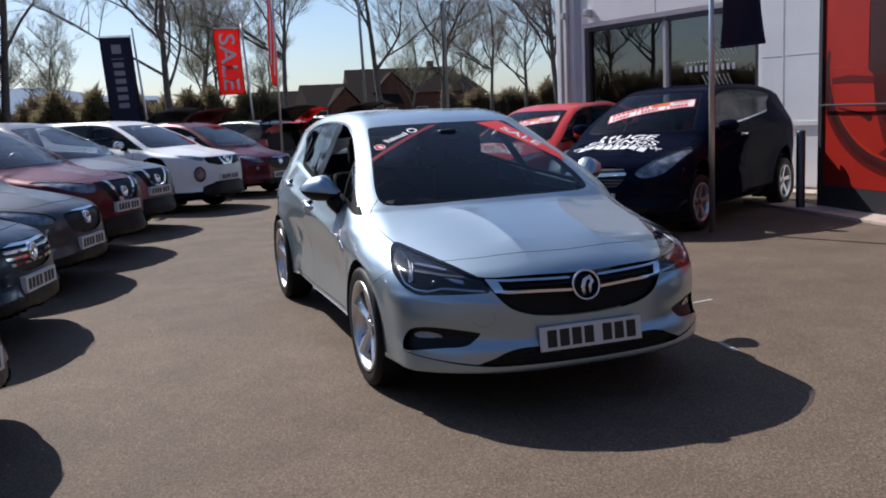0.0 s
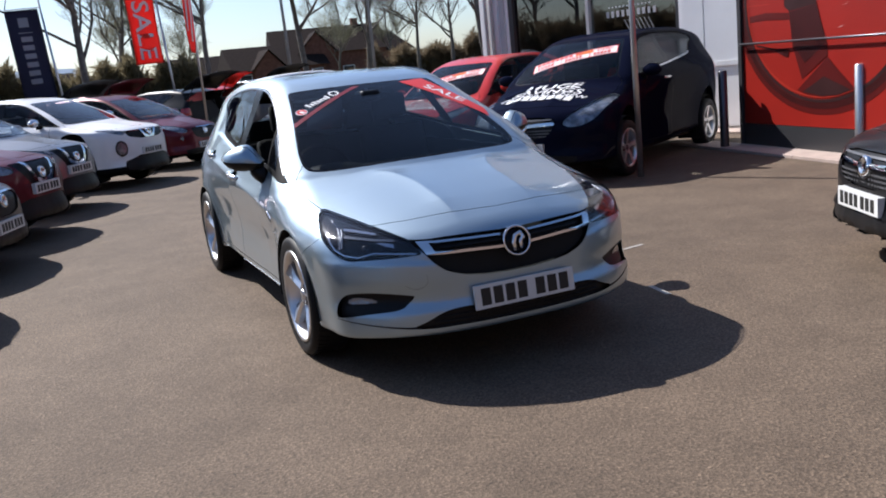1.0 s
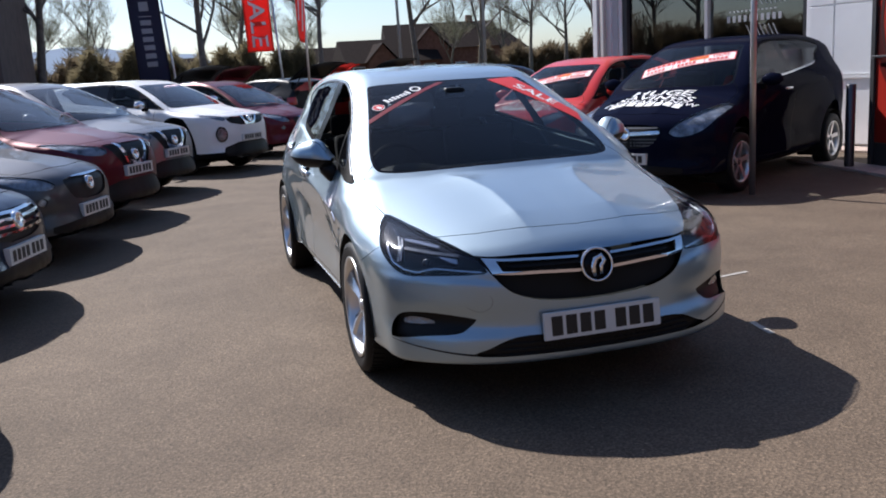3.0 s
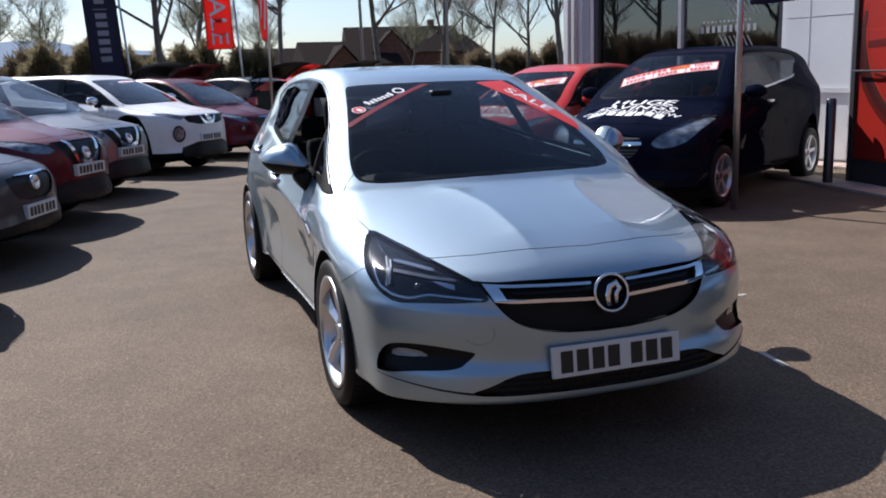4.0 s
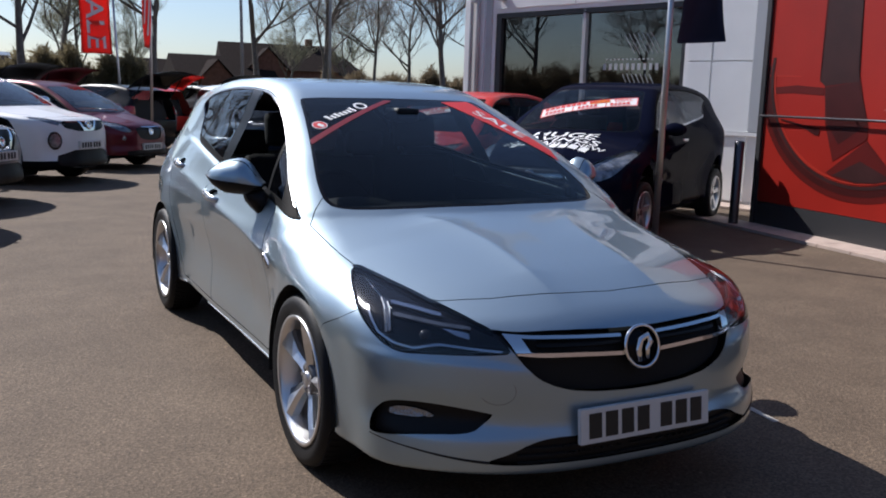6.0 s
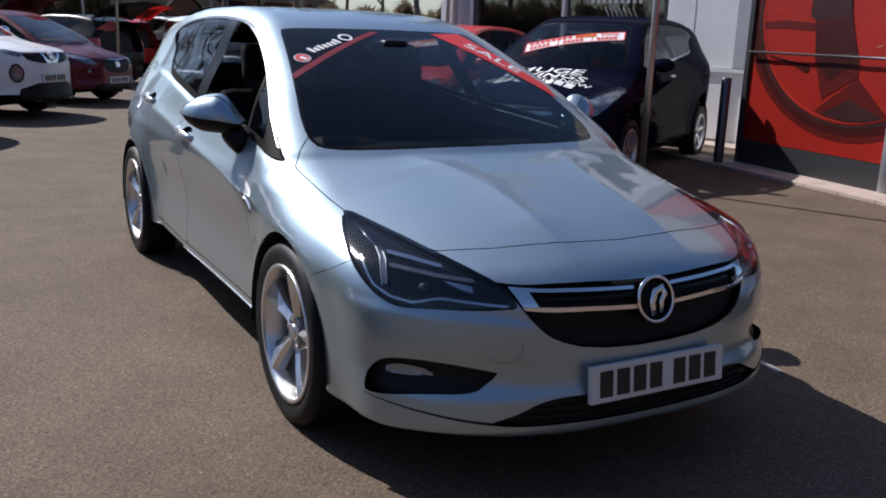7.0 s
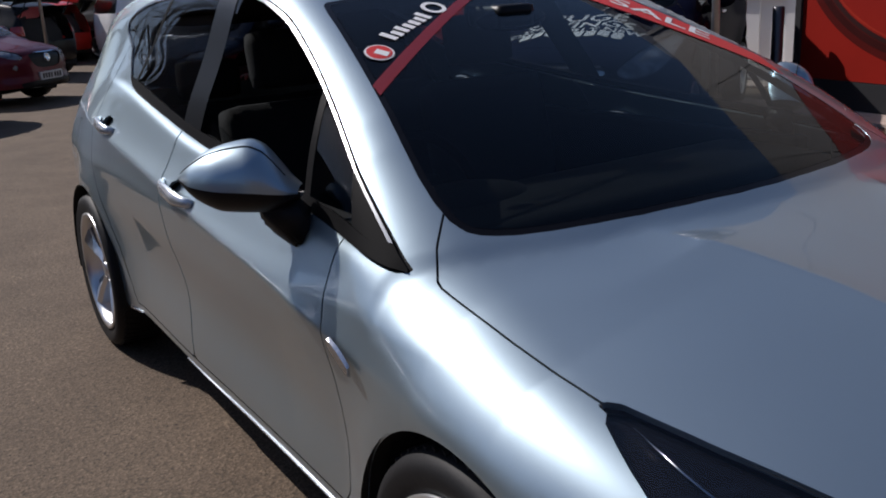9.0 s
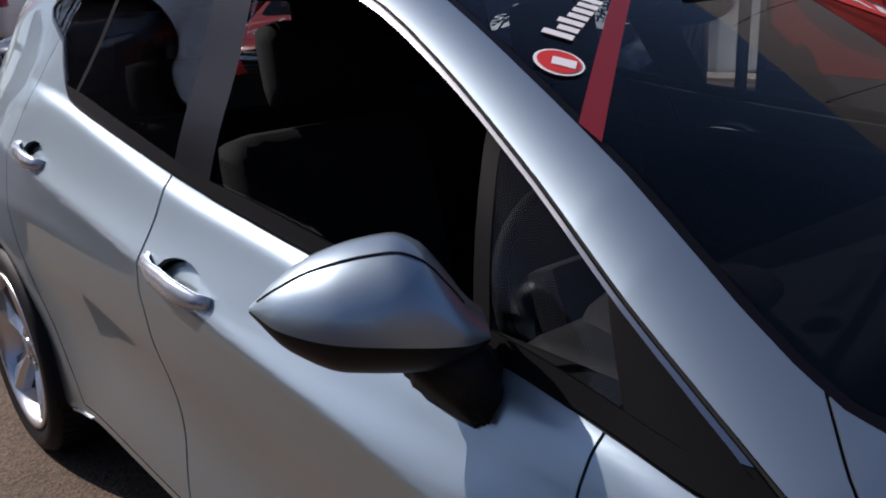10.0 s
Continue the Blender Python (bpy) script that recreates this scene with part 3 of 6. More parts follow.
DLO_H = smooth_poly([(0.252, 0.877), (0.504, 0.912), (0.8, 0.940), (1.135, 0.963), (1.465, 0.988), (1.92, 1.037), (2.22, 1.068), (2.32, 1.085), (2.42, 1.14), (2.50, 1.20), (2.72, 1.27), (2.66, 1.325), (2.45, 1.365),
                     (2.174, 1.385), (1.88, 1.392), (1.593, 1.384), (1.36, 1.370), (1.18, 1.330), (1.06, 1.290), (0.905, 1.222), (0.761, 1.154), (0.637, 1.094), (0.522, 1.032), (0.370, 0.947)], 1, hard=(0, 9))
SCREEN_H = smooth_poly(both([(0.0, 0.098), (0.254, 0.122), (0.45, 0.168), (0.59, 0.220), (0.645, 0.265), (0.648, 0.37), (0.608, 0.545), (0.564, 0.725), (0.517, 0.93), (0.484, 1.09), (0.466, 1.118), (0.21, 1.078), (0.0, 1.070)]), 1)
SEAM_F = [(0.50, 0.93), (0.466, 0.912), (0.472, 0.886), (0.474, 0.85), (0.469, 0.796), (0.458, 0.731), (0.460, 0.64), (0.468, 0.45), (0.49, 0.33), (0.53, 0.285)]
SEAM_M = [(1.59, 1.05), (1.580, 1.0), (1.567, 0.93), (1.561, 0.861), (1.552, 0.743), (1.556, 0.59), (1.56, 0.36), (1.56, 0.285)]
SEAM_R = [(2.54, 1.24), (2.585, 1.14), (2.60, 1.02), (2.585, 0.90), (2.50, 0.77), (2.40, 0.66), (2.29, 0.50), (2.22, 0.36), (2.20, 0.295)]


def line_between(p, q, half):
    """A band about the line through two (y, z) points, for the pillars."""
    (y0, z0), (y1, z1) = p, q
    n = math.hypot(y1 - y0, z1 - z0)
    return lambda y, z: np.abs((y - y0) * (z1 - z0) - (z - z0) * (y1 - y0)) / n - half


def screen_z(x, y):
    """The height of the outer skin over x, y."""
    x, y = np.asarray(x, float), np.asarray(y, float)
    lo, hi = np.full(x.shape, 0.7), np.full(x.shape, 1.6)
    for _ in range(36):
        m = (lo + hi) / 2
        inside = body_f(np.stack([x, y, m], -1)) < 0
        lo, hi = np.where(inside, m, lo), np.where(inside, hi, m)
    return lo


def text_shape(words, size=1.0):
    """Flat vertices and faces of words, about their middle."""
    cu = bpy.data.curves.new("words", "FONT")
    cu.offset = 0.012 * size
    cu.body, cu.size, cu.align_x, cu.align_y, cu.resolution_u = words, size, "CENTER", "CENTER", 3
    ob = bpy.data.objects.new("words", cu)
    scene.collection.objects.link(ob)
    bpy.context.view_layer.update()
    me = bpy.data.meshes.new_from_object(ob.evaluated_get(bpy.context.evaluated_depsgraph_get()))
    v, f = [tuple(p.co[:2]) for p in me.vertices], [tuple(p.vertices) for p in me.polygons]
    bpy.data.objects.remove(ob)
    bpy.data.curves.remove(cu)
    bpy.data.meshes.remove(me)
    return v, f


def strip_shape(x0, x1, y0, y1, nx=12, ny=3, bend=None):
    v = [(x0 + (x1 - x0) * i / nx, y0 + (y1 - y0) * j / ny) for j in range(ny + 1) for i in range(nx + 1)]
    f = [(j * (nx + 1) + i, j * (nx + 1) + i + 1, (j + 1) * (nx + 1) + i + 1, (j + 1) * (nx + 1) + i) for j in range(ny) for i in range(nx)]
    return v, f


def screen_decal(name, shape, o, ax, ay, material, parent, lift, label=""):
    """Lays a flat shape on the skin seen from above: o, ax, ay in plan metres."""
    v = np.array(shape[0], float)
    x, y = o[0] + v[:, 0] * ax[0] + v[:, 1] * ay[0], o[1] + v[:, 0] * ax[1] + v[:, 1] * ay[1]
    p = np.stack([x, y, screen_z(x, y)], -1)
    p = p + grad(p) * lift
    return mesh_object(name, p, shape[1], material, parent, label, smooth=True)


def disc_shape(r, n=28, r0=0.0, sx=1.0):
    if r0 == 0:
        return [(r * sx * math.cos(2 * math.pi * k / n), r * math.sin(2 * math.pi * k / n)) for k in range(n)], [tuple(range(n))]
    v = [(q * sx * math.cos(2 * math.pi * k / n), q * math.sin(2 * math.pi * k / n)) for q in (r0, r) for k in range(n)]
    return v, [(k, (k + 1) % n, n + (k + 1) % n, n + k) for k in range(n)]


def ellipsoid(bm, c, r, m=None, u=20, v=12):
    q = bmesh.ops.create_uvsphere(bm, u_segments=u, v_segments=v, radius=1)
    for w in q["verts"]:
        w.co = Vector((c[0] + w.co.x * r[0], c[1] + w.co.y * r[1], c[2] + w.co.z * r[2]))
        if m is not None:
            w.co = m @ w.co


def door_mirror(car, s):
    """Painted cap over a black lower shell on a black foot; s is the side."""
    top = curve([(0, 0.985), (0.08, 1.008), (0.16, 1.040), (0.28, 1.077), (0.38, 1.087), (0.5, 1.084), (0.7, 1.070), (0.88, 1.042), (1.0, 1.014)])
    seam = curve([(0, 0.976), (0.37, 0.997), (0.6, 1.000), (0.88, 1.004), (1.0, 1.011)])
    low = curve([(0, 0.960), (0.14, 0.944), (0.28, 0.932), (0.6, 0.936), (0.83, 0.962), (1.0, 1.006)])
    deep = curve([(0, 0.050), (0.12, 0.078), (0.35, 0.092), (0.6, 0.084), (0.85, 0.050), (1.0, 0.004)])
    foot, tip = Vector((0.785, 0.645)), Vector((1.0, 0.79))
    ax = (tip - foot).normalized()
    out = Vector((ax.y, -ax.x))
    mirror = empty("door_mirror")
    mirror.parent = car

    def shell(edge, grow, lo, hi, nu=30, nv=14):
        v, f = [], []
        for i in range(nu + 1):
            t = i / nu
            zs, ze, d = float(seam(t)), float(edge(t)), float(deep(t))
            for k in range(nv + 1):
                a = lo + (hi - lo) * k / nv
                dep = d * grow * (math.cos(a) if math.cos(a) > 0 else 0.6 * math.cos(a))
                p = foot.lerp(tip, t) + out * dep
                v.append((s * p.x, p.y, zs + (ze - zs) * math.sin(a)))
        for i in range(nu):
            for k in range(nv):
                f.append((i * (nv + 1) + k, (i + 1) * (nv + 1) + k, (i + 1) * (nv + 1) + k + 1, i * (nv + 1) + k + 1))
        bm = bmesh.new()
        vs = [bm.verts.new(p) for p in v]
        for q in f:
            bm.faces.new([vs[i] for i in q])
        bmesh.ops.remove_doubles(bm, verts=bm.verts, dist=0.0004)
        bmesh.ops.recalc_face_normals(bm, faces=bm.faces)
        return bm

    part("cap", shell(top, 1.0, radians(-4), radians(140)), M_SILVER, mirror, smooth=True)
    part("lower_shell", shell(low, 0.975, radians(-3), radians(140)), M_BLACK, mirror, "matt black plastic lower shell", smooth=True)
    # thin joint that runs round the top of the cap
    bm = bmesh.new()
    pts = []
    for i in range(22):
        t = 0.10 + 0.86 * i / 21
        a = radians(64)
        p = foot.lerp(tip, t) + out * (float(deep(t)) * math.cos(a) + 0.0005)
        pts.append((s * p.x, p.y, float(seam(t)) + (float(top(t)) - float(seam(t))) * math.sin(a) + 0.0003))
    tube(bm, pts, 0.0014, 5)
    part("cap_joint", bm, M_GAP, mirror)
    n = 26
    ring = [foot.lerp(tip, 0.06 + 0.9 * i / n) - out * 0.030 for i in range(n + 1)]
    bm = bmesh.new()
    up = [bm.verts.new((s * p.x, p.y, float(top(0.06 + 0.9 * i / n)) - 0.014)) for i, p in enumerate(ring)]
    dn = [bm.verts.new((s * p.x, p.y, float(low(0.06 + 0.9 * i / n)) + 0.010)) for i, p in enumerate(ring)]
    for i in range(n):
        bm.faces.new((up[i], up[i + 1], dn[i + 1], dn[i]))
    part("mirror_glass", bm, M_CHROME, mirror)
    bm = bmesh.new()
    for p in ((0.800, 0.600, 0.905), (0.800, 0.700, 0.905), (0.812, 0.605, 0.852), (0.812, 0.670, 0.850), (0.875, 0.665, 0.955), (0.855, 0.735, 0.955), (0.845, 0.640, 0.905), (0.86, 0.70, 0.90), (0.77, 0.62, 0.93), (0.77, 0.70, 0.93), (0.81, 0.63, 0.975), (0.81, 0.70, 0.975)):
        bm.verts.new((s * p[0], p[1], p[2]))
    bmesh.ops.convex_hull(bm, input=bm.verts)
    bmesh.ops.bevel(bm, geom=bm.edges[:], offset=0.008, segments=2, affect="EDGES")
    part("foot", bm, M_BLACK, mirror, smooth=True)
    return mirror


def door_handle(door, y0, y1, z0, z1, s):
    """A bowed grip bar, following the skin."""
    bm = bmesh.new()
    n = 12
    ring = []
    for i in range(n + 1):
        t = i / n
        y, z = y0 + (y1 - y0) * t, z0 + (z1 - z0) * t
        lo, hi = 0.4, 1.1
        for _ in range(30):
            m = (lo + hi) / 2
            if body_f(np.array([s * m, y, z])) < 0:
                lo = m
            else:
                hi = m
        out = 0.026 * min(1.0, 3.2 * t, 3.2 * (1 - t)) ** 0.6
        h = 0.025 * (0.45 + 0.55 * math.sin(math.pi * t))
        ring.append([bm.verts.new((s * (lo + out + 0.011 * math.cos(a)), y, z + 0.008 + h * math.sin(a))) for a in [2 * math.pi * k / 10 for k in range(10)]])
    for a, b in zip(ring, ring[1:]):
        for k in range(10):
            bm.faces.new((a[k], a[(k + 1) % 10], b[(k + 1) % 10], b[k]))
    bm.faces.new(ring[0]), bm.faces.new(ring[-1])
    bmesh.ops.recalc_face_normals(bm, faces=bm.faces)
    return part("handle", bm, M_SILVERBRIGHT, door, smooth=True)


M_SILVERBRIGHT = paint("silver_handle", (0.58, 0.62, 0.66), 0.6, 0.25)


def alloy_wheel(parent, x, y, s, r=0.317, rim_r=0.237):
    """Five twisted twin-blade spokes, machined, over dark pockets."""
    hub = empty("wheel", pose(x, y, r))
    hub.parent = parent
    w = 0.105
    bm = bmesh.new()
    rings = lathe(bm, [(rim_r - 0.006, -w * 0.8), (r - 0.035, -w), (r - 0.010, -w * 0.9), (r, -w * 0.66), (r, w * 0.66), (r - 0.010, w * 0.9), (r - 0.035, w), (rim_r + 0.03, w * 0.99), (rim_r + 0.008, w * 0.93), (rim_r - 0.004, w * 0.86)], 96)
    part("tyre", bm, M_RUBBER, hub, smooth=True)
    # tread blocks across the crown
    bm = bmesh.new()
    for k in range(60):
        a = 2 * math.pi * k / 60
        for sx in (-0.052, 0.052):
            box(bm, sx - 0.028, sx + 0.028, -0.012, 0.012, r - 0.006, r + 0.002, Matrix.Rotation(a, 4, "X") @ pose(0, 0, 0, 0, 0, 18 if sx > 0 else -18))
    tagged(part("tread", bm, M_RUBBER, hub), kind="stuff")
    bm = bmesh.new()
    lathe(bm, [(rim_r + 0.004, s * w * 0.84), (rim_r + 0.006, s * w * 0.93), (rim_r - 0.008, s * w * 0.92), (rim_r - 0.014, s * w * 0.72), (rim_r - 0.03, s * w * 0.2), (rim_r - 0.035, -s * w * 0.8)], 96)
    part("rim", bm, M_ALLOY, hub, smooth=True)
    bm = bmesh.new()
    lathe(bm, [(0.03, s * 0.005), (rim_r * 0.66, s * 0.005), (rim_r * 0.66, -s * 0.018), (0.03, -s * 0.018)], 48)
    part("brake_disc", bm, M_DISC, hub)
    part("caliper", boxm(-0.03, 0.03, -0.055, 0.055, 0.10, 0.16, pose(s * 0.0, 0, 0, 70 if s < 0 else -70), 0.012), M_DARKALLOY, hub)
    bm = bmesh.new()
    lathe(bm, [(0.02, -s * 0.03), (rim_r - 0.03, -s * 0.045)], 32)
    part("backplate", bm, M_GAP, hub)

    r1 = rim_r - 0.004

    def blade(a):
        """A ridged blade, narrow at the hub and wide at the rim, with a cleft at its outer end."""
        bm = bmesh.new()
        ca, sa = math.cos(a), math.sin(a)
        cols = []
        for q, l, m, r, dep in ((0.030, -0.022, -0.004, 0.018, 0.060), (0.075, -0.020, -0.006, 0.016, 0.066), (0.13, -0.034, -0.016, 0.014, 0.077), (0.185, -0.052, -0.030, 0.024, 0.086), (r1, -0.066, -0.040, 0.034, 0.092)):
            cols.append([bm.verts.new((s * (dep - e), q * ca - t * sa, q * sa + t * ca)) for t, e in ((l * 1.02, 0.040), (l, 0.012), (m, 0.0), (r, 0.020), (r * 1.02, 0.046))])
        for c0, c1 in zip(cols, cols[1:]):
            for k in range(4):
                bm.faces.new((c0[k], c0[k + 1], c1[k + 1], c1[k]))
        bm.faces.new(cols[0]), bm.faces.new(cols[-1])
        bmesh.ops.recalc_face_normals(bm, faces=bm.faces)
        return bm

    def web(a):
        bm = bmesh.new()
        ca, sa = math.cos(a), math.sin(a)
        cols = []
        for q, l, r, dep in ((0.05, 0.004, 0.016, 0.045), (0.12, 0.012, 0.034, 0.055), (r1, 0.030, 0.060, 0.066)):
            cols.append([bm.verts.new((s * (dep - e), q * ca - t * sa, q * sa + t * ca)) for t, e in ((l, 0.03), (l, 0.0), (r, 0.006), (r, 0.034))])
        for c0, c1 in zip(cols, cols[1:]):
            for k in range(3):
                bm.faces.new((c0[k], c0[k + 1], c1[k + 1], c1[k]))
        bmesh.ops.recalc_face_normals(bm, faces=bm.faces)
        return bm

    for k in range(5):
        a = 2 * math.pi * k / 5 + 0.55
        part("spoke", blade(a), M_ALLOY, hub)
        part("spoke", web(a), M_DARKALLOY, hub)
    bm = bmesh.new()
    lathe(bm, [(0.0005, s * 0.066), (0.026, s * 0.066), (0.030, s * 0.062), (0.031, s * 0.05)], 28)
    part("hub_cap", bm, M_SILVERTRIM, hub, smooth=True)
    bm = bmesh.new()
    lathe(bm, [(0.031, s * 0.056), (0.052, s * 0.060), (0.064, s * 0.056), (0.066, s * 0.0)], 32)
    part("hub", bm, M_DARKALLOY, hub, smooth=True)
    for k in range(5):
        a = 2 * math.pi * k / 5 + 0.2
        bm = bmesh.new()
        lathe(bm, [(0.0005, s * 0.064), (0.008, s * 0.064), (0.009, s * 0.05)], 8)
        bmesh.ops.translate(bm, verts=bm.verts, vec=(0, 0.047 * math.cos(a), 0.047 * math.sin(a)))
        part("wheel_bolt", bm, M_SILVERTRIM, hub)
    return hub


def lamp_point(u, z, s, deep):
    """A place behind the headlamp's cover, from the lamp's own outline plan."""
    lo, hi = 0.3, 0.86
    for _ in range(30):
        m = (lo + hi) / 2
        if body_f(np.array([s * m, (u - 0.8 * m) / 0.6, z])) < 0:
            lo = m
        else:
            hi = m
    p = np.array([[s * lo, (u - 0.8 * lo) / 0.6, z]])
    return Vector((p - grad(p) * deep)[0])


def hero():
    car = empty("hatchback_car", None, "silver-blue metallic five-door hatchback parked on the tarmac, driver's window lowered", "car")
    sk = Skin(*body_grid(0.018, 320))
    for y in (0.0, 2.662):
        for s in (-1, 1):
            sk.take(arch(y, 0.355, s))
    # windscreen with its black border
    scr = sk.take(on_top(sdf(SCREEN_H), 0.88))
    rim_d = sdf(SCREEN_H)
    border, clear = sk.split(scr, lambda v: -(rim_d(v[:, 0], v[:, 1]) + 0.016))
    wind = region_part(sk, clear, "windscreen", M_SCREEN, car, label="clear laminated windscreen with red sale strips")
    region_part(sk, border, "screen_seal", M_GLOSSBLACK, wind, lift=-0.001)
    rear = sk.take(top_region(REAR_SCREEN, 0.95))
    region_part(sk, rear, "rear_window", M_GLASS_DARK, car)
    dlo_d = sdf(DLO_H)
    for s in (-1, 1):
        seal = sk.take(on_side(lambda y, z: dlo_d(y, z) - 0.004, s))
        gap, g = sk.split(seal, lambda v: -dlo_d(v[:, 1], v[:, 2]))
        region_part(sk, gap, "window_seal", M_GAP, car, lift=-0.004)
        strip, g = sk.split(g, lambda v: -(dlo_d(v[:, 1], v[:, 2]) + 0.0040 + 0.0050 * np.clip((v[:, 1] - 0.8) / 0.4, 0, 1)))
        low, high = sk.split(strip, lambda v: v[:, 2] - BELT(v[:, 1]) - 0.03)
        region_part(sk, high, "window_trim", M_BRIGHTTRIM, car, lift=0.004, rim=0.006, label="bright chrome window surround")
        low2, g = sk.split(g, lambda v: v[:, 2] - BELT(v[:, 1]) - 0.023)
        region_part(sk, low + low2, "belt_moulding", M_MATT, car, lift=0.003, rim=0.01)
        pil, g = sk.split(g, lambda v: np.abs(v[:, 1] - (1.505 + (v[:, 2] - 1.02) * 0.26)) - 0.078)
        region_part(sk, pil, "pillar_trim", M_PILLAR, car, lift=0.002)
        pil, g = sk.split(g, on_side(line_between((2.175, 1.36), (2.24, 1.13), 0.012), s))
        region_part(sk, pil, "pillar_trim", M_MATT, car, lift=0.001)
        pil, g = sk.split(g, on_side(line_between((0.759, 1.141), (0.680, 0.952), 0.013), s))
        region_part(sk, pil, "pillar_trim", M_MATT, car, lift=0.002)
        sail, g = sk.split(g, lambda v: v[:, 1] - 0.461 - (v[:, 2] - 0.936) * 0.65)
        region_part(sk, sail, "sail_panel", M_MATT, car, lift=0.0)
        quarter, g = sk.split(g, lambda v: v[:, 1] - 0.69 - (v[:, 2] - 0.952) * 0.42)
        region_part(sk, quarter, "quarter_window", M_GLASS, car)
        frontg, g = sk.split(g, lambda v: v[:, 1] - 1.48)
        if s > 0:
            region_part(sk, frontg, "front_window", M_GLASS, car)
        else:
            # lowered pane: only its upper rear edge stands out of the door
            top, _ = sk.split(frontg, lambda v: v[:, 2] - (BELT(v[:, 1]) + 0.028 + np.interp(v[:, 1], [0.95, 1.1, 1.4], [-0.02, 0.004, 0.035])))
            region_part(sk, top, "front_window", M_GLASS, car, lift=-0.012, rim=0.004)
        mid, g = sk.split(g, lambda v: v[:, 1] - 2.21 + (v[:, 2] - 1.23) * 0.28)
        region_part(sk, mid, "rear_side_window", M_GLASS, car)
        region_part(sk, g, "rear_quarter_window", M_GLASS_DARK, car)
    # front end
    for s in (-1, 1):
        lens = sk.refine(sk.take(on_lamp(sdf(LAMP), s)), 2, True)
        lamp = region_part(sk, lens, "headlamp", M_GLASS_CLEAR, car, lift=0.001, label="clear headlamp with a white daytime running strip")
        drl, bowl = sk.split(lens, on_lamp(sdf(DRL), s))
        for pts in DRL_EDGES:
            bm = bmesh.new()
            tube(bm, [lamp_point(u, z, s, 0.007) for u, z in pts], 0.0022, 8)
            part("running_light", bm, M_DRL, lamp, smooth=True)
        bm = bmesh.new()
        tube(bm, [lamp_point(u, z, s, 0.008) for u, z in LAMP_RIDGE], [0.001, 0.0018, 0.002], 8)
        part("reflector_bar", bm, M_LAMP, lamp, smooth=True)
        region_part(sk, drl, "light_guide", M_GUIDE, lamp, lift=-0.009, rim=0.012)
        for pts, half, m in ((DRL_ARM, 0.0034, M_LAMP), (LAMP_BAND, 0.0036, M_LAMP), (LAMP_BAR, 0.0042, M_GUIDE)):
            band, bowl = sk.split(bowl, on_lamp(sdf_line(pts, half), s))
            region_part(sk, band, "reflector_bar", m, lamp, lift=-0.010, rim=0.01)
        facet, bowl = sk.split(bowl, on_lamp(sdf(LAMP_FACET), s))
        region_part(sk, facet, "reflector", M_LAMP, lamp, lift=-0.014, rim=0.008)
        region_part(sk, bowl, "housing", M_HOUSING, lamp, lift=-0.022)
        for u, z, r in ((0.14, 0.650, 0.026), (0.04, 0.640, 0.018)):
            # ball lenses behind the cover
            bm = bmesh.new()
            p = lamp_point(u, z, s, 0.042)
            ellipsoid(bm, p, (r, r, r))
            part("projector_lens", bm, M_BALL, lamp, smooth=True)
        fog = sk.take(on_front(sdf(FOG), s, -0.3))
        f = region_part(sk, fog, "fog_light_recess", M_BLACK, car, lift=-0.025)
        # lamp unit in the recess
        unit, _ = sk.split(fog, on_front(sdf(smooth_poly([(0.775, 0.402), (0.73, 0.410), (0.67, 0.402), (0.65, 0.388), (0.70, 0.384), (0.77, 0.382)], 2)), s, -0.3))
        region_part(sk, unit, "fog_lamp", M_FOG, f, lift=-0.018)
    # grille
    gr_all = sk.refine(sk.take(on_front(sdf(GRILLE), 0, -0.5)), 2)
    grille = region_part(sk, gr_all, "grille", M_GAP, car, lift=-0.030)
    for s in (-1, 1):
        upper = sdf_line([(0.452, 0.646), (0.381, 0.642), (0.298, 0.641), (0.075, 0.634)], 0.0045)
        lower = sdf_line([(0.425, 0.598), (0.379, 0.594), (0.243, 0.590), (0.065, 0.580)], 0.0062)
        wing = sdf([(0.460, 0.652), (0.410, 0.642), (0.392, 0.602), (0.385, 0.590), (0.430, 0.592)])
        bars, _ = sk.split(gr_all, on_front(lambda a, b: np.minimum(np.minimum(upper(a, b), lower(a, b)), wing(a, b)), s, -0.5))
        region_part(sk, bars, "chrome_bar", M_CHROME, grille, lift=0.003, rim=0.02)
        for z in (0.616,):
            sl, _ = sk.split(gr_all, on_front(sdf_line([(0.36, z + 0.008), (0.02, z)], 0.005), s, -0.5))
            region_part(sk, sl, "slat", M_BLACK, grille, lift=-0.012, rim=0.012)
    slot = sk.refine(sk.take(on_front(sdf(SLOT), 0, -0.4)), 1)
    low = region_part(sk, slot, "lower_intake", M_BLACK, car, lift=-0.022)
    for z in (0.262, 0.285, 0.308):
        sl, _ = sk.split(slot, on_front(sdf_line([(-0.44, z), (0.44, z)], 0.004), 0, -0.4))
        region_part(sk, sl, "slat", M_GAP, low, lift=-0.012, rim=0.01)
    # panels with their shut lines
    bon_d = sdf(BONNET)
    bonnet = sk.take(on_top(bon_d))
    line, bonnet = sk.split(bonnet, lambda v: -bon_d(v[:, 0], v[:, 1]) - 0.0045)
    region_part(sk, line, "shut_line", M_GAP, car, lift=-0.006)
    doors = []
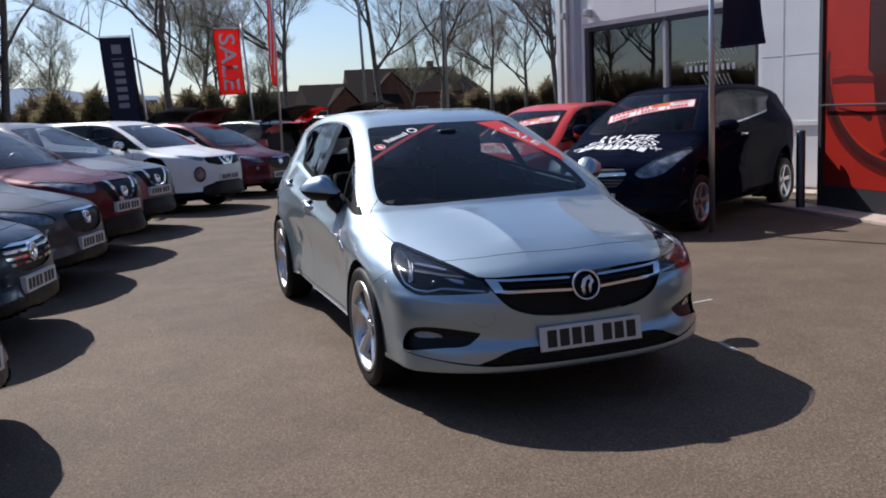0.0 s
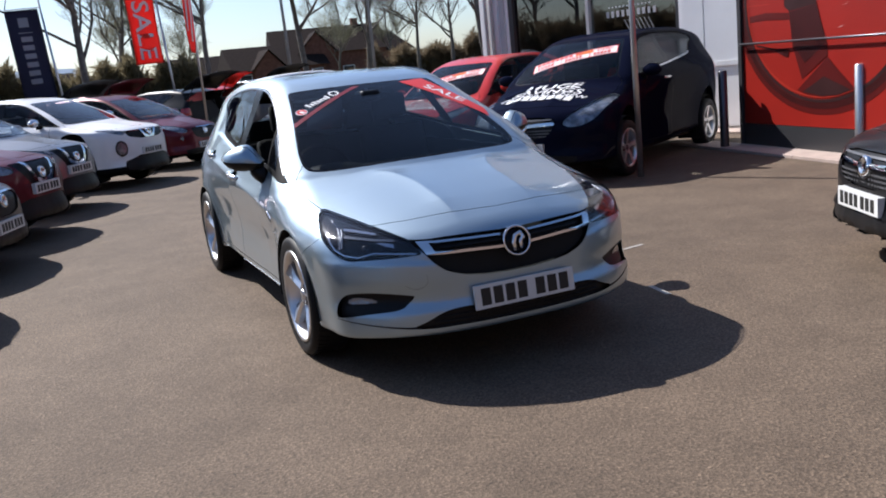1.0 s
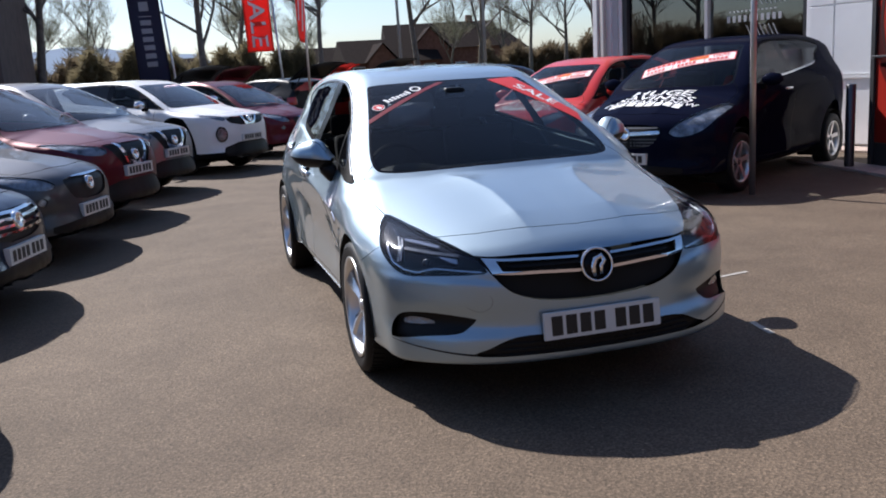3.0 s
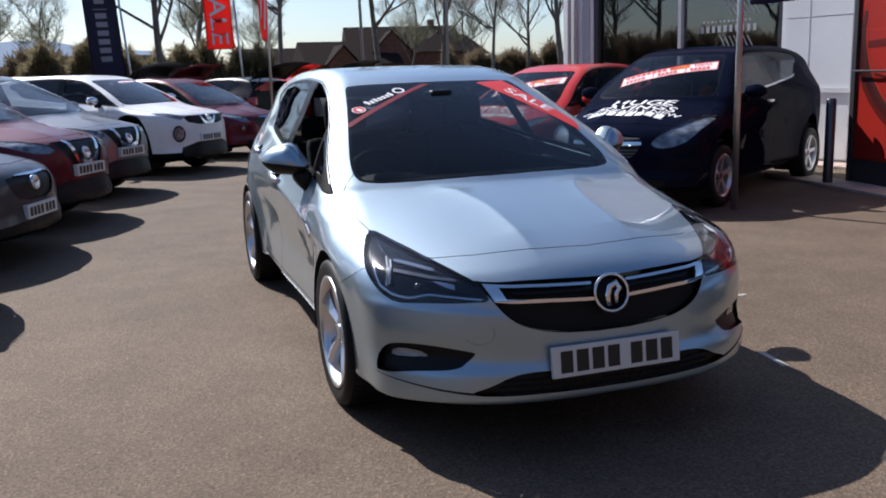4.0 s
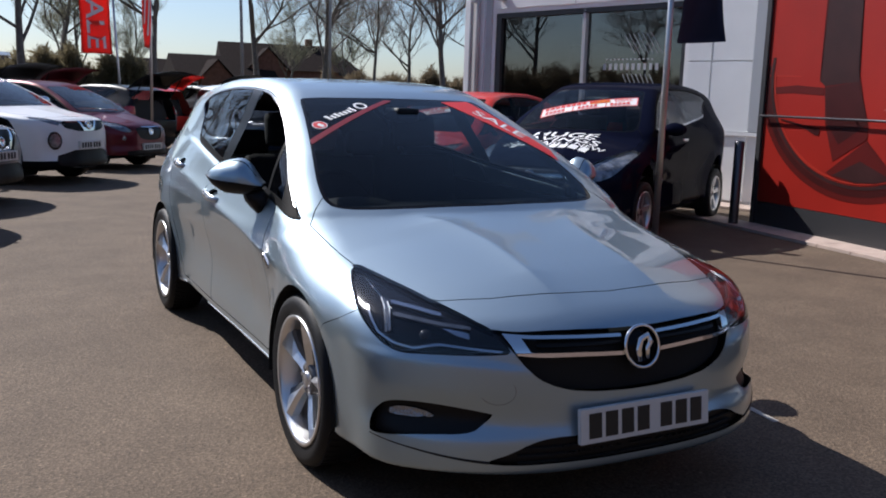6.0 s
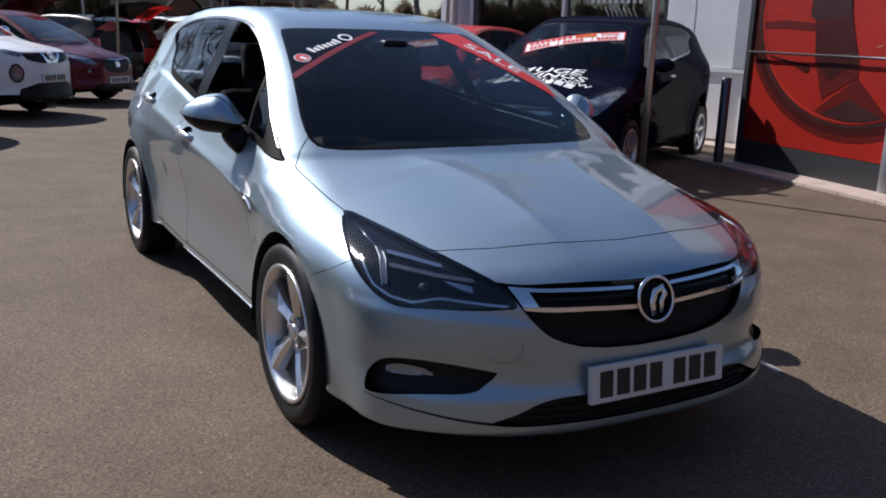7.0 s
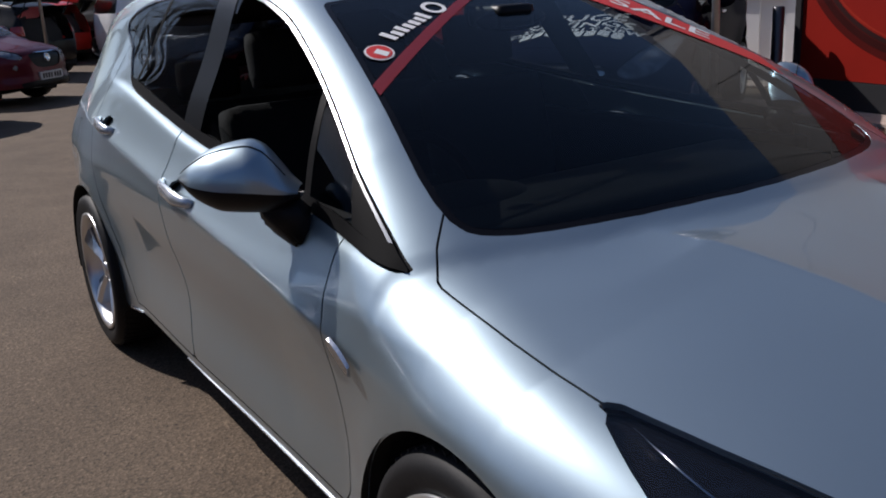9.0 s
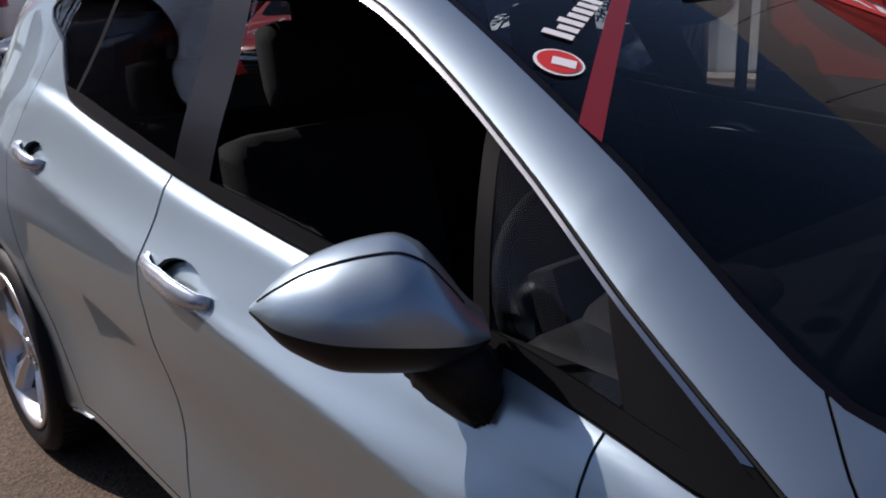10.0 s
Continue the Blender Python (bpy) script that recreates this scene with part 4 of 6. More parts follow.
    for s in (-1, 1):
        fd = sdf(SEAM_F + SEAM_M[::-1])
        rd = sdf(SEAM_M + SEAM_R[::-1])
        for d, h in ((fd, (1.262, 1.525, 0.836, 0.858)), (rd, (2.24, 2.49, 0.925, 0.943))):
            faces = sk.take(on_side(d, s, 0.4))
            line, faces = sk.split(faces, lambda v: -d(v[:, 1], v[:, 2]) - 0.0042)
            region_part(sk, line, "shut_line", M_GAP, car, lift=-0.006)
            cy, cz = (h[0] + h[1]) / 2 + 0.005, (h[2] + h[3]) / 2 + 0.006
            cup, faces = sk.split(faces, on_side(lambda y, z: (np.hypot((y - cy) / 0.085, (z - cz) / 0.030) - 1) * 0.03, s, 0.4))
            door = region_part(sk, sk.refine(faces, 1, True), "door", M_SILVER, car, rim=0.010)
            region_part(sk, cup, "handle_cup", M_SILVER, door, lift=-0.022)
            door_handle(door, *h, s)
            doors.append(door)
    flap_d = lambda y, z: np.hypot(y - 2.95, z - 0.83) - 0.08
    flap = sk.take(on_side(flap_d, -1, 0.4))
    line, flap = sk.split(flap, lambda v: -flap_d(v[:, 1], v[:, 2]) - 0.003)
    region_part(sk, line, "shut_line", M_GAP, car, lift=-0.004)
    region_part(sk, flap, "fuel_flap", M_SILVER, car)
    # sill strip, roof, wings and the rest
    for s in (-1, 1):
        line = sk.take(lambda v: np.maximum(np.maximum(np.abs(v[:, 2] - np.interp(v[:, 1], [0.3, 2.3], [0.247, 0.262])) - 0.006, np.abs(v[:, 1] - 1.33) - 0.95), 0.5 - s * v[:, 0]))
        region_part(sk, line, "sill_strip", M_SILVERBRIGHT, car, lift=0.004, rim=0.004)
    under = sk.take(lambda v: v[:, 2] - np.interp(v[:, 1], [-0.9, -0.5, 0.3, 2.3, 3.0], [0.231, 0.227, 0.242, 0.255, 0.28]))
    region_part(sk, under, "underbody", M_MATT, car)
    roof = sk.take(on_top(sdf(both([(0.0, 1.0), (0.50, 1.05), (0.56, 1.3), (0.58, 1.8), (0.57, 2.4), (0.53, 3.02), (0.0, 3.10)])), 1.25))
    def wing_d(v, s):
        seam = np.interp(v[:, 1], [-0.5, -0.458, -0.41, -0.313, -0.27, -0.2], [0.70, 0.684, 0.653, 0.614, 0.595, 0.5]) - v[:, 2]
        return np.maximum.reduce([v[:, 1] - 0.50, -0.5 - v[:, 1], 0.60 - s * v[:, 0], np.where(v[:, 1] < 0.1, seam, -1.0)])

    wings = []
    for s in (-1, 1):
        w = sk.take(lambda v: wing_d(v, s))
        line, w = sk.split(w, lambda v: np.maximum.reduce([-wing_d(v, s) - 0.003, v[:, 1] + 0.2, -0.47 - v[:, 1], 0.68 - s * v[:, 0]]))
        region_part(sk, line, "shut_line", M_GAP, car, lift=-0.004)
        wings.append(w)
    bumper = sk.take(lambda v: v[:, 1] + 0.1)
    region_part(sk, bonnet, "bonnet", M_SILVER, car, rim=0.012)
    region_part(sk, roof, "roof", M_SILVER, car)
    for w in wings:
        region_part(sk, sk.refine(w, 1, True), "front_wing", M_SILVER, car)
    region_part(sk, sk.refine(bumper, 1, True), "front_bumper", M_SILVER, car)
    region_part(sk, sk.rest, "body_side", M_SILVER, car)
    # lining inside the cabin
    lining, _ = sk.split(sk.rest + roof + wings[0] + wings[1] + bonnet, lambda v: np.maximum(0.28 - v[:, 1], v[:, 1] - 3.3))
    region_part(sk, lining, "cabin_lining", M_DASH, car, lift=-0.035)
    # arch liners
    for y in (0.0, 2.662):
        for s in (-1, 1):
            bm = bmesh.new()
            n = 28
            ra = [radians(-10 + 200 * k / n) for k in range(n + 1)]
            o = [bm.verts.new((s * 0.855, y + 0.359 * math.cos(a), 0.317 + 0.359 * math.sin(a))) for a in ra]
            i = [bm.verts.new((s * 0.50, y + 0.359 * math.cos(a), 0.317 + 0.359 * math.sin(a))) for a in ra]
            for k in range(n):
                bm.faces.new((o[k], o[k + 1], i[k + 1], i[k]))
            bm.faces.new(i)
            part("arch_liner", bm, M_GAP, car)
            alloy_wheel(car, s * 0.757, y, s)
    part("floor_pan", boxm(-0.70, 0.70, -0.55, 3.2, 0.19, 0.33), M_GAP, car)
    # repeaters, badge, plate
    for s in (-1, 1):
        bm = bmesh.new()
        for i in range(7):
            t = i / 6
            y, z = 0.336 + 0.085 * t, 0.684 + 0.034 * t
            h = 0.017 * math.sin(math.pi * (0.16 + 0.68 * t)) ** 0.6
            x = 0.8585 - 0.002 * t
            for dz, dx in ((-h, 0.0), (-h * 0.6, 0.007), (h * 0.6, 0.006), (h, 0.0)):
                bm.verts.new((s * (x + dx), y, z + dz))
        bm.verts.ensure_lookup_table()
        for i in range(6):
            for k in range(3):
                bm.faces.new([bm.verts[q] for q in (i * 4 + k, (i + 1) * 4 + k, (i + 1) * 4 + k + 1, i * 4 + k + 1)])
        bm.faces.new([bm.verts[k] for k in (0, 1, 2, 3)]), bm.faces.new([bm.verts[24 + k] for k in (0, 1, 2, 3)])
        bmesh.ops.recalc_face_normals(bm, faces=bm.faces)
        part("side_repeater", bm, M_LAMP, car, "clear chrome-backed side repeater")
        door_mirror(car, s)
    bm = bmesh.new()
    prof = [(0.067 + 0.006 * math.cos(a), 0.007 * math.sin(a)) for a in [2 * math.pi * k / 10 for k in range(10)]]
    rings = lathe(bm, prof, 48, "Y", closed=True)
    badge = part("badge", bm, M_CHROME, car, "round chrome badge", smooth=True)
    badge.matrix_basis = pose(0, -0.893, 0.596, -14)
    bm = bmesh.new()
    lathe(bm, [(0.0005, 0.0), (0.062, 0.002), (0.062, 0.02)], 40, "Y")
    part("badge_field", bm, M_GLOSSBLACK, badge, smooth=True)
    bm = bmesh.new()
    tube(bm, [(-0.018, -0.006, -0.045), (-0.022, -0.006, -0.01), (-0.010, -0.006, 0.022), (0.018, -0.006, 0.034), (0.030, -0.006, 0.012), (0.014, -0.006, -0.006), (0.012, -0.006, -0.04)], [0.009, 0.012, 0.012, 0.012, 0.011, 0.010, 0.007], 8)
    part("badge_emblem", bm, M_CHROME, badge, smooth=True)
    bm = boxm(-0.26, 0.26, -0.006, 0.012, -0.0555, 0.0555, bevel=0.003)
    plate = part("number_plate", bm, M_PLATE, car, "white number plate with dark marks")
    plate.matrix_basis = pose(0, -0.936, 0.374, -6)
    for k, x in enumerate((-0.205, -0.142, -0.079, -0.016, 0.078, 0.141, 0.204)):
        part("plate_mark", boxm(x - 0.024, x + 0.024, -0.0075, -0.005, -0.0395, 0.0395), M_INK, plate)
    # towing-eye cover: a fine round joint in the bumper
    bm = bmesh.new()
    ring = []
    for k in range(33):
        a = radians(-150 + 180 * k / 32)
        x, z = -0.492 + 0.050 * math.cos(a), 0.485 + 0.042 * math.sin(a)
        lo, hi = -1.1, -0.5
        for _ in range(30):
            m = (lo + hi) / 2
            lo, hi = (lo, m) if body_f(np.array([x, m, z])) < 0 else (m, hi)
        ring.append((x, hi, z))
    tube(bm, ring, 0.0009, 5)
    part("towing_eye_cover", bm, M_DARKALLOY, car)
    # dark tube for the crease's shade under the blade, from intake to corner
    for s in (-1, 1):
        bm = bmesh.new()
        run = []
        for k in range(25):
            t = k / 24
            x, z = 0.525 + 0.280 * t, 0.269 + 0.020 * t + 0.026 * t * t
            lo, hi = -1.1, -0.3
            for _ in range(30):
                m = (lo + hi) / 2
                lo, hi = (lo, m) if body_f(np.array([s * x, m, z])) < 0 else (m, hi)
            run.append((s * x, hi + 0.001, z))
        tube(bm, run, [0.0050 - 0.0030 * k / 24 for k in range(25)], 6)
        part("bumper_shadow_line", bm, M_GAP, car)
    # strips on the glass: red bands, a round mark and white shapes
    def band(pts0, pts1, name, label, ink=M_STICKER_RED):
        n, m = 24, 4
        v, f = [], []
        for j in range(m + 1):
            for i in range(n + 1):
                t, q = i / n, j / m
                a = np.array(pts0[0]) * (1 - t) + np.array(pts0[1]) * t
                b = np.array(pts1[0]) * (1 - t) + np.array(pts1[1]) * t
                v.append(tuple(a * (1 - q) + b * q))
        f = [(j * (n + 1) + i, j * (n + 1) + i + 1, (j + 1) * (n + 1) + i + 1, (j + 1) * (n + 1) + i) for j in range(m) for i in range(n)]
        return screen_decal(name, (v, f), (0, 0), (1, 0), (0, 1), ink, wind, 0.002, label)

    band(((-0.575, 0.655), (-0.03, 1.035)), ((-0.570, 0.697), (-0.068, 1.043)), "red_strip", "red strip across the upper corner", M_STICKER_DIMMED)
    ux = Vector((0.80, 0.60)).normalized()
    uy = Vector((-0.60, 0.80))
    screen_decal("round_mark", disc_shape(0.036), (-0.483, 0.812), tuple(ux), tuple(uy), M_WHITE, wind, 0.0035)
    screen_decal("round_mark", disc_shape(0.031), (-0.483, 0.812), tuple(ux), tuple(uy), M_STICKER_RED, wind, 0.0045)
    screen_decal("round_mark", strip_shape(-0.012, 0.010, -0.024, 0.010), (-0.483, 0.812), tuple(ux), tuple(uy), M_WHITE, wind, 0.0055)
    for k in range(7):
        h = (0.05, 0.034, 0.042, 0.034, 0.034, 0.034, 0.048)[k]
        screen_decal("white_mark", strip_shape(0, 0.019, -0.018, -0.018 + h, 2, 3), (-0.425 + 0.0265 * k * ux[0] * 1.12, 0.862 + 0.0265 * k * ux[1] * 0.72), (ux[0], ux[1] * 0.72), (uy[0] * 0.8, uy[1]), M_WHITE, wind, 0.0035)
    screen_decal("white_mark", disc_shape(0.034, r0=0.022), (-0.222, 0.975), tuple(ux), tuple(uy), M_WHITE, wind, 0.0035)
    band(((0.250, 1.050), (0.625, 0.52)), ((0.43, 1.10), (0.640, 0.62)), "red_strip", "red strip lettered SALE")
    v, f = text_shape("SALE", 0.122)
    screen_decal("sale_lettering", (v, f), (0.475, 0.845), (0.50 * 1.25, -0.866 * 1.1), (0.80 * 0.75, 0.46), M_WHITE, wind, 0.0035, "white letters reading SALE")
    # cabin
    part("dashboard", boxm(-0.66, 0.66, 0.36, 0.74, 0.62, 0.885, bevel=0.05), M_DASH, car, smooth=True)
    bm = bmesh.new()
    ellipsoid(bm, (-0.37, 0.66, 0.865), (0.20, 0.12, 0.05))
    part("instrument_cowl", bm, M_DASH, car, smooth=True)
    bm = bmesh.new()
    prof = [(0.178 + 0.014 * math.cos(a), 0.014 * math.sin(a)) for a in [2 * math.pi * k / 8 for k in range(8)]]
    lathe(bm, prof, 36, "Y", closed=True)
    wheel_ob = part("steering_wheel", bm, M_MATT, car, smooth=True)
    wheel_ob.matrix_basis = pose(-0.37, 0.86, 0.84, -22)
    part("steering_boss", boxm(-0.075, 0.075, -0.02, 0.05, -0.06, 0.06, bevel=0.02), M_DASH, wheel_ob)
    for x in (-0.37, 0.37):
        seat = empty("front_seat")
        seat.parent = car
        part("cushion", boxm(x - 0.25, x + 0.25, 0.95, 1.48, 0.35, 0.56, bevel=0.06), M_SEAT, seat, smooth=True)
        part("backrest", boxm(x - 0.24, x + 0.24, -0.06, 0.08, 0.0, 0.60, pose(0, 1.47, 0.46, -14), 0.055), M_SEAT, seat, smooth=True)
        part("headrest", boxm(x - 0.125, x + 0.125, -0.05, 0.05, 0.64, 0.82, pose(0, 1.47, 0.46, -12), 0.045), M_SEAT, seat, smooth=True)
    part("rear_seat", boxm(-0.60, 0.60, 2.25, 2.42, 0.45, 0.98, pose(0, 0, 0), 0.05), M_SEAT, car, smooth=True)
    for x in (-0.38, 0.38):
        part("rear_headrest", boxm(x - 0.12, x + 0.12, 2.33, 2.43, 0.99, 1.14, None, 0.04), M_SEAT, car, smooth=True)
    for s in (-1, 1):
        part("door_lining", boxm(s * 0.70 - 0.03, s * 0.70 + 0.03, 0.5, 2.5, 0.3, 0.90, bevel=0.01), M_DASH, car)
    bm = bmesh.new()
    ellipsoid(bm, (0.0, 0.93, 1.27), (0.12, 0.02, 0.032))
    part("rear_view_mirror", bm, M_GLOSSBLACK, car, smooth=True)
    part("sensor_cover", boxm(-0.06, 0.06, 0.90, 1.06, 1.25, 1.31, bevel=0.02), M_BLACK, car, smooth=True)
    return car


M_HOUSING = mat("lamp_housing", (0.006, 0.006, 0.008), 0.12, spec=0.25)
M_DRL = mat("running_light_white", (0.88, 0.90, 0.92), 0.2, coat=0.5)
M_GUIDE = mat("light_guide_grey", (0.14, 0.15, 0.17), 0.22, 0.7, coat=0.6, vary=0.3, scale=40)
M_BALL = mat("projector_glass", (0.02, 0.022, 0.028), 0.12, spec=0.3)
M_FOG = mat("fog_lamp_lens", (0.30, 0.31, 0.33), 0.15, 0.7, coat=0.5, bump=0.8, bscale=60)
hero()


# ---- other cars ----
M_NAVY = paint("dark_navy_paint", (0.005, 0.006, 0.016), 0.0, 0.3, coat=0.12, spec=0.0)
M_DKRED = paint("dark_red_paint", (0.10, 0.010, 0.018), 0.4, 0.35, coat=0.4, spec=0.15)
M_GREY = paint("dark_grey_paint", (0.060, 0.060, 0.065), 0.5, 0.35)
M_LTGREY = paint("grey_paint", (0.17, 0.175, 0.19), 0.6, 0.35)
M_WHITEP = paint("white_paint", (0.78, 0.78, 0.78))
M_REDP = paint("bright_red_paint", (0.55, 0.03, 0.02))
M_BLACKP = paint("black_paint", (0.008, 0.008, 0.009), coat=0.3, spec=0.1)
M_BLUEP = paint("dark_blue_paint", (0.014, 0.022, 0.045), 0.4, 0.3, coat=0.4, spec=0.15)
M_SILVERP = paint("plain_silver_paint", (0.45, 0.46, 0.47), 0.7, 0.4)
M_ORANGE = mat("orange_print", (0.80, 0.30, 0.02), 0.5)
M_LINING = mat("boot_lining", (0.02, 0.02, 0.02), 0.9)
COARSE = body_grid(0.045, 128)
KINDS = {
    # nose, cowl, roof, wheelbase, tail, lamp height, belt, roof height, half width, wheel radius
    "suv": (-0.90, 0.05, 1.05, 2.646, 3.45, 0.84, 1.06, 1.59, 0.90, 0.345),
    "small_suv": (-0.86, 0.08, 1.05, 2.53, 3.27, 0.90, 1.09, 1.565, 0.88, 0.335),
    "hatch": (-0.82, 0.02, 1.05, 2.489, 3.13, 0.74, 0.97, 1.48, 0.86, 0.30),
    "mpv": (-0.88, 0.06, 0.95, 2.644, 3.40, 0.76, 1.09, 1.615, 0.90, 0.31),
    "saloon": (-0.93, 0.22, 1.35, 2.737, 3.90, 0.70, 0.95, 1.50, 0.92, 0.325),
    "estate": (-0.90, 0.10, 1.10, 2.70, 3.85, 0.72, 0.97, 1.55, 0.90, 0.32),
}
LAMPS = {
    "suv": [(0.36, 0.62), (0.52, 0.70), (0.76, 0.765), (0.81, 0.74), (0.76, 0.65), (0.55, 0.60)],
    "small_suv": [(0.45, 0.63), (0.55, 0.70), (0.74, 0.74), (0.80, 0.72), (0.74, 0.67), (0.55, 0.62)],
    "hatch": [(0.42, 0.60), (0.55, 0.72), (0.74, 0.80), (0.80, 0.76), (0.74, 0.64), (0.55, 0.58)],
    "mpv": [(0.42, 0.58), (0.50, 0.68), (0.74, 0.82), (0.81, 0.78), (0.76, 0.62), (0.58, 0.55)],
    "saloon": [(0.42, 0.60), (0.52, 0.68), (0.74, 0.755), (0.80, 0.72), (0.74, 0.62), (0.55, 0.575)],
    "estate": [(0.42, 0.60), (0.52, 0.68), (0.74, 0.755), (0.80, 0.72), (0.74, 0.62), (0.55, 0.575)],
}
M_HEADLAMP = mat("headlamp_reflector", (0.24, 0.255, 0.28), 0.22, 0.4, coat=0.2, vary=0.6, scale=16)


def skin_decal(name, shape, o, ax, ay, material, parent, warp, lift):
    """A flat shape laid on another car's bonnet or windscreen, in the hatchback's own plan."""
    v = np.array(shape[0], float)
    x, y = o[0] + v[:, 0] * ax[0] + v[:, 1] * ay[0], o[1] + v[:, 0] * ax[1] + v[:, 1] * ay[1]
    p = np.stack([x, y, screen_z(x, y)], -1)
    return mesh_object(name, warp(p + grad(p) * lift), shape[1], material, parent)


def parked(m, color, label, kind, face="plain", name="parked_car", group="", banner=False, bonnet=False, open_tail=False, rims=M_ALLOY, clad=False, inside=True):
    nose, cowl, roof, wb, tail, lamp_z, belt_z, roof_z, half, wr = KINDS[kind]
    warp = warp_of(nose, cowl, roof, wb, tail, lamp_z, belt_z, roof_z, half)
    car = empty(name, m, label, "car", group)
    sk = Skin(*COARSE)
    for y in (0.0, 2.662):
        for s in (-1, 1):
            if clad:
                ring = sk.take(arch(y, 0.40, s))
                ring, _ = sk.split(ring, lambda v: 0.365 - np.hypot(v[:, 1] - y, v[:, 2] - WHEEL_R))
                region_part(sk, ring, "arch_trim", M_MATT, car, warp, 0.006)
            else:
                sk.take(arch(y, 0.365, s))
    scr_d = sdf(SCREEN_H)
    scr = sk.take(on_top(scr_d, 0.88))
    seal, clear = sk.split(scr, lambda v: -(scr_d(v[:, 0], v[:, 1]) + 0.02))
    wind = region_part(sk, clear, "windscreen", M_GLASS_SKY if group == "row of used cars for sale" else M_GLASS, car, warp)
    region_part(sk, seal, "screen_seal", M_GLOSSBLACK, wind, warp, -0.001)
    if open_tail:
        hole = sk.take(lambda v: np.maximum(np.maximum(3.12 - v[:, 1], 0.62 - v[:, 2]), np.abs(v[:, 0]) - 0.62))
        region_part(sk, hole, "boot_opening", M_LINING, car, warp, -0.25)
    else:
        region_part(sk, sk.take(top_region(REAR_SCREEN, 0.95)), "rear_window", M_GLASS_DARK, car, warp)
    d = sdf(DLO_H)
    for s in (-1, 1):
        g = sk.take(on_side(d, s))
        strip, g = sk.split(g, lambda v: -(d(v[:, 1], v[:, 2]) + 0.018))
        if kind == "mpv":
            low, strip = sk.split(strip, lambda v: np.maximum(v[:, 2] - BELT(v[:, 1]) - 0.03, 1.0 - v[:, 1]))
            region_part(sk, low, "belt_trim", M_CHROME, car, warp, 0.006)
        region_part(sk, strip, "window_trim", M_MATT, car, warp, 0.002)
        pil, g = sk.split(g, lambda v: np.abs(v[:, 1] - 1.58) - 0.06)
        region_part(sk, pil, "pillar_trim", M_GLOSSBLACK, car, warp, 0.001)
        a, g = sk.split(g, lambda v: v[:, 1] - 1.58)
        region_part(sk, a, "front_window", M_GLASS, car, warp)
        region_part(sk, g, "rear_side_window", M_GLASS if kind == "mpv" else M_GLASS_DARK, car, warp)
    # nose
    for s in (-1, 1):
        faces = sk.refine(sk.take(on_front(sdf(smooth_poly(LAMPS[kind], 2)), s, 0.0)), 1)
        lamp = region_part(sk, faces, "headlamp", M_GLASS_CLEAR, car, warp, 0.003)
        region_part(sk, faces, "reflector", M_HEADLAMP, lamp, warp, -0.015)
        lower = sk.take(on_front(lambda a, b: np.hypot(a - 0.60, (b - 0.50) * 1.15) - (0.085 if face == "round" else 0.04), s, -0.2)) if face in ("round", "plain") else []
        if face == "round":
            disc, ring = sk.split(lower, on_front(lambda a, b: np.hypot(a - 0.60, (b - 0.50) * 1.15) - 0.068, s, -0.2))
            region_part(sk, ring, "lamp_ring", M_BLACK, car, warp, 0.006)
            region_part(sk, disc, "round_lamp", M_HEADLAMP, car, warp, 0.002)
        else:
            region_part(sk, lower, "fog_lamp", M_FOG, car, warp, -0.01)
        seam = sk.take(on_side(sdf([(0.46, 0.93), (0.45, 0.30), (1.56, 0.28), (1.58, 1.05)]), s, 0.4))
        line, door = sk.split(seam, lambda v: -sdf([(0.46, 0.93), (0.45, 0.30), (1.56, 0.28), (1.58, 1.05)])(v[:, 1], v[:, 2]) - 0.006)
        region_part(sk, line, "shut_line", M_GAP, car, warp, -0.004)
        dr = region_part(sk, door, "door", color, car, warp)
        yy = float(warp((0, 1.4, 0))[1])
        zz = float(warp((0, 0, 0.86))[2])
        xx = float(warp((0.842, 0, 0))[0])
        part("handle", boxm(s * xx - 0.02, s * xx + 0.02, yy - 0.10, yy + 0.10, zz - 0.014, zz + 0.014, bevel=0.012), M_CHROME if face == "wing" else color, dr, smooth=True)
    if face == "vee":
        # dark grille with a broad chrome vee
        g = sk.refine(sk.take(on_front(sdf([(-0.42, 0.69), (0.42, 0.69), (0.34, 0.60), (0.22, 0.50), (-0.22, 0.50), (-0.34, 0.60)]), 0, -0.3)), 1)
        gr = region_part(sk, g, "grille", M_BLACK, car, warp, -0.015)
        for s in (-1, 1):
            c, _ = sk.split(g, on_front(sdf_line([(0.26, 0.68), (0.15, 0.54), (0.02, 0.515)], 0.020), s, -0.3))
            region_part(sk, c, "chrome_bar", M_CHROME, gr, warp, 0.012)
    elif face == "round":
        g = sk.refine(sk.take(on_front(sdf([(-0.50, 0.66), (0.50, 0.66), (0.44, 0.60), (0.22, 0.575), (-0.22, 0.575), (-0.44, 0.60)]), 0, -0.3)), 1)
        gr = region_part(sk, g, "grille", M_BLACK, car, warp, -0.015)
        for s in (-1, 1):
            c, _ = sk.split(g, on_front(sdf_line([(0.20, 0.66), (0.11, 0.59), (0.0, 0.585)], 0.014), s, -0.3))
            region_part(sk, c, "chrome_bar", M_CHROME, gr, warp, 0.012)
    else:
        g = sk.refine(sk.take(on_front(sdf(smooth_poly([(-0.37, 0.66), (0.37, 0.66), (0.36, 0.57), (0.26, 0.47), (-0.26, 0.47), (-0.36, 0.57)], 1)), 0, -0.3)), 1)
        gr = region_part(sk, g, "grille", M_BLACK, car, warp, -0.015)
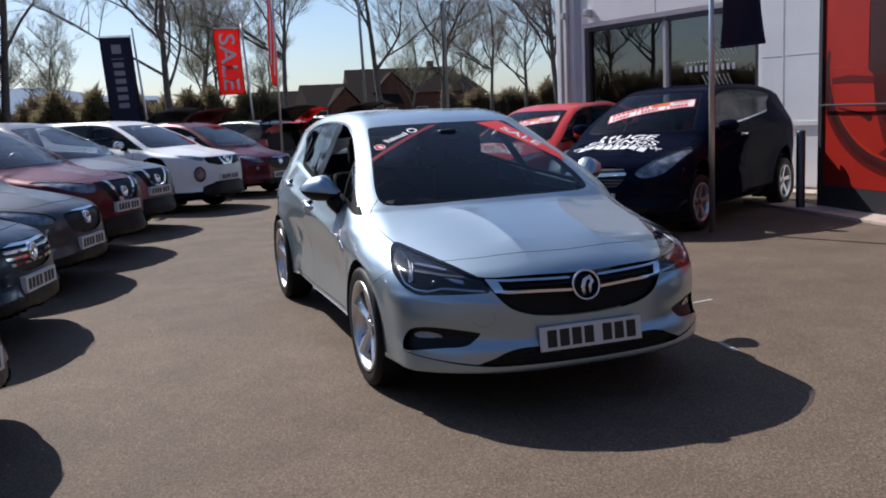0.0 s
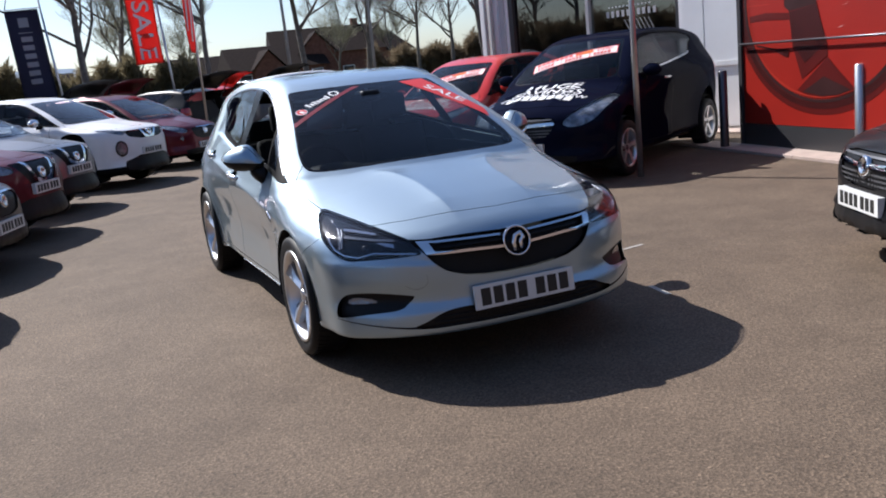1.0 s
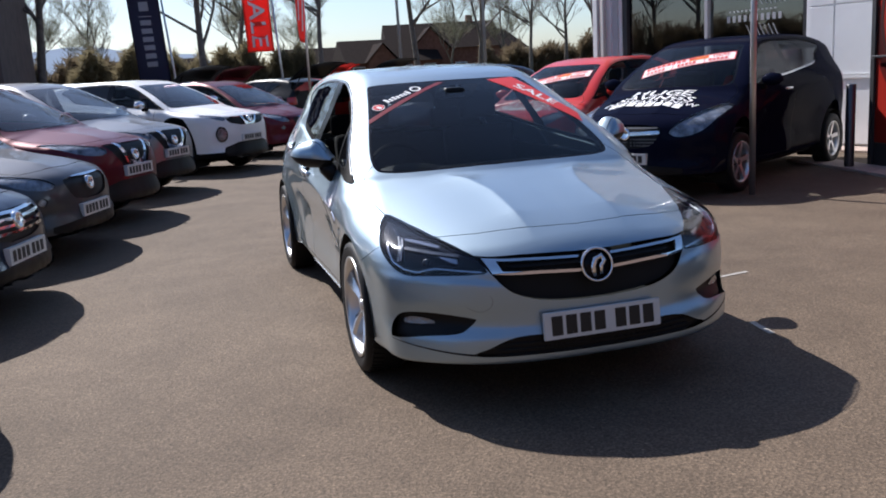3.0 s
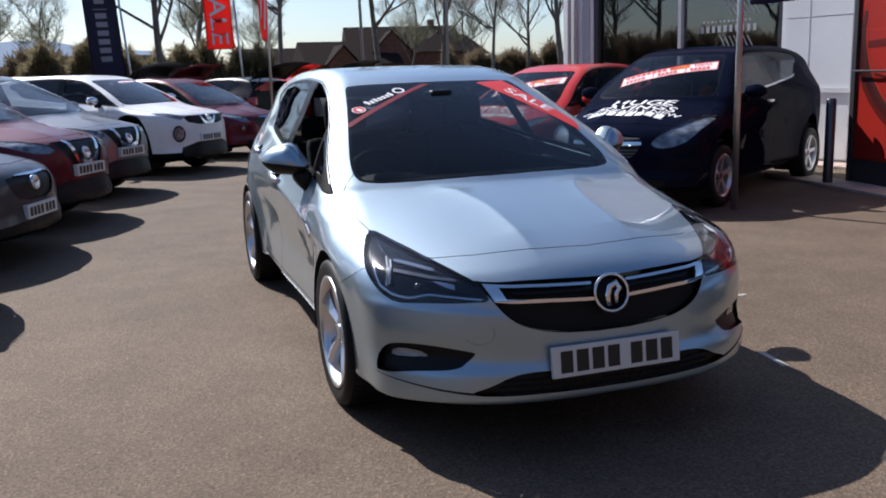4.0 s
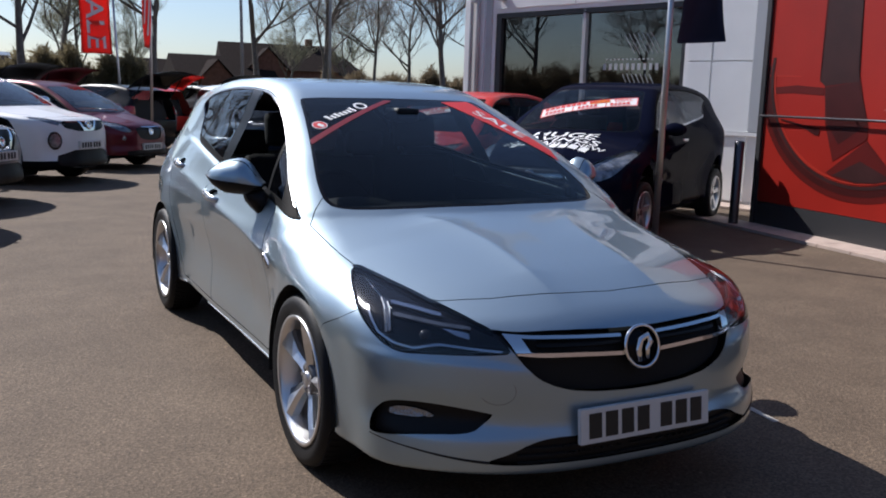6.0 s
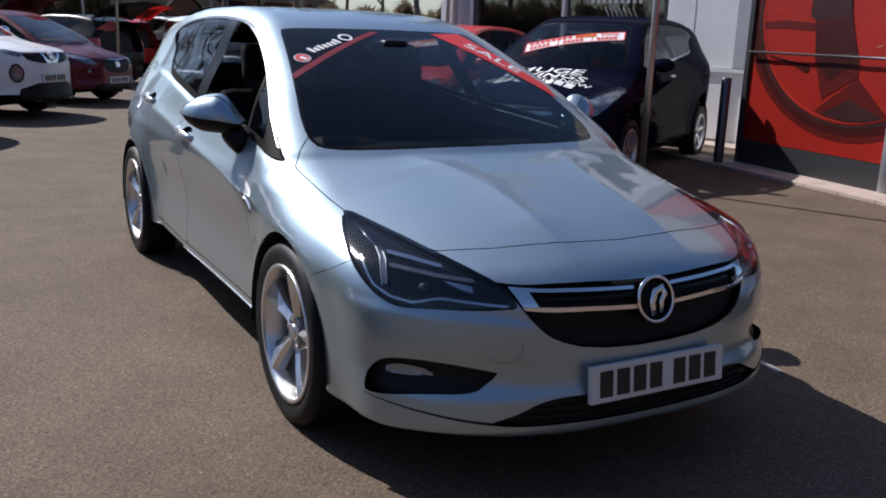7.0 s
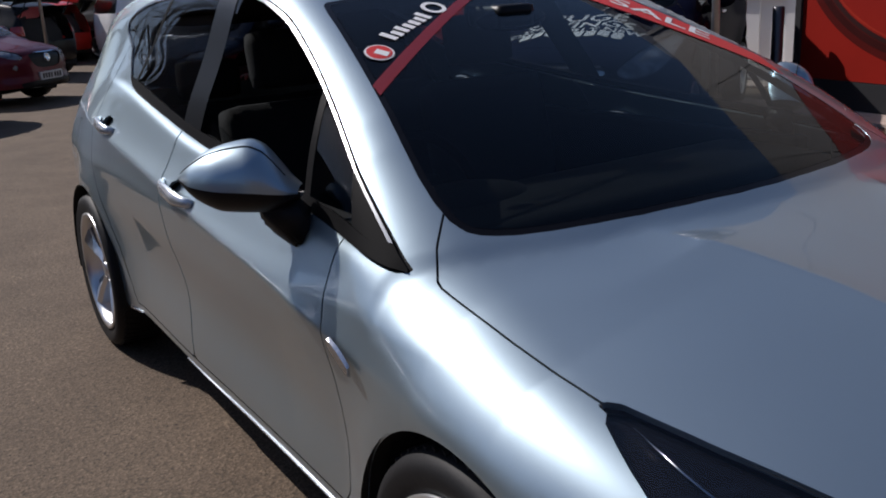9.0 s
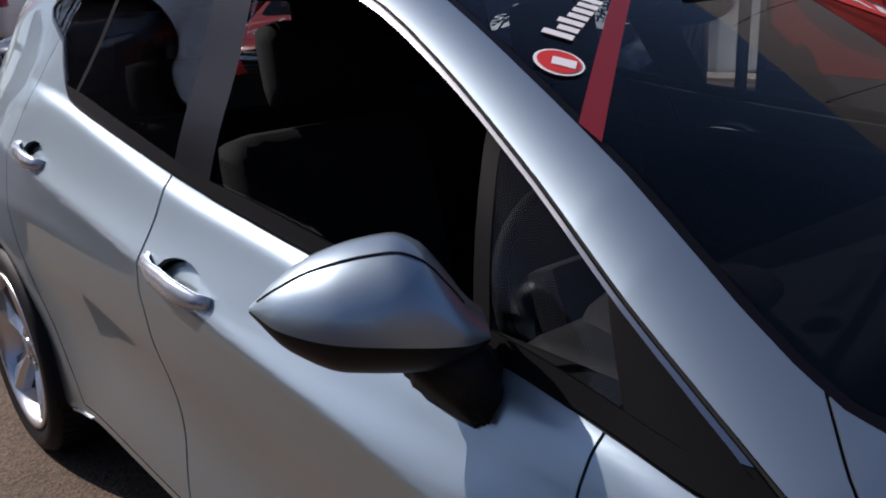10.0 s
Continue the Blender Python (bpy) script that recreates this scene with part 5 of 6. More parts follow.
        zs = (0.64, 0.60, 0.56, 0.52) if face == "bars" else ((0.585,) if face == "wing" else (0.655,))
        for z in zs:
            c, _ = sk.split(g, on_front(sdf_line([(-0.35, z + 0.012), (0, z), (0.35, z + 0.012)], 0.009 if face == "bars" else 0.014), 0, -0.3))
            region_part(sk, c, "chrome_bar", M_CHROME, gr, warp, 0.008)
        if face == "wing":
            for z in (0.635, 0.545, 0.52, 0.495):
                c, _ = sk.split(g, on_front(sdf_line([(-0.33, z), (0.33, z)], 0.006), 0, -0.3))
                region_part(sk, c, "slat", M_DARKALLOY, gr, warp, 0.0)
    low = 0.42 if clad else 0.335
    region_part(sk, sk.take(on_front(sdf(smooth_poly([(-0.64, low), (0.64, low), (0.55, 0.225), (-0.55, 0.225)], 1)), 0, -0.3)), "lower_intake", M_BLACK, car, warp, -0.012)
    region_part(sk, sk.take(lambda v: v[:, 2] - (0.33 if clad else 0.25)), "sill_trim", M_MATT, car, warp, 0.002)
    bon_d = sdf(BONNET)
    bon = sk.take(on_top(bon_d))
    line, bon = sk.split(bon, lambda v: -bon_d(v[:, 0], v[:, 1]) - 0.007)
    region_part(sk, line, "shut_line", M_GAP, car, warp, -0.004)
    region_part(sk, bon, "bonnet", color, car, warp)
    for s in (-1, 1):
        t = sk.take(lambda v: np.maximum(np.maximum(np.abs(v[:, 2] - 0.86) - 0.10, 3.12 - v[:, 1]), 0.60 - s * v[:, 0]))
        region_part(sk, t, "tail_lamp", M_RED_LENS, car, warp, 0.004)
    region_part(sk, sk.rest, "body", color, car, warp)
    for y in (0.0, wb):
        for s in (-1, 1):
            wheel(car, s * (half - 0.125), y, wr, wr, wr * 0.69, s, n=32)
            bm = bmesh.new()
            ra = [radians(-30 + 240 * k / 14) for k in range(15)]
            ro = wr * 1.17
            o = [bm.verts.new((s * (half - 0.04), y + ro * math.cos(a), wr + ro * math.sin(a))) for a in ra]
            i = [bm.verts.new((s * (half - 0.36), y + ro * math.cos(a), wr + ro * math.sin(a))) for a in ra]
            for k in range(14):
                bm.faces.new((o[k], o[k + 1], i[k + 1], i[k]))
            bm.faces.new(i)
            part("arch_liner", bm, M_GAP, car)
    z0 = float(warp((0, 0, 0.88))[2])
    part("floor_pan", boxm(-half * 0.78, half * 0.78, -0.5, wb + 0.5, 0.20, 0.34), M_GAP, car)
    yd = float(warp((0, 0.5, 0))[1])
    part("dashboard", boxm(-half * 0.74, half * 0.74, yd - 0.12, yd + 0.2, z0 - 0.3, z0 - 0.02, bevel=0.03), M_DASH, car)
    part("cabin_lining", boxm(-half * 0.80, half * 0.80, yd + 0.2, wb + 0.35, 0.34, z0 - 0.22), M_DASH, car)
    for s in (-1, 1):
        part("front_seat", boxm(s * 0.37 - 0.23, s * 0.37 + 0.23, yd + 0.95, yd + 1.10, z0 - 0.25, z0 + 0.20, bevel=0.05), M_SEAT, car, smooth=True)
        part("headrest", boxm(s * 0.37 - 0.12, s * 0.37 + 0.12, yd + 1.03, yd + 1.11, z0 + 0.22, z0 + 0.38, bevel=0.035), M_SEAT, car, smooth=True)
        bm = bmesh.new()
        ym = float(warp((0, 0.66, 0))[1])
        ellipsoid(bm, (s * (half + 0.065), ym, z0 + 0.10), (0.115, 0.062, 0.068))
        mr = part("door_mirror", bm, M_CHROME if face == "round" else color, car, smooth=True)
        part("foot", boxm(s * (half - 0.05) - 0.05, s * (half - 0.05) + 0.05, ym - 0.03, ym + 0.03, z0 + 0.0, z0 + 0.06, bevel=0.01), M_MATT, mr)
    pz = {"suv": 0.57, "small_suv": 0.56, "hatch": 0.40, "mpv": 0.42, "saloon": 0.42, "estate": 0.42}[kind]
    yn = float(warp((0, -0.927, 0.4))[1])
    pl = part("number_plate", boxm(-0.26, 0.26, yn - 0.014, yn + 0.05, pz - 0.055, pz + 0.055, bevel=0.003), M_PLATE, car)
    for k in range(7):
        part("plate_mark", boxm(-0.225 + k * 0.063 + (0.02 if k > 3 else 0), -0.183 + k * 0.063 + (0.02 if k > 3 else 0), yn - 0.0165, yn - 0.012, pz - 0.036, pz + 0.036), M_INK, pl)
    bz = float(warp((0, 0, 0.585 if face != "round" else 0.625))[2])
    bm = bmesh.new()
    lathe(bm, [(0.0005, -0.012), (0.036, -0.010), (0.040, -0.014), (0.058, -0.014), (0.062, 0.0), (0.062, 0.03)], 28, "Y")
    bd = part("badge", bm, M_CHROME, car, smooth=True)
    bd.matrix_basis = pose(0, float(warp((0, -0.885, 0.6))[1]) - 0.004, bz, -10)
    if banner:
        # a white card across the glass, with red edges, an orange patch and printed words
        o, ax, ay = (0.02, 0.64), (0.94, 0.36), (-0.26, 1.12)
        bn = skin_decal("price_banner", strip_shape(-0.50, 0.50, -0.085, 0.085, 24, 4), o, ax, ay, M_WHITE, car, warp, 0.004)
        for x0, x1, y0, y1, mm in ((-0.50, 0.50, 0.075, 0.085, M_STICKER_RED), (-0.50, 0.50, -0.085, -0.075, M_STICKER_RED), (-0.50, -0.49, -0.085, 0.085, M_STICKER_RED), (0.49, 0.50, -0.085, 0.085, M_STICKER_RED),
                                   (-0.17, -0.16, -0.08, 0.01, M_STICKER_RED), (0.17, 0.18, -0.08, 0.01, M_STICKER_RED), (0.0, 0.21, 0.008, 0.072, M_ORANGE)):
            skin_decal("banner_print", strip_shape(x0, x1, y0, y1, 10, 2), o, ax, ay, mm, bn, warp, 0.007)
        skin_decal("banner_words", text_shape("DEAL", 0.078), (o[0] + 0.35 * ax[0] + 0.04 * ay[0], o[1] + 0.35 * ax[1] + 0.04 * ay[1]), ax, ay, M_STICKER_RED, bn, warp, 0.010)
        skin_decal("banner_words", text_shape("MEGA", 0.080), (o[0] + 0.105 * ax[0] + 0.04 * ay[0], o[1] + 0.105 * ax[1] + 0.04 * ay[1]), ax, ay, M_STICKER_RED, bn, warp, 0.012)
        for k in range(8):
            skin_decal("banner_print", strip_shape(-0.46 + k * 0.055, -0.42 + k * 0.055, 0.018, 0.062, 2, 2), o, ax, ay, M_STICKER_RED, bn, warp, 0.010)
        for k in range(3):
            for j in range(5):
                skin_decal("banner_print", strip_shape(-0.45 + k * 0.335 + j * 0.042, -0.42 + k * 0.335 + j * 0.042, -0.058, -0.012 - 0.006 * (j % 2), 2, 2), o, ax, ay, M_STICKER_RED, bn, warp, 0.010)
    if bonnet:
        o, ax, ay = (0.0, -0.17), (1.0, 0.0), (0.0, 1.0)
        first = None
        for words, y, size in (("HUGE", 0.12, 0.25), ("SAVINGS", -0.065, 0.21), ("ON NEARLY NEW", -0.20, 0.125)):
            q = skin_decal("bonnet_lettering", text_shape(words, size), (o[0], o[1] + y), (1.04, 0), ay, M_WHITE, car, warp, 0.004)
        for k in range(8):
            skin_decal("bonnet_mark", strip_shape(-0.40 + k * 0.102, -0.32 + k * 0.102, -0.055, 0.055, 4, 2), (0, -0.46), ax, ay, M_WHITE, car, warp, 0.004)
    if open_tail:
        ztop, ytop = roof_z - 0.04, float(warp((0, 3.02, 0))[1])
        bm = bmesh.new()
        nu, nv = 10, 8
        grid = [[bm.verts.new(((-0.62 + 1.24 * i / nu) * (1 - 0.06 * (j / nv)), ytop + 0.98 * (j / nv) + 0.03 * math.sin(math.pi * j / nv) , ztop + 0.36 * (j / nv) + 0.10 * math.sin(math.pi * j / nv) - 0.06 * (2 * i / nu - 1) ** 2)) for i in range(nu + 1)] for j in range(nv + 1)]
        for j in range(nv):
            for i in range(nu):
                bm.faces.new((grid[j][i], grid[j][i + 1], grid[j + 1][i + 1], grid[j + 1][i]))
        r = bmesh.ops.solidify(bm, geom=bm.faces[:], thickness=0.07)
        tg = part("tailgate", bm, color, car, "raised tailgate", smooth=True)
        bm = bmesh.new()
        vs = [bm.verts.new((x, ytop + 0.98 * j + 0.03 * math.sin(math.pi * j), ztop + 0.36 * j + 0.10 * math.sin(math.pi * j) + 0.014 - 0.06 * (x / 0.62) ** 2)) for j in (0.10, 0.28, 0.48) for x in (-0.5, 0.0, 0.5)]
        for a in (0, 1, 3, 4):
            bm.faces.new((vs[a], vs[a + 1], vs[a + 4], vs[a + 3]))
        part("tailgate_window", bm, M_GLOSSBLACK, tg)
        for s in (-1, 1):
            bm = bmesh.new()
            tube(bm, [(s * 0.56, ytop + 0.12, roof_z - 0.35), (s * 0.56, ytop + 0.5, roof_z + 0.12)], 0.012, 6)
            part("gas_strut", bm, M_BLACK, car)
    return car


def facing(x, y, deg):
    """Pose of a car whose front axle's middle stands at x, y and whose nose points deg from -y towards +x."""
    return pose(x, y, 0, 0, 0, deg)


def nose_at(px, py, deg, kind):
    a, n = radians(deg), -KINDS[kind][0]
    return facing(px - math.sin(a) * n, py + math.cos(a) * n, deg)


ROW, SIDE, BACK = "row of used cars for sale", "new cars by the showroom", "back row with raised tailgates"
parked(facing(3.53, 4.55, -59), M_NAVY, "dark navy people carrier with white bonnet lettering and price banner", "mpv", "wing", group=SIDE, banner=True, bonnet=True)
parked(facing(3.05, 7.12, -58), M_REDP, "bright red small hatchback with white bonnet lettering and price banner", "hatch", "wing", group=SIDE, banner=True, bonnet=True)
parked(facing(1.75, 9.5, -58), M_BLUEP, "dark blue hatchback parked beside a red one", "hatch", "plain", group=SIDE)
parked(nose_at(2.27, -0.80, -115, "saloon"), M_BLACKP, "black car with a slatted grille and chrome wing", "saloon", "wing", group="")
parked(nose_at(-2.65, -0.30, 76, "hatch"), M_DKRED, "dark red hatchback at the near end of the row", "hatch", "wing", group=ROW)
parked(nose_at(-2.60, 2.15, 74, "saloon"), M_BLUEP, "dark blue saloon with a chrome-barred grille", "saloon", "bars", group=ROW)
parked(nose_at(-2.33, 4.27, 70, "estate"), M_GREY, "dark grey family car with a chrome grille bar", "estate", "plain", group=ROW)
parked(nose_at(-2.0, 6.1, 62, "suv"), M_DKRED, "dark red crossover with a chrome vee grille", "suv", "vee", group=ROW, clad=True)
parked(nose_at(-1.58, 8.3, 58, "suv"), M_LTGREY, "grey crossover with a chrome vee grille", "suv", "vee", group=ROW, clad=True)
parked(nose_at(-0.38, 10.85, 50, "small_suv"), M_WHITEP, "white compact crossover with round lower lamps", "small_suv", "round", group=ROW, clad=True)
parked(nose_at(0.88, 13.2, 46, "hatch"), M_DKRED, "dark red small hatchback beyond the white crossover", "hatch", "plain", group=ROW)


def at_bearing(deg, dist):
    """Plan place seen from the first eye."""
    return (-1.939 + dist * math.sin(radians(deg)), -4.52 + dist * math.cos(radians(deg)))


for deg, dist, turn, color, words, kind in ((4.6, 25.5, 215, M_BLACKP, "black hatchback with its tailgate raised", "hatch"), (6.4, 29.5, 212, M_REDP, "red hatchback with its tailgate raised", "hatch"),
                                            (9.6, 30.5, 208, M_BLACKP, "black estate with its tailgate raised", "estate"), (-2.2, 26.0, 215, M_GREY, "grey estate car with its tailgate raised", "estate"),
                                            (0.2, 29.0, 215, M_DKRED, "dark red estate with its tailgate raised", "estate"), (-6.4, 23.5, 215, M_SILVERP, "silver people carrier seen from behind", "mpv")):
    parked(facing(*at_bearing(deg, dist), turn), color, words, kind, "plain", group=BACK, open_tail="raised" in words)
parked(facing(*at_bearing(18.6, 27.0), 100), M_WHITEP, "white estate car behind the silver hatchback", "mpv", "plain")


# ---- showroom ----
M_CLAD = mat("white_cladding", (0.80, 0.80, 0.80), 0.4, vary=0.05, scale=1.5)
M_CLADGREY = mat("grey_cladding", (0.42, 0.43, 0.45), 0.4, vary=0.05, scale=2)
M_CLADDARK = mat("dark_grey_cladding", (0.20, 0.19, 0.19), 0.5, vary=0.05, scale=2)
M_FRAME = mat("dark_window_frame", (0.03, 0.03, 0.033), 0.4)
M_SHOPGLASS = glass("shop_glass", (0.40, 0.43, 0.44), ior=1.8)
M_POSTER = mat("red_poster", (0.275, 0.014, 0.008), 0.35, vary=0.10, scale=1.2)
M_POSTER_DARK = mat("dark_poster_ink", (0.035, 0.012, 0.012), 0.35, vary=0.2, scale=4)
M_POSTER_MID = mat("deep_red_ink", (0.085, 0.006, 0.005), 0.35, vary=0.15, scale=2)
M_POSTER_DEEP = mat("dark_red_ink", (0.040, 0.005, 0.005), 0.35, vary=0.2, scale=3)
M_POSTER_PALE = mat("pale_pink_ink", (0.55, 0.28, 0.25), 0.4)
M_POSTER_LIGHT = mat("light_red_ink", (0.36, 0.028, 0.015), 0.35, vary=0.1, scale=2)
M_STEEL = mat("brushed_steel", (0.55, 0.55, 0.56), 0.35, 0.9)
M_DARKSTEEL = mat("dark_bollard_steel", (0.10, 0.10, 0.11), 0.35, 0.8)
M_KERB = mat("pinkish_paving", (0.42, 0.33, 0.28), 0.8, vary=0.12, scale=6, bump=0.3, bscale=80)
M_WHITEPAINT = mat("white_road_paint", (0.36, 0.34, 0.31), 0.7, vary=0.1, scale=30)
M_ROOM = mat("showroom_inside", (0.10, 0.10, 0.105), 0.7, vary=0.2, scale=0.8)
M_BROWNREFLECT = mat("brown_reflection", (0.045, 0.028, 0.024), 0.6, spec=0.2)
FAC = Vector((-0.259, 0.966, 0)).normalized()
FAC_M = Matrix(((FAC.x, FAC.y, 0, 7.52), (FAC.y, -FAC.x, 0, 6.76), (0, 0, 1, 0), (0, 0, 0, 1)))
PAN = Vector((-0.147, -0.989, 0)).normalized()
PAN_M = Matrix(((PAN.x, -PAN.y, 0, 6.25), (PAN.y, PAN.x, 0, 4.5), (0, 0, 1, 0), (0, 0, 0, 1)))


def along(x):
    """Bays of the front widen a little towards its far end."""
    return x * (1.075 + 0.013 * max(x, 0.0))


def fac(x0, x1, d0, d1, z0, z1, bevel=0.0):
    """A block along the showroom front: x along it, d into it."""
    bm = boxm(along(x0), along(x1), d0, d1, z0, z1, FAC_M, bevel)
    bmesh.ops.recalc_face_normals(bm, faces=bm.faces)
    return bm


def pan(x0, x1, d0, d1, z0, z1, bevel=0.0):
    bm = boxm(x0, x1, d0, d1, z0, z1, PAN_M, bevel)
    bmesh.ops.recalc_face_normals(bm, faces=bm.faces)
    return bm


show = empty("showroom_building", None, "white-clad car showroom with large dark windows", "building", kind="structure")
H = 5.6
part("wall", fac(-6.0, 0.40, 0, 0.3, 0, H), M_CLAD, show)
part("wall", fac(0.40, 3.84, 0, 0.3, 2.88, H), M_CLAD, show)
part("wall", fac(0.40, 3.84, 0, 0.3, 0, 0.25), M_CLAD, show)
part("wall", fac(3.84, 4.50, 0, 0.3, 0, H), M_CLAD, show)
part("end_wall", fac(4.20, 4.50, 0.3, 12, 0, H), M_CLADGREY, show)
part("roof", fac(-6.0, 4.6, -0.15, 12, H, H + 0.35), M_CLADGREY, show)
# cladding sheets proud of the wall, with open joints between
for x0, x1 in ((-0.02, 0.34), (-0.62, -0.05), (-1.6, -0.92), (-2.6, -1.63)):
    for z0, z1 in ((0.06, 1.02), (1.04, 2.00), (2.02, 3.2), (3.22, 4.4), (4.42, 5.5)):
        part("cladding_sheet", fac(x0, x1, -0.022, 0.0, z0, z1, 0.004), M_CLAD, show)
for z0, z1 in ((2.95, 3.9), (3.92, 5.5)):
    for x0, x1 in ((0.42, 2.26), (2.28, 3.84)):
        part("cladding_sheet", fac(x0, x1, -0.022, 0.0, z0, z1, 0.004), M_CLAD, show)
part("cladding_sheet", fac(3.90, 4.02, -0.03, 0.0, 0.06, H - 0.1, 0.004), M_CLADGREY, show)
part("cladding_sheet", fac(4.06, 4.46, -0.022, 0.0, 0.06, H - 0.1, 0.004), M_CLAD, show)
for x in (4.16, 4.30):
    bm = bmesh.new()
    tube(bm, [FAC_M @ Vector((along(x), -0.07, 0.0)), FAC_M @ Vector((along(x), -0.07, H))], 0.035, 12)
    part("downpipe", bm, M_CLADGREY, show, smooth=True)
part("recess", fac(-0.90, -0.64, -0.05, 0.0, 1.04, 4.4), M_CLADGREY, show)
part("ledge", fac(-0.92, -0.05, -0.05, 0.0, 0.98, 1.03), M_CLAD, show)
win = empty("window_1", None, "tall dark showroom window in a slim frame", "window", kind="structure")
for x0, x1, z0, z1 in ((0.40, 0.47, 0.25, 2.88), (2.10, 2.16, 0.25, 2.88), (3.74, 3.84, 0.25, 2.88), (0.47, 3.74, 2.80, 2.88), (0.47, 3.74, 0.25, 0.33)):
    part("window_frame", fac(x0, x1, 0.02, 0.14, z0, z1, 0.005), M_FRAME if x0 != 2.10 else M_CLADGREY, win)
for x0, x1 in ((0.47, 2.10), (2.16, 3.74)):
    part("pane", fac(x0, x1, 0.09, 0.10, 0.33, 2.80), M_SHOPGLASS, win)
# pale marks on the glass: a line of bars and slanting strokes
for k in range(10):
    part("glass_mark", fac(0.86 + 0.098 * k, 0.86 + 0.098 * k + 0.05, 0.084, 0.088, 1.90, 2.0), M_CLADGREY, win)
for k in range(12):
    part("glass_mark", fac(0.95 + 0.07 * k, 0.95 + 0.07 * k + 0.035, 0.084, 0.088, 2.05, 2.075), M_CLADGREY, win)
for k in range(7):
    for z0, z1 in ((1.45, 1.84), (2.14, 2.45)):
        bm = bmesh.new()
        a, b = Vector((along(1.0 + 0.075 * k), 0.083, z1)), Vector((along(0.80 + 0.075 * k), 0.083, z0))
        tube(bm, [FAC_M @ a, FAC_M @ b], 0.006, 4)
        part("glass_mark", bm, M_CLADGREY, win)
# the room behind
part("showroom_floor", fac(-6.0, 4.2, 0.3, 11.8, 0.0, 0.06), M_ROOM, show)
part("back_wall", fac(-6.0, 4.2, 6.0, 6.2, 0.06, H), M_ROOM, show)
part("suspended_ceiling", fac(-6.0, 4.2, 0.3, 6.0, 3.2, 3.3), M_ROOM, show)
# added brown block that imitates a dark reflection in the window glass
part("reflection_block", fac(2.3, 3.2, 1.2, 1.8, 0.06, 2.4), M_BROWNREFLECT, show)
for x in (3.66, 4.20):
    bm = fac(x - 0.05, x + 0.05, -0.16, 0.0, 3.08, 3.2, 0.02)
    lamp = part("wall_lamp", bm, M_CLADGREY, show)

# ---- poster wing ----
wing = empty("poster_wall", None, "projecting wall with a huge red car poster above a dark plinth", "wall", kind="structure")
part("core", pan(0.0, 4.22, 0.06, 2.4, 0.0, 4.8), M_CLADGREY, wing)
part("plinth", pan(0.0, 4.2, 0.0, 0.06, 0.0, 0.295), M_FRAME, wing)
poster = part("poster", pan(0.0, 4.2, 0.0, 0.06, 0.30, 3.0), M_POSTER, wing, "glossy red printed poster")
for k in range(3):
    part("cladding_sheet", pan(1.4 * k + 0.006, 1.4 * k + 1.394, 0.0, 0.06, 3.012, 4.8, 0.004), M_CLADDARK, wing)
part("edge_trim", pan(-0.07, 0.0, -0.03, 0.10, 0.0, 4.8), M_FRAME, wing)


def poster_shape(name, outline, material, d, label=""):
    bm = bmesh.new()
    f = bm.faces.new([bm.verts.new(PAN_M @ Vector((a, -d, b))) for a, b in outline])
    bmesh.ops.triangulate(bm, faces=[f])
    return part(name, bm, material, poster, label)


def arc(cx, cz, rx, rz, a0, a1, n=40):
    return [(cx + rx * math.cos(radians(a0 + (a1 - a0) * k / n)), cz + rz * math.sin(radians(a0 + (a1 - a0) * k / n))) for k in range(n + 1)]


def clipped(pts):
    return [(max(a, 0.01), max(b, 0.31)) for a, b in pts]


# the printed wheel: rim line, dished band, spokes and highlights
C = (1.46, 1.74)


def ring(name, rx, rz, w, a0, a1, material, d):
    bm = bmesh.new()
    outer, inner = clipped(arc(*C, rx, rz, a0, a1, 60)), clipped(arc(*C, rx - w, rz - w * 0.82, a0, a1, 60))
    o, i = [[bm.verts.new(PAN_M @ Vector((a, -d, b))) for a, b in pts] for pts in (outer, inner)]
    for k in range(60):
        bm.faces.new((o[k], o[k + 1], i[k + 1], i[k]))
    return part(name, bm, material, poster)


ring("printed_band", 1.56, 1.30, 0.17, 178, 400, M_POSTER_MID, 0.002)
ring("printed_band", 1.49, 1.235, 0.075, 175, 400, M_POSTER_DEEP, 0.0035)
ring("printed_ring", 1.40, 1.165, 0.050, 170, 400, M_POSTER_DARK, 0.005)
ring("printed_ring", 1.335, 1.11, 0.022, 178, 300, M_POSTER_LIGHT, 0.0055)
poster_shape("printed_spoke", [(0.84, 2.99), (1.34, 2.99), (1.37, 1.81), (1.49, 1.44), (1.58, 1.22), (1.58, 1.09), (1.14, 0.84), (0.98, 1.23), (0.92, 1.65), (0.84, 1.67), (0.86, 1.86)], M_POSTER_MID, 0.004)
poster_shape("printed_spoke", [(0.87, 2.80), (1.33, 2.80), (1.36, 1.81), (1.40, 1.66), (0.93, 1.62), (0.85, 1.67), (0.87, 1.86)], M_POSTER_DARK, 0.0055)
poster_shape("printed_spoke", [(1.40, 1.66), (1.49, 1.44), (1.56, 1.24), (1.20, 1.02), (0.99, 1.25), (0.94, 1.60)], M_POSTER_DEEP, 0.0055)
poster_shape("printed_spoke", [(1.06, 0.72), (1.58, 1.08), (1.78, 0.91), (2.01, 0.73), (1.75, 0.66), (1.49, 0.64), (1.24, 0.66)], M_POSTER_MID, 0.006)
poster_shape("printed_spoke", [(1.16, 0.70), (1.52, 0.87), (1.95, 0.72), (1.75, 0.67), (1.49, 0.65)], M_POSTER_DARK, 0.0075)
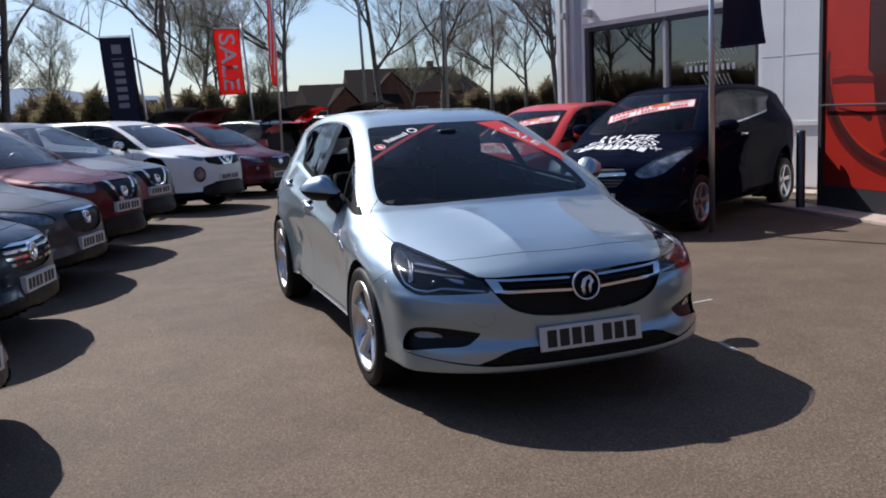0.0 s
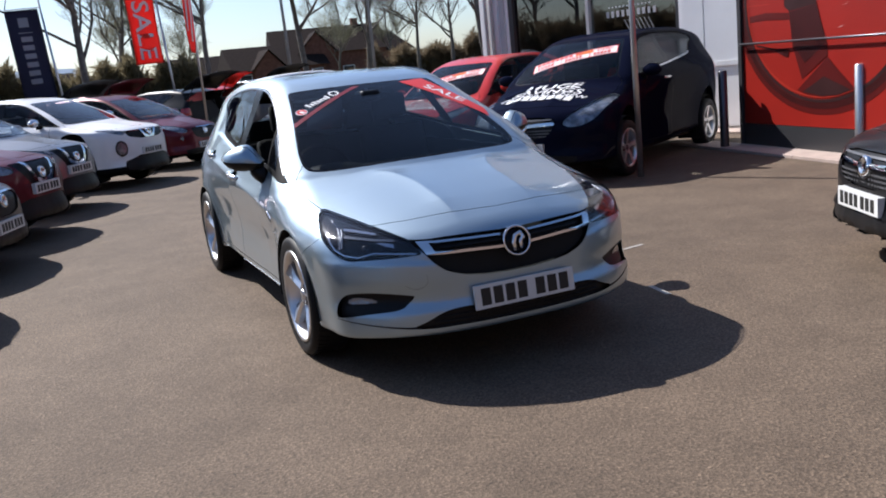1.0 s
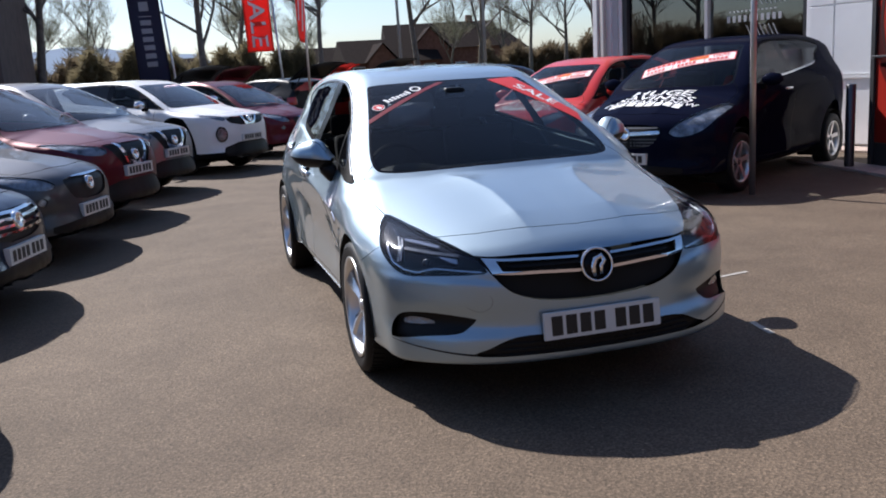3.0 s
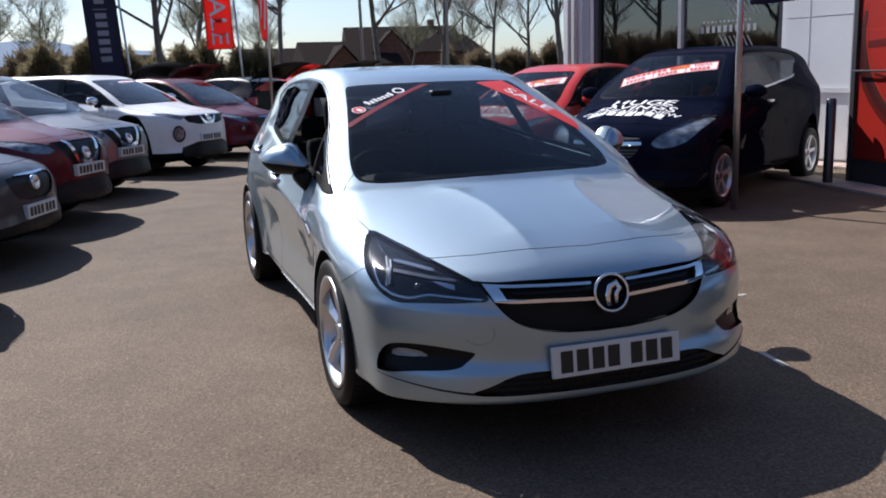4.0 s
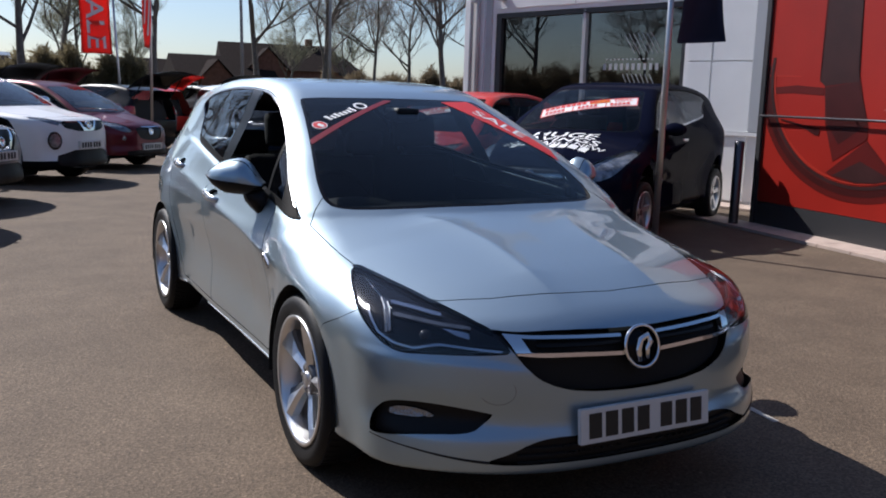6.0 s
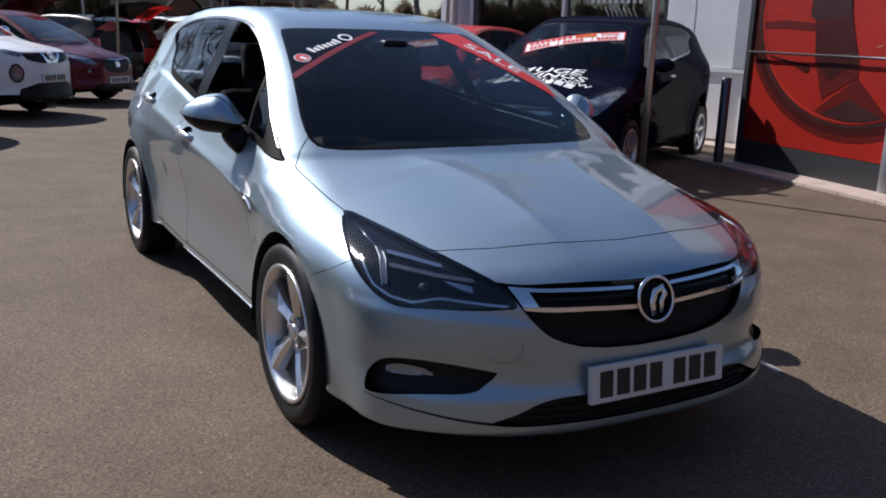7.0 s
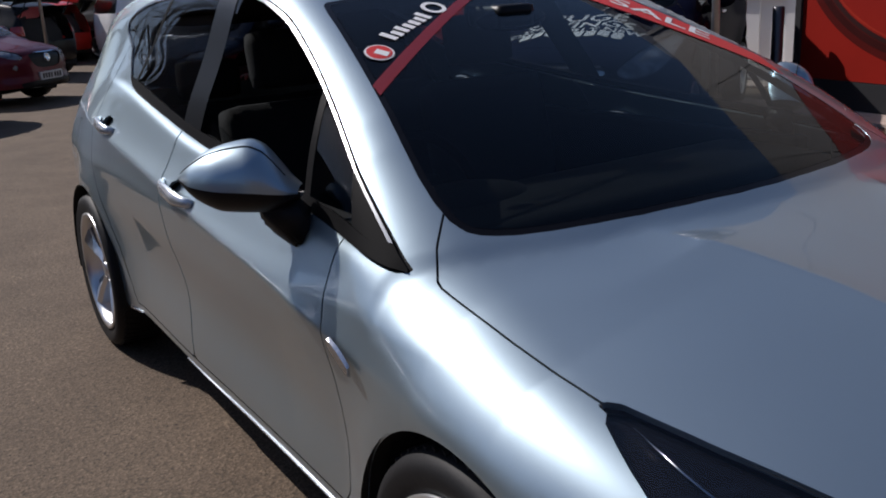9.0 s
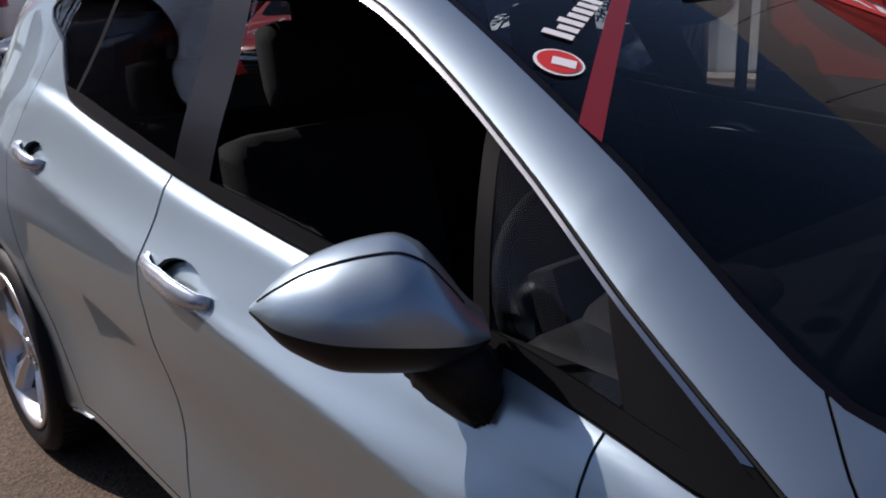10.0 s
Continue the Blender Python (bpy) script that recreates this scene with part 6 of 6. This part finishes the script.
poster_shape("printed_shade", [(0.02, 1.60), (0.50, 1.63), (0.92, 1.60), (0.93, 1.52), (0.45, 1.545), (0.02, 1.53)], M_POSTER_MID, 0.003)
poster_shape("printed_shade", [(0.02, 1.745), (0.56, 1.73), (0.56, 1.718), (0.02, 1.73)], M_POSTER_LIGHT, 0.003)
poster_shape("printed_stroke", [(0.30, 1.262), (0.68, 1.20), (0.86, 1.135), (0.92, 1.18), (0.90, 1.10), (0.84, 1.105), (0.66, 1.175), (0.30, 1.245)], M_POSTER_DEEP, 0.007)
for x, z in ((1.86, 1.62), (1.78, 1.39), (2.02, 1.83)):
    poster_shape("printed_glint", [(x - 0.05, z - 0.012), (x + 0.06, z + 0.014), (x + 0.03, z - 0.004)], M_POSTER_PALE, 0.004)
bm = bmesh.new()
tube(bm, [PAN_M @ Vector((0.0, -0.06, 1.285)), PAN_M @ Vector((4.2, -0.06, 1.267))], 0.013, 10)
rail = part("guard_rail", bm, M_DARKSTEEL, wing, smooth=True)
for x in (0.05, 1.4, 2.8, 4.1):
    bm = bmesh.new()
    tube(bm, [PAN_M @ Vector((x, -0.06, 1.28)), PAN_M @ Vector((x, 0.02, 1.28))], 0.012, 8)
    part("rail_bracket", bm, M_DARKSTEEL, rail)

# ---- paving along the showroom ----
kerb = empty("pavement", None, "narrow pinkish paved strip along the showroom", "pavement", kind="structure")
for k in range(12):
    part("slab", pan(-1.2 + k * 0.45, -1.2 + k * 0.45 + 0.442, -0.42, -0.004, 0.0, 0.035, 0.005), M_KERB, kerb)
for k in range(12):
    part("slab", fac(-2.0 + k * 0.60, -2.0 + k * 0.60 + 0.592, -0.55, -0.08, 0.0, 0.035, 0.005), M_KERB, kerb)


def bollard(x, y, h, r, material, label):
    bm = bmesh.new()
    lathe(bm, [(0.0005, h), (r * 0.8, h), (r, h - 0.012), (r, 0.01), (r * 1.0, 0.0)], 24, "Z")
    ob = part("bollard", bm, material, None, label, smooth=True)
    ob.location = (x, y, 0.0)
    return tagged(ob, category="bollard", group="bollards by the showroom")


bollard(5.96, 4.56, 0.99, 0.055, M_DARKSTEEL, "dark steel bollard on the paving edge")
bollard(5.95, 2.45, 0.99, 0.055, M_STEEL, "bright steel bollard before the poster wall")

# ---- poles and flags ----
M_NAVYFLAG = mat("navy_flag_cloth", (0.018, 0.02, 0.05), 0.8, bump=0.2, bscale=300)
M_REDFLAG = mat("red_flag_cloth", (0.72, 0.05, 0.03), 0.8, bump=0.2, bscale=300)
M_FLAGMARK = mat("pale_flag_print", (0.55, 0.55, 0.56), 0.8)
M_FLAGGREY = mat("grey_flag_print", (0.24, 0.24, 0.27), 0.8)
M_GREYPOLE = mat("grey_painted_pole", (0.33, 0.34, 0.35), 0.5, 0.4)


def flag(x, y, turn, pole_h, z_top, width, drop, cloth, label, lean=0.0, sway=0.12, marks=None, words=None, wf=1, pole=True):
    """A banner flag hanging from a short arm at the head of its pole."""
    root = empty("banner_flag", pose(x, y, 0, 0, lean, turn), label, "flag")
    bm = bmesh.new()
    tube(bm, [(0, 0, 0), (0, 0, pole_h * 0.5), (0, 0, pole_h)], [0.032, 0.029, 0.022], 10)
    part("pole", bm, M_STEEL, root, smooth=True)
    bm = bmesh.new()
    tube(bm, [(0, 0, z_top + 0.02), (-width, 0, z_top + 0.05)], 0.012, 6)
    part("arm", bm, M_STEEL, root)

    def warp_cloth(a, b, off=0.0):
        # a across from the pole, b down from the arm
        return (-0.06 - a * width * 0.95 - sway * 0.4 * (b / drop), off + sway * math.sin(2.2 * b + 3.0 * a) * (0.25 + b / drop), z_top - b + 0.03 * a)

    nx, nz = 10, 30
    bm = bmesh.new()
    g = [[bm.verts.new(warp_cloth(i / nx, drop * j / nz)) for i in range(nx + 1)] for j in range(nz + 1)]
    for j in range(nz):
        for i in range(nx):
            bm.faces.new((g[j][i], g[j][i + 1], g[j + 1][i + 1], g[j + 1][i]))
    bmesh.ops.solidify(bm, geom=bm.faces[:], thickness=0.004)
    cl = part("cloth", bm, cloth, root, smooth=True)
    for a0, a1, b0, b1 in marks or ():
        for off in (-0.008, 0.012):
            bm = bmesh.new()
            q = [[bm.verts.new(warp_cloth(a0 + (a1 - a0) * i / 3, b0 + (b1 - b0) * j / 4, off)) for i in range(4)] for j in range(5)]
            for j in range(4):
                for i in range(3):
                    bm.faces.new((q[j][i], q[j][i + 1], q[j + 1][i + 1], q[j + 1][i]))
            part("flag_mark", bm, M_FLAGGREY if cloth is M_NAVYFLAG else M_FLAGMARK, cl)
    if words:
        v, f = text_shape(words, 1.0)
        xs, ys = [p[0] for p in v], [p[1] for p in v]
        w, h = max(xs) - min(xs), max(ys) - min(ys)
        # letters run down the cloth
        for off in (-0.008, 0.012):
            vv = [warp_cloth(0.5 + 0.62 * wf * (p[1] - (min(ys) + max(ys)) / 2) / h, drop * 0.5 + drop * 0.86 * (p[0] - (min(xs) + max(xs)) / 2) / w, off) for p in v]
            mesh_object("flag_lettering", vv, f, M_FLAGMARK, cl)
    return root


flag(*at_bearing(1.5, 24.0), 0, 3.9, 3.70, 0.78, 2.2, M_NAVYFLAG, "navy banner flag with pale marks on a thin pole", lean=-4, marks=[(0.36, 0.66, 0.18, 0.40), (0.3, 0.72, 0.52, 0.54)] + [(0.34, 0.68, 0.62 + 0.20 * k, 0.74 + 0.20 * k) for k in range(6)])
flag(*at_bearing(7.7, 24.0), 0, 3.95, 3.82, 0.70, 1.65, M_REDFLAG, "red banner flag lettered SALE on a thin pole", lean=-3, words="SALE", wf=-1)
flag(*at_bearing(9.15, 22.0), 70, 5.4, 5.24, 0.7, 3.0, M_REDFLAG, "red and white banner flag seen edge-on", lean=1.5, sway=0.03, marks=[(0.2, 0.36, 0.15, 2.75), (0.62, 0.78, 0.15, 2.55)])
flag(3.95, 3.60, 165, 3.6, 3.5, 0.50, 1.55, M_NAVYFLAG, "navy banner flag on a bright pole beside the people carrier", marks=[(0.2, 0.8, 0.25, 0.45), (0.2, 0.8, 0.55, 0.75)])
for deg, dist, h, r in ((14.6, 42.0, 12.0, 0.08), (19.75, 46.0, 12.0, 0.08)):
    root = empty("lamp_post", pose(*at_bearing(deg, dist), 0, 0, -1.0 if deg < 16 else 0), "slim grey street lamp column", "lamp post", "street lamps")
    bm = bmesh.new()
    tube(bm, [(0, 0, 0), (0, 0, h * 0.5), (0, 0, h)], [r, r * 0.8, r * 0.55], 10)
    part("column", bm, M_GREYPOLE, root, smooth=True)
    part("lantern", boxm(-0.1, 0.7, -0.12, 0.12, h - 0.06, h + 0.05, bevel=0.03), M_GREYPOLE, root)

# ---- trees, hedge, houses, hill ----
M_BARK = mat("dark_bark", (0.14, 0.118, 0.10), 0.9, vary=0.3, scale=6, bump=0.6, bscale=30)
M_TWIG = mat("twig_bark", (0.28, 0.235, 0.20), 0.9, vary=0.2, scale=6)
M_BIRCH = mat("pale_twigs", (0.27, 0.25, 0.17), 0.9, vary=0.2, scale=5)
M_HEDGE = leafy("spring_hedge", (0.19, 0.16, 0.095))
M_HEDGE2 = leafy("brown_scrub", (0.18, 0.14, 0.09))
M_BRICK = mat("red_brick_wall", (0.17, 0.075, 0.055), 0.9, spec=0.1, vary=0.25, scale=4)
M_ROOFTILE = mat("brown_roof_tile", (0.025, 0.018, 0.016), 0.95, spec=0.05, vary=0.2, scale=6)
M_DARKGLASS = mat("far_window", (0.04, 0.045, 0.05), 0.1)
# distance haze is painted in: pale blue base plus a glow of its own
M_HILL = mat("hill_painted_haze", (0.45, 0.50, 0.57), 1.0, vary=0.1, scale=0.02, emit=0.4)
M_GRASS = mat("rough_grass", (0.07, 0.085, 0.03), 0.95, vary=0.3, scale=1.5, bump=0.5, bscale=20)


def bare_tree(seed, height, spread=1.0, twig=M_TWIG, density=1.0, pollard=False):
    """A leafless tree: tapered trunk, limbs and many fine twigs."""
    rnd = random.Random(seed)
    limbs, twigs = bmesh.new(), bmesh.new()

    def grow(p, d, length, r, level):
        n = 4 if level < 2 else 3
        pts, rads = [p], [r]
        q, dd = p.copy(), d.copy()
        for i in range(n):
            dd = (dd + Vector((rnd.uniform(-1, 1), rnd.uniform(-1, 1), rnd.uniform(-0.3, 0.6))) * (0.08 if level == 0 else 0.38)).normalized()
            q = q + dd * length / n
            pts.append(q.copy()), rads.append(r * (1 - 0.55 * (i + 1) / n))
        tube(limbs if level < 3 else twigs, pts, rads, (9, 6, 5, 3, 3)[level], caps=False)
        if level >= 4:
            return
        kids = (rnd.randint(5, 7), rnd.randint(5, 7), rnd.randint(5, 7), int(rnd.randint(5, 8) * density))[level]
        for k in range(kids):
            t = rnd.uniform(0.3 if level else 0.38, 1.0)
            i = min(int(t * n), n - 1)
            base = pts[i].lerp(pts[i + 1], t * n - i)
            side = Vector((rnd.uniform(-1, 1), rnd.uniform(-1, 1), rnd.uniform(-0.1, 0.5))).normalized()
            nd = (dd * (0.60 if level else 0.48) + side * (1.05 * spread) + Vector((0, 0, 0.18))).normalized()
            grow(base, nd, length * rnd.uniform(0.42, 0.66), max(rads[i] * rnd.uniform(0.40, 0.6), 0.008), level + 1)
        if level < 3:
            grow(pts[-1], dd, length * 0.6, rads[-1], level + 1)

    grow(Vector((0, 0, 0)), Vector((rnd.uniform(-0.06, 0.06), rnd.uniform(-0.06, 0.06), 1)), height * 0.46, height * 0.0112, 0)
    return limbs, twigs


def tree_thing(seed, height, label, spread=1.0, twig=M_TWIG, density=1.0):
    limbs, twigs = bare_tree(seed, height, spread, twig, density)
    root = empty("tree", None, label, "tree", "bare trees beyond the forecourt")
    part("trunk", limbs, M_BARK, root, smooth=True)
    part("crown", twigs, twig, root, smooth=True)
    return root


trees = [tree_thing(11, 17, "leafless tree with a dark trunk and fine twigs"), tree_thing(23, 16, "leafless tree with forked dark limbs", 0.8), tree_thing(37, 15, "leafless spreading tree with heavy limbs", 1.25)]
birch = tree_thing(5, 15, "pale fine-twigged tree in early spring", 0.75, M_BIRCH, 2.0)
spots = [(0, -6.6, 42, 20, 1.1), (1, 2.6, 42, 100, 1.05), (2, 9.6, 46, 60, 0.95), (0, 15.6, 50, 200, 1.0), (1, 19.3, 52, 300, 1.0), (2, 22.5, 55, 20, 0.8), (0, 24.7, 58, 80, 0.75), (1, 26.9, 45, 140, 0.95),
         (2, -12, 40, 10, 1.0), (1, 30, 60, 40, 1.0)]
used = set()
for i, deg, dist, turn, k in spots:
    m = Matrix.Translation((*at_bearing(deg, dist), 0)) @ pose(0, 0, 0, 0, 0, turn)
    if i not in used:
        used.add(i)
        trees[i].matrix_basis = m @ Matrix.Scale(k, 4)
    else:
        c = copy_thing(trees[i], m)
        c.scale = (k, k, k)
birch.matrix_basis = Matrix.Translation((*at_bearing(4.4, 56), 0))
for deg, dist, k in ((5.6, 62, 0.8), (21.2, 70, 0.7), (-3.6, 66, 0.7), (8.2, 74, 0.72), (17.4, 74, 0.72), (-7.4, 66, 0.8)):
    c = copy_thing(birch, Matrix.Translation((*at_bearing(deg, dist), 0)) @ pose(0, 0, 0, 0, 0, deg * 40))
    c.scale = (k, k, k)
# the same line of trees carries on round the side of the yard
for k in range(11):
    c = copy_thing(trees[k % 3], pose(-38 - 4 * (k % 3), -14 + 5.2 * k, 0, 0, 0, 77 * k))


def scrub(name, label, deg0, deg1, dist, h, material, seed, n=2600):
    """A band of bushes: many small tilted leaf clumps on an uneven mass."""
    rnd = random.Random(seed)
    v, f = [], []
    for _ in range(n):
        deg = rnd.uniform(deg0, deg1)
        d = dist + rnd.uniform(-1.5, 1.5)
        x, y = at_bearing(deg, d)
        top = h * (0.62 + 0.38 * noise.noise((deg * 0.9, seed, 0)) + 0.2 * noise.noise((deg * 3.1, seed, 5)))
        z = top * rnd.random() ** 0.6
        r = rnd.uniform(0.2, 0.7)
        a = Vector((rnd.uniform(-1, 1), rnd.uniform(-1, 1), rnd.uniform(-1, 1))).normalized()
        b = (a.orthogonal().normalized() * 0.8 + Vector((0, 0, 0.7))).normalized()
        c = a.cross(b)
        o = Vector((x, y, z))
        i = len(v)
        v += [tuple(o + b * r), tuple(o + c * r * 0.05), tuple(o - b * r), tuple(o - c * r * 0.05 + a * r * 0.15)]
        f += [(i, i + 1, i + 2), (i, i + 2, i + 3)]
    return mesh_object(name, v, f, material, None, label, smooth=False, cat="hedge", kind="stuff")


# unseen blocks added behind and beside the yard to darken reflections, and side scrub
M_UNSEEN_BLOCK = mat("unseen_block_brick", (0.10, 0.07, 0.06), 0.85, vary=0.25, scale=2)


def add_unseen_block(x0, x1, y0, y1, h, label):
    root = empty("unseen_block", None, label, "building", "buildings round the yard")
    part("wall", boxm(x0, x1, y0, y1, 0, h), M_UNSEEN_BLOCK, root)
    part("roof", boxm(x0 - 0.4, x1 + 0.4, y0 - 0.4, y1 + 0.4, h, h + 0.4), M_ROOFTILE, root)
    return root


add_unseen_block(-26, 34, -32, -22, 9.0, "added brick block behind the yard, unseen, darkens reflections")
add_unseen_block(-20, -7.0, 30, 38, 9.5, "added dark block beyond the used cars, unseen, darkens window reflections")
add_unseen_block(-52, -44, -34, 8, 5.0, "added plain brick block beside the yard, unseen")
add_unseen_block(36, 46, -34, -4, 6.5, "added plain brick block past the showroom, unseen")
scrub("hedge", "olive green hedge and scrub in early spring leaf", -5.0, 9.0, 52, 4.3, M_HEDGE, 3, 34000)
scrub("hedge", "brown and green scrub below the trees", 19.5, 31.0, 60, 3.9, M_HEDGE2, 9, 23000)
scrub("hedge", "low brown scrub beside the houses", 8.5, 20.0, 62, 2.0, M_HEDGE2, 15, 14000)
scrub("hedge", "dark scrub at the yard's far edge", -16.0, -2.5, 58, 4.4, M_HEDGE2, 21, 24000)
scrub("hedge", "brown scrub along the side of the yard", -82.0, -34.0, 47, 5.0, M_HEDGE2, 27, 26000)
bm = bmesh.new()
bmesh.ops.create_grid(bm, x_segments=30, y_segments=6, size=1)
for v in bm.verts:
    v.co = Vector((40 + v.co.x * 160, 68 + v.co.y * 26, 0.03 + 0.4 * max(0.0, v.co.y + 0.6)))
verge = part("verge", bm, M_GRASS, None, "rough grass verge beyond the yard")
tagged(verge, category="grass", kind="structure")


def house(deg, dist, turn, w, d, eaves, ridge, label, gable=True):
    root = empty("house", pose(*at_bearing(deg, dist), 0, 0, 0, turn), label, "house", "houses beyond the trees")
    part("wall", boxm(-w / 2, w / 2, -d / 2, d / 2, 0, eaves), M_BRICK, root)
    bm = bmesh.new()
    o = 0.35
    a = [bm.verts.new(p) for p in ((-w / 2 - o, -d / 2 - o, eaves - 0.1), (w / 2 + o, -d / 2 - o, eaves - 0.1), (w / 2 + o, d / 2 + o, eaves - 0.1), (-w / 2 - o, d / 2 + o, eaves - 0.1), (-w / 2 - o, 0, ridge), (w / 2 + o, 0, ridge))]
    for q in ((0, 1, 5, 4), (2, 3, 4, 5), (0, 4, 3), (1, 2, 5), (0, 3, 2, 1)):
        bm.faces.new([a[i] for i in q])
    roof = part("roof", bm, M_ROOFTILE, root)
    if w > 9:
        part("chimney", boxm(w * 0.3 - 0.3, w * 0.3 + 0.3, -0.3, 0.3, ridge - 0.6, ridge + 0.55), M_BRICK, roof)
    if gable:
        bm = bmesh.new()
        gw, gz = w * 0.32, eaves + (ridge - eaves) * 0.72
        a = [bm.verts.new(p) for p in ((-gw / 2 - w * 0.15, -d / 2 - 0.9, 0), (gw / 2 - w * 0.15, -d / 2 - 0.9, 0), (gw / 2 - w * 0.15, -d / 2 - 0.9, eaves), (-w * 0.15, -d / 2 - 0.9, gz), (-gw / 2 - w * 0.15, -d / 2 - 0.9, eaves))]
        f = bm.faces.new(a)
        r = bmesh.ops.extrude_face_region(bm, geom=[f])
        bmesh.ops.translate(bm, verts=[q for q in r["geom"] if isinstance(q, bmesh.types.BMVert)], vec=(0, d * 0.5, 0))
        bmesh.ops.recalc_face_normals(bm, faces=bm.faces)
        part("gable", bm, M_BRICK, root)
        bm = bmesh.new()
        for s in (-1, 1):
            e = [bm.verts.new(p) for p in ((-w * 0.15, -d / 2 - 1.1, gz + 0.12), (s * (gw / 2 + 0.3) - w * 0.15, -d / 2 - 1.1, eaves - 0.1), (s * (gw / 2 + 0.3) - w * 0.15, 0, eaves - 0.1), (-w * 0.15, 0, gz + 0.12))]
            bm.faces.new(e)
        part("gable_roof", bm, M_ROOFTILE, root)
    for k in range(4):
        for z in ((1.0, 3.4) if eaves > 4.5 else (1.0,)):
            x = -w * 0.40 + w * 0.8 * k / 3
            wn_ = part("window", boxm(x - 0.55, x + 0.55, -d / 2 - 0.03, -d / 2 + 0.02, z, z + 1.2), M_CLAD, root)
            part("pane", boxm(x - 0.48, x + 0.48, -d / 2 - 0.045, -d / 2 - 0.03, z + 0.07, z + 1.13), M_DARKGLASS, wn_)
    return root


house(9.9, 92, 4, 8, 7, 2.5, 4.4, "low dark-roofed brick bungalow", False)
house(13.4, 84, 0, 8, 7, 2.6, 4.6, "small brick house with a gable")
house(16.8, 88, -8, 10, 8, 3.6, 6.0, "red brick house with a brown tiled roof")
house(19.0, 92, 20, 7, 7, 3.4, 5.4, "brick house with a hipped brown roof", False)
house(-1.0, 95, 0, 9, 7, 2.4, 4.2, "brown-roofed house past the flag", False)
bm = bmesh.new()
n = 60
ring = []
for k in range(n + 1):
    deg = -40 + 90 * k / n
    x, y = at_bearing(deg, 1500)
    h = 1.4 + 1500 * (0.030 + 0.016 * math.exp(-(((deg + 5.5) / 5) ** 2)) - 0.016 * (deg > 2) + 0.004 * noise.noise((deg * 0.35, 0, 0)))
    ring.append((bm.verts.new((x, y, -5)), bm.verts.new((x, y, max(h, 12))), bm.verts.new((x * 1.3, y * 1.3, max(h, 12)))))
for a, b in zip(ring, ring[1:]):
    bm.faces.new((a[0], b[0], b[1], a[1]))
    bm.faces.new((a[1], b[1], b[2], a[2]))
hill = part("backdrop", bm, M_HILL, None, "far wooded hills, their blue haze painted in with a faint glow", smooth=True)
tagged(hill, category="hill", kind="structure")

# ---- marks on the tarmac ----


def ground_strip(name, pts, w, material, label, cat):
    bm = bmesh.new()
    vs = []
    for i, (x, y) in enumerate(pts):
        a, b = pts[max(i - 1, 0)], pts[min(i + 1, len(pts) - 1)]
        n = Vector((b[1] - a[1], a[0] - b[0])).normalized() * w / 2
        vs.append((bm.verts.new((x + n.x, y + n.y, 0.004)), bm.verts.new((x - n.x, y - n.y, 0.004))))
    for p, q in zip(vs, vs[1:]):
        bm.faces.new((p[0], q[0], q[1], p[1]))
    ob = part(name, bm, material, None, label)
    return tagged(ob, category=cat, kind="structure")


ground_strip("paint_mark", [(1.235, -0.20), (1.20, -0.42)], 0.035, M_WHITEPAINT, "short worn white paint mark", "paint mark")
ground_strip("paint_mark", [(1.66, 0.74), (1.90, 0.78)], 0.03, M_WHITEPAINT, "short worn white paint mark by the car", "paint mark")
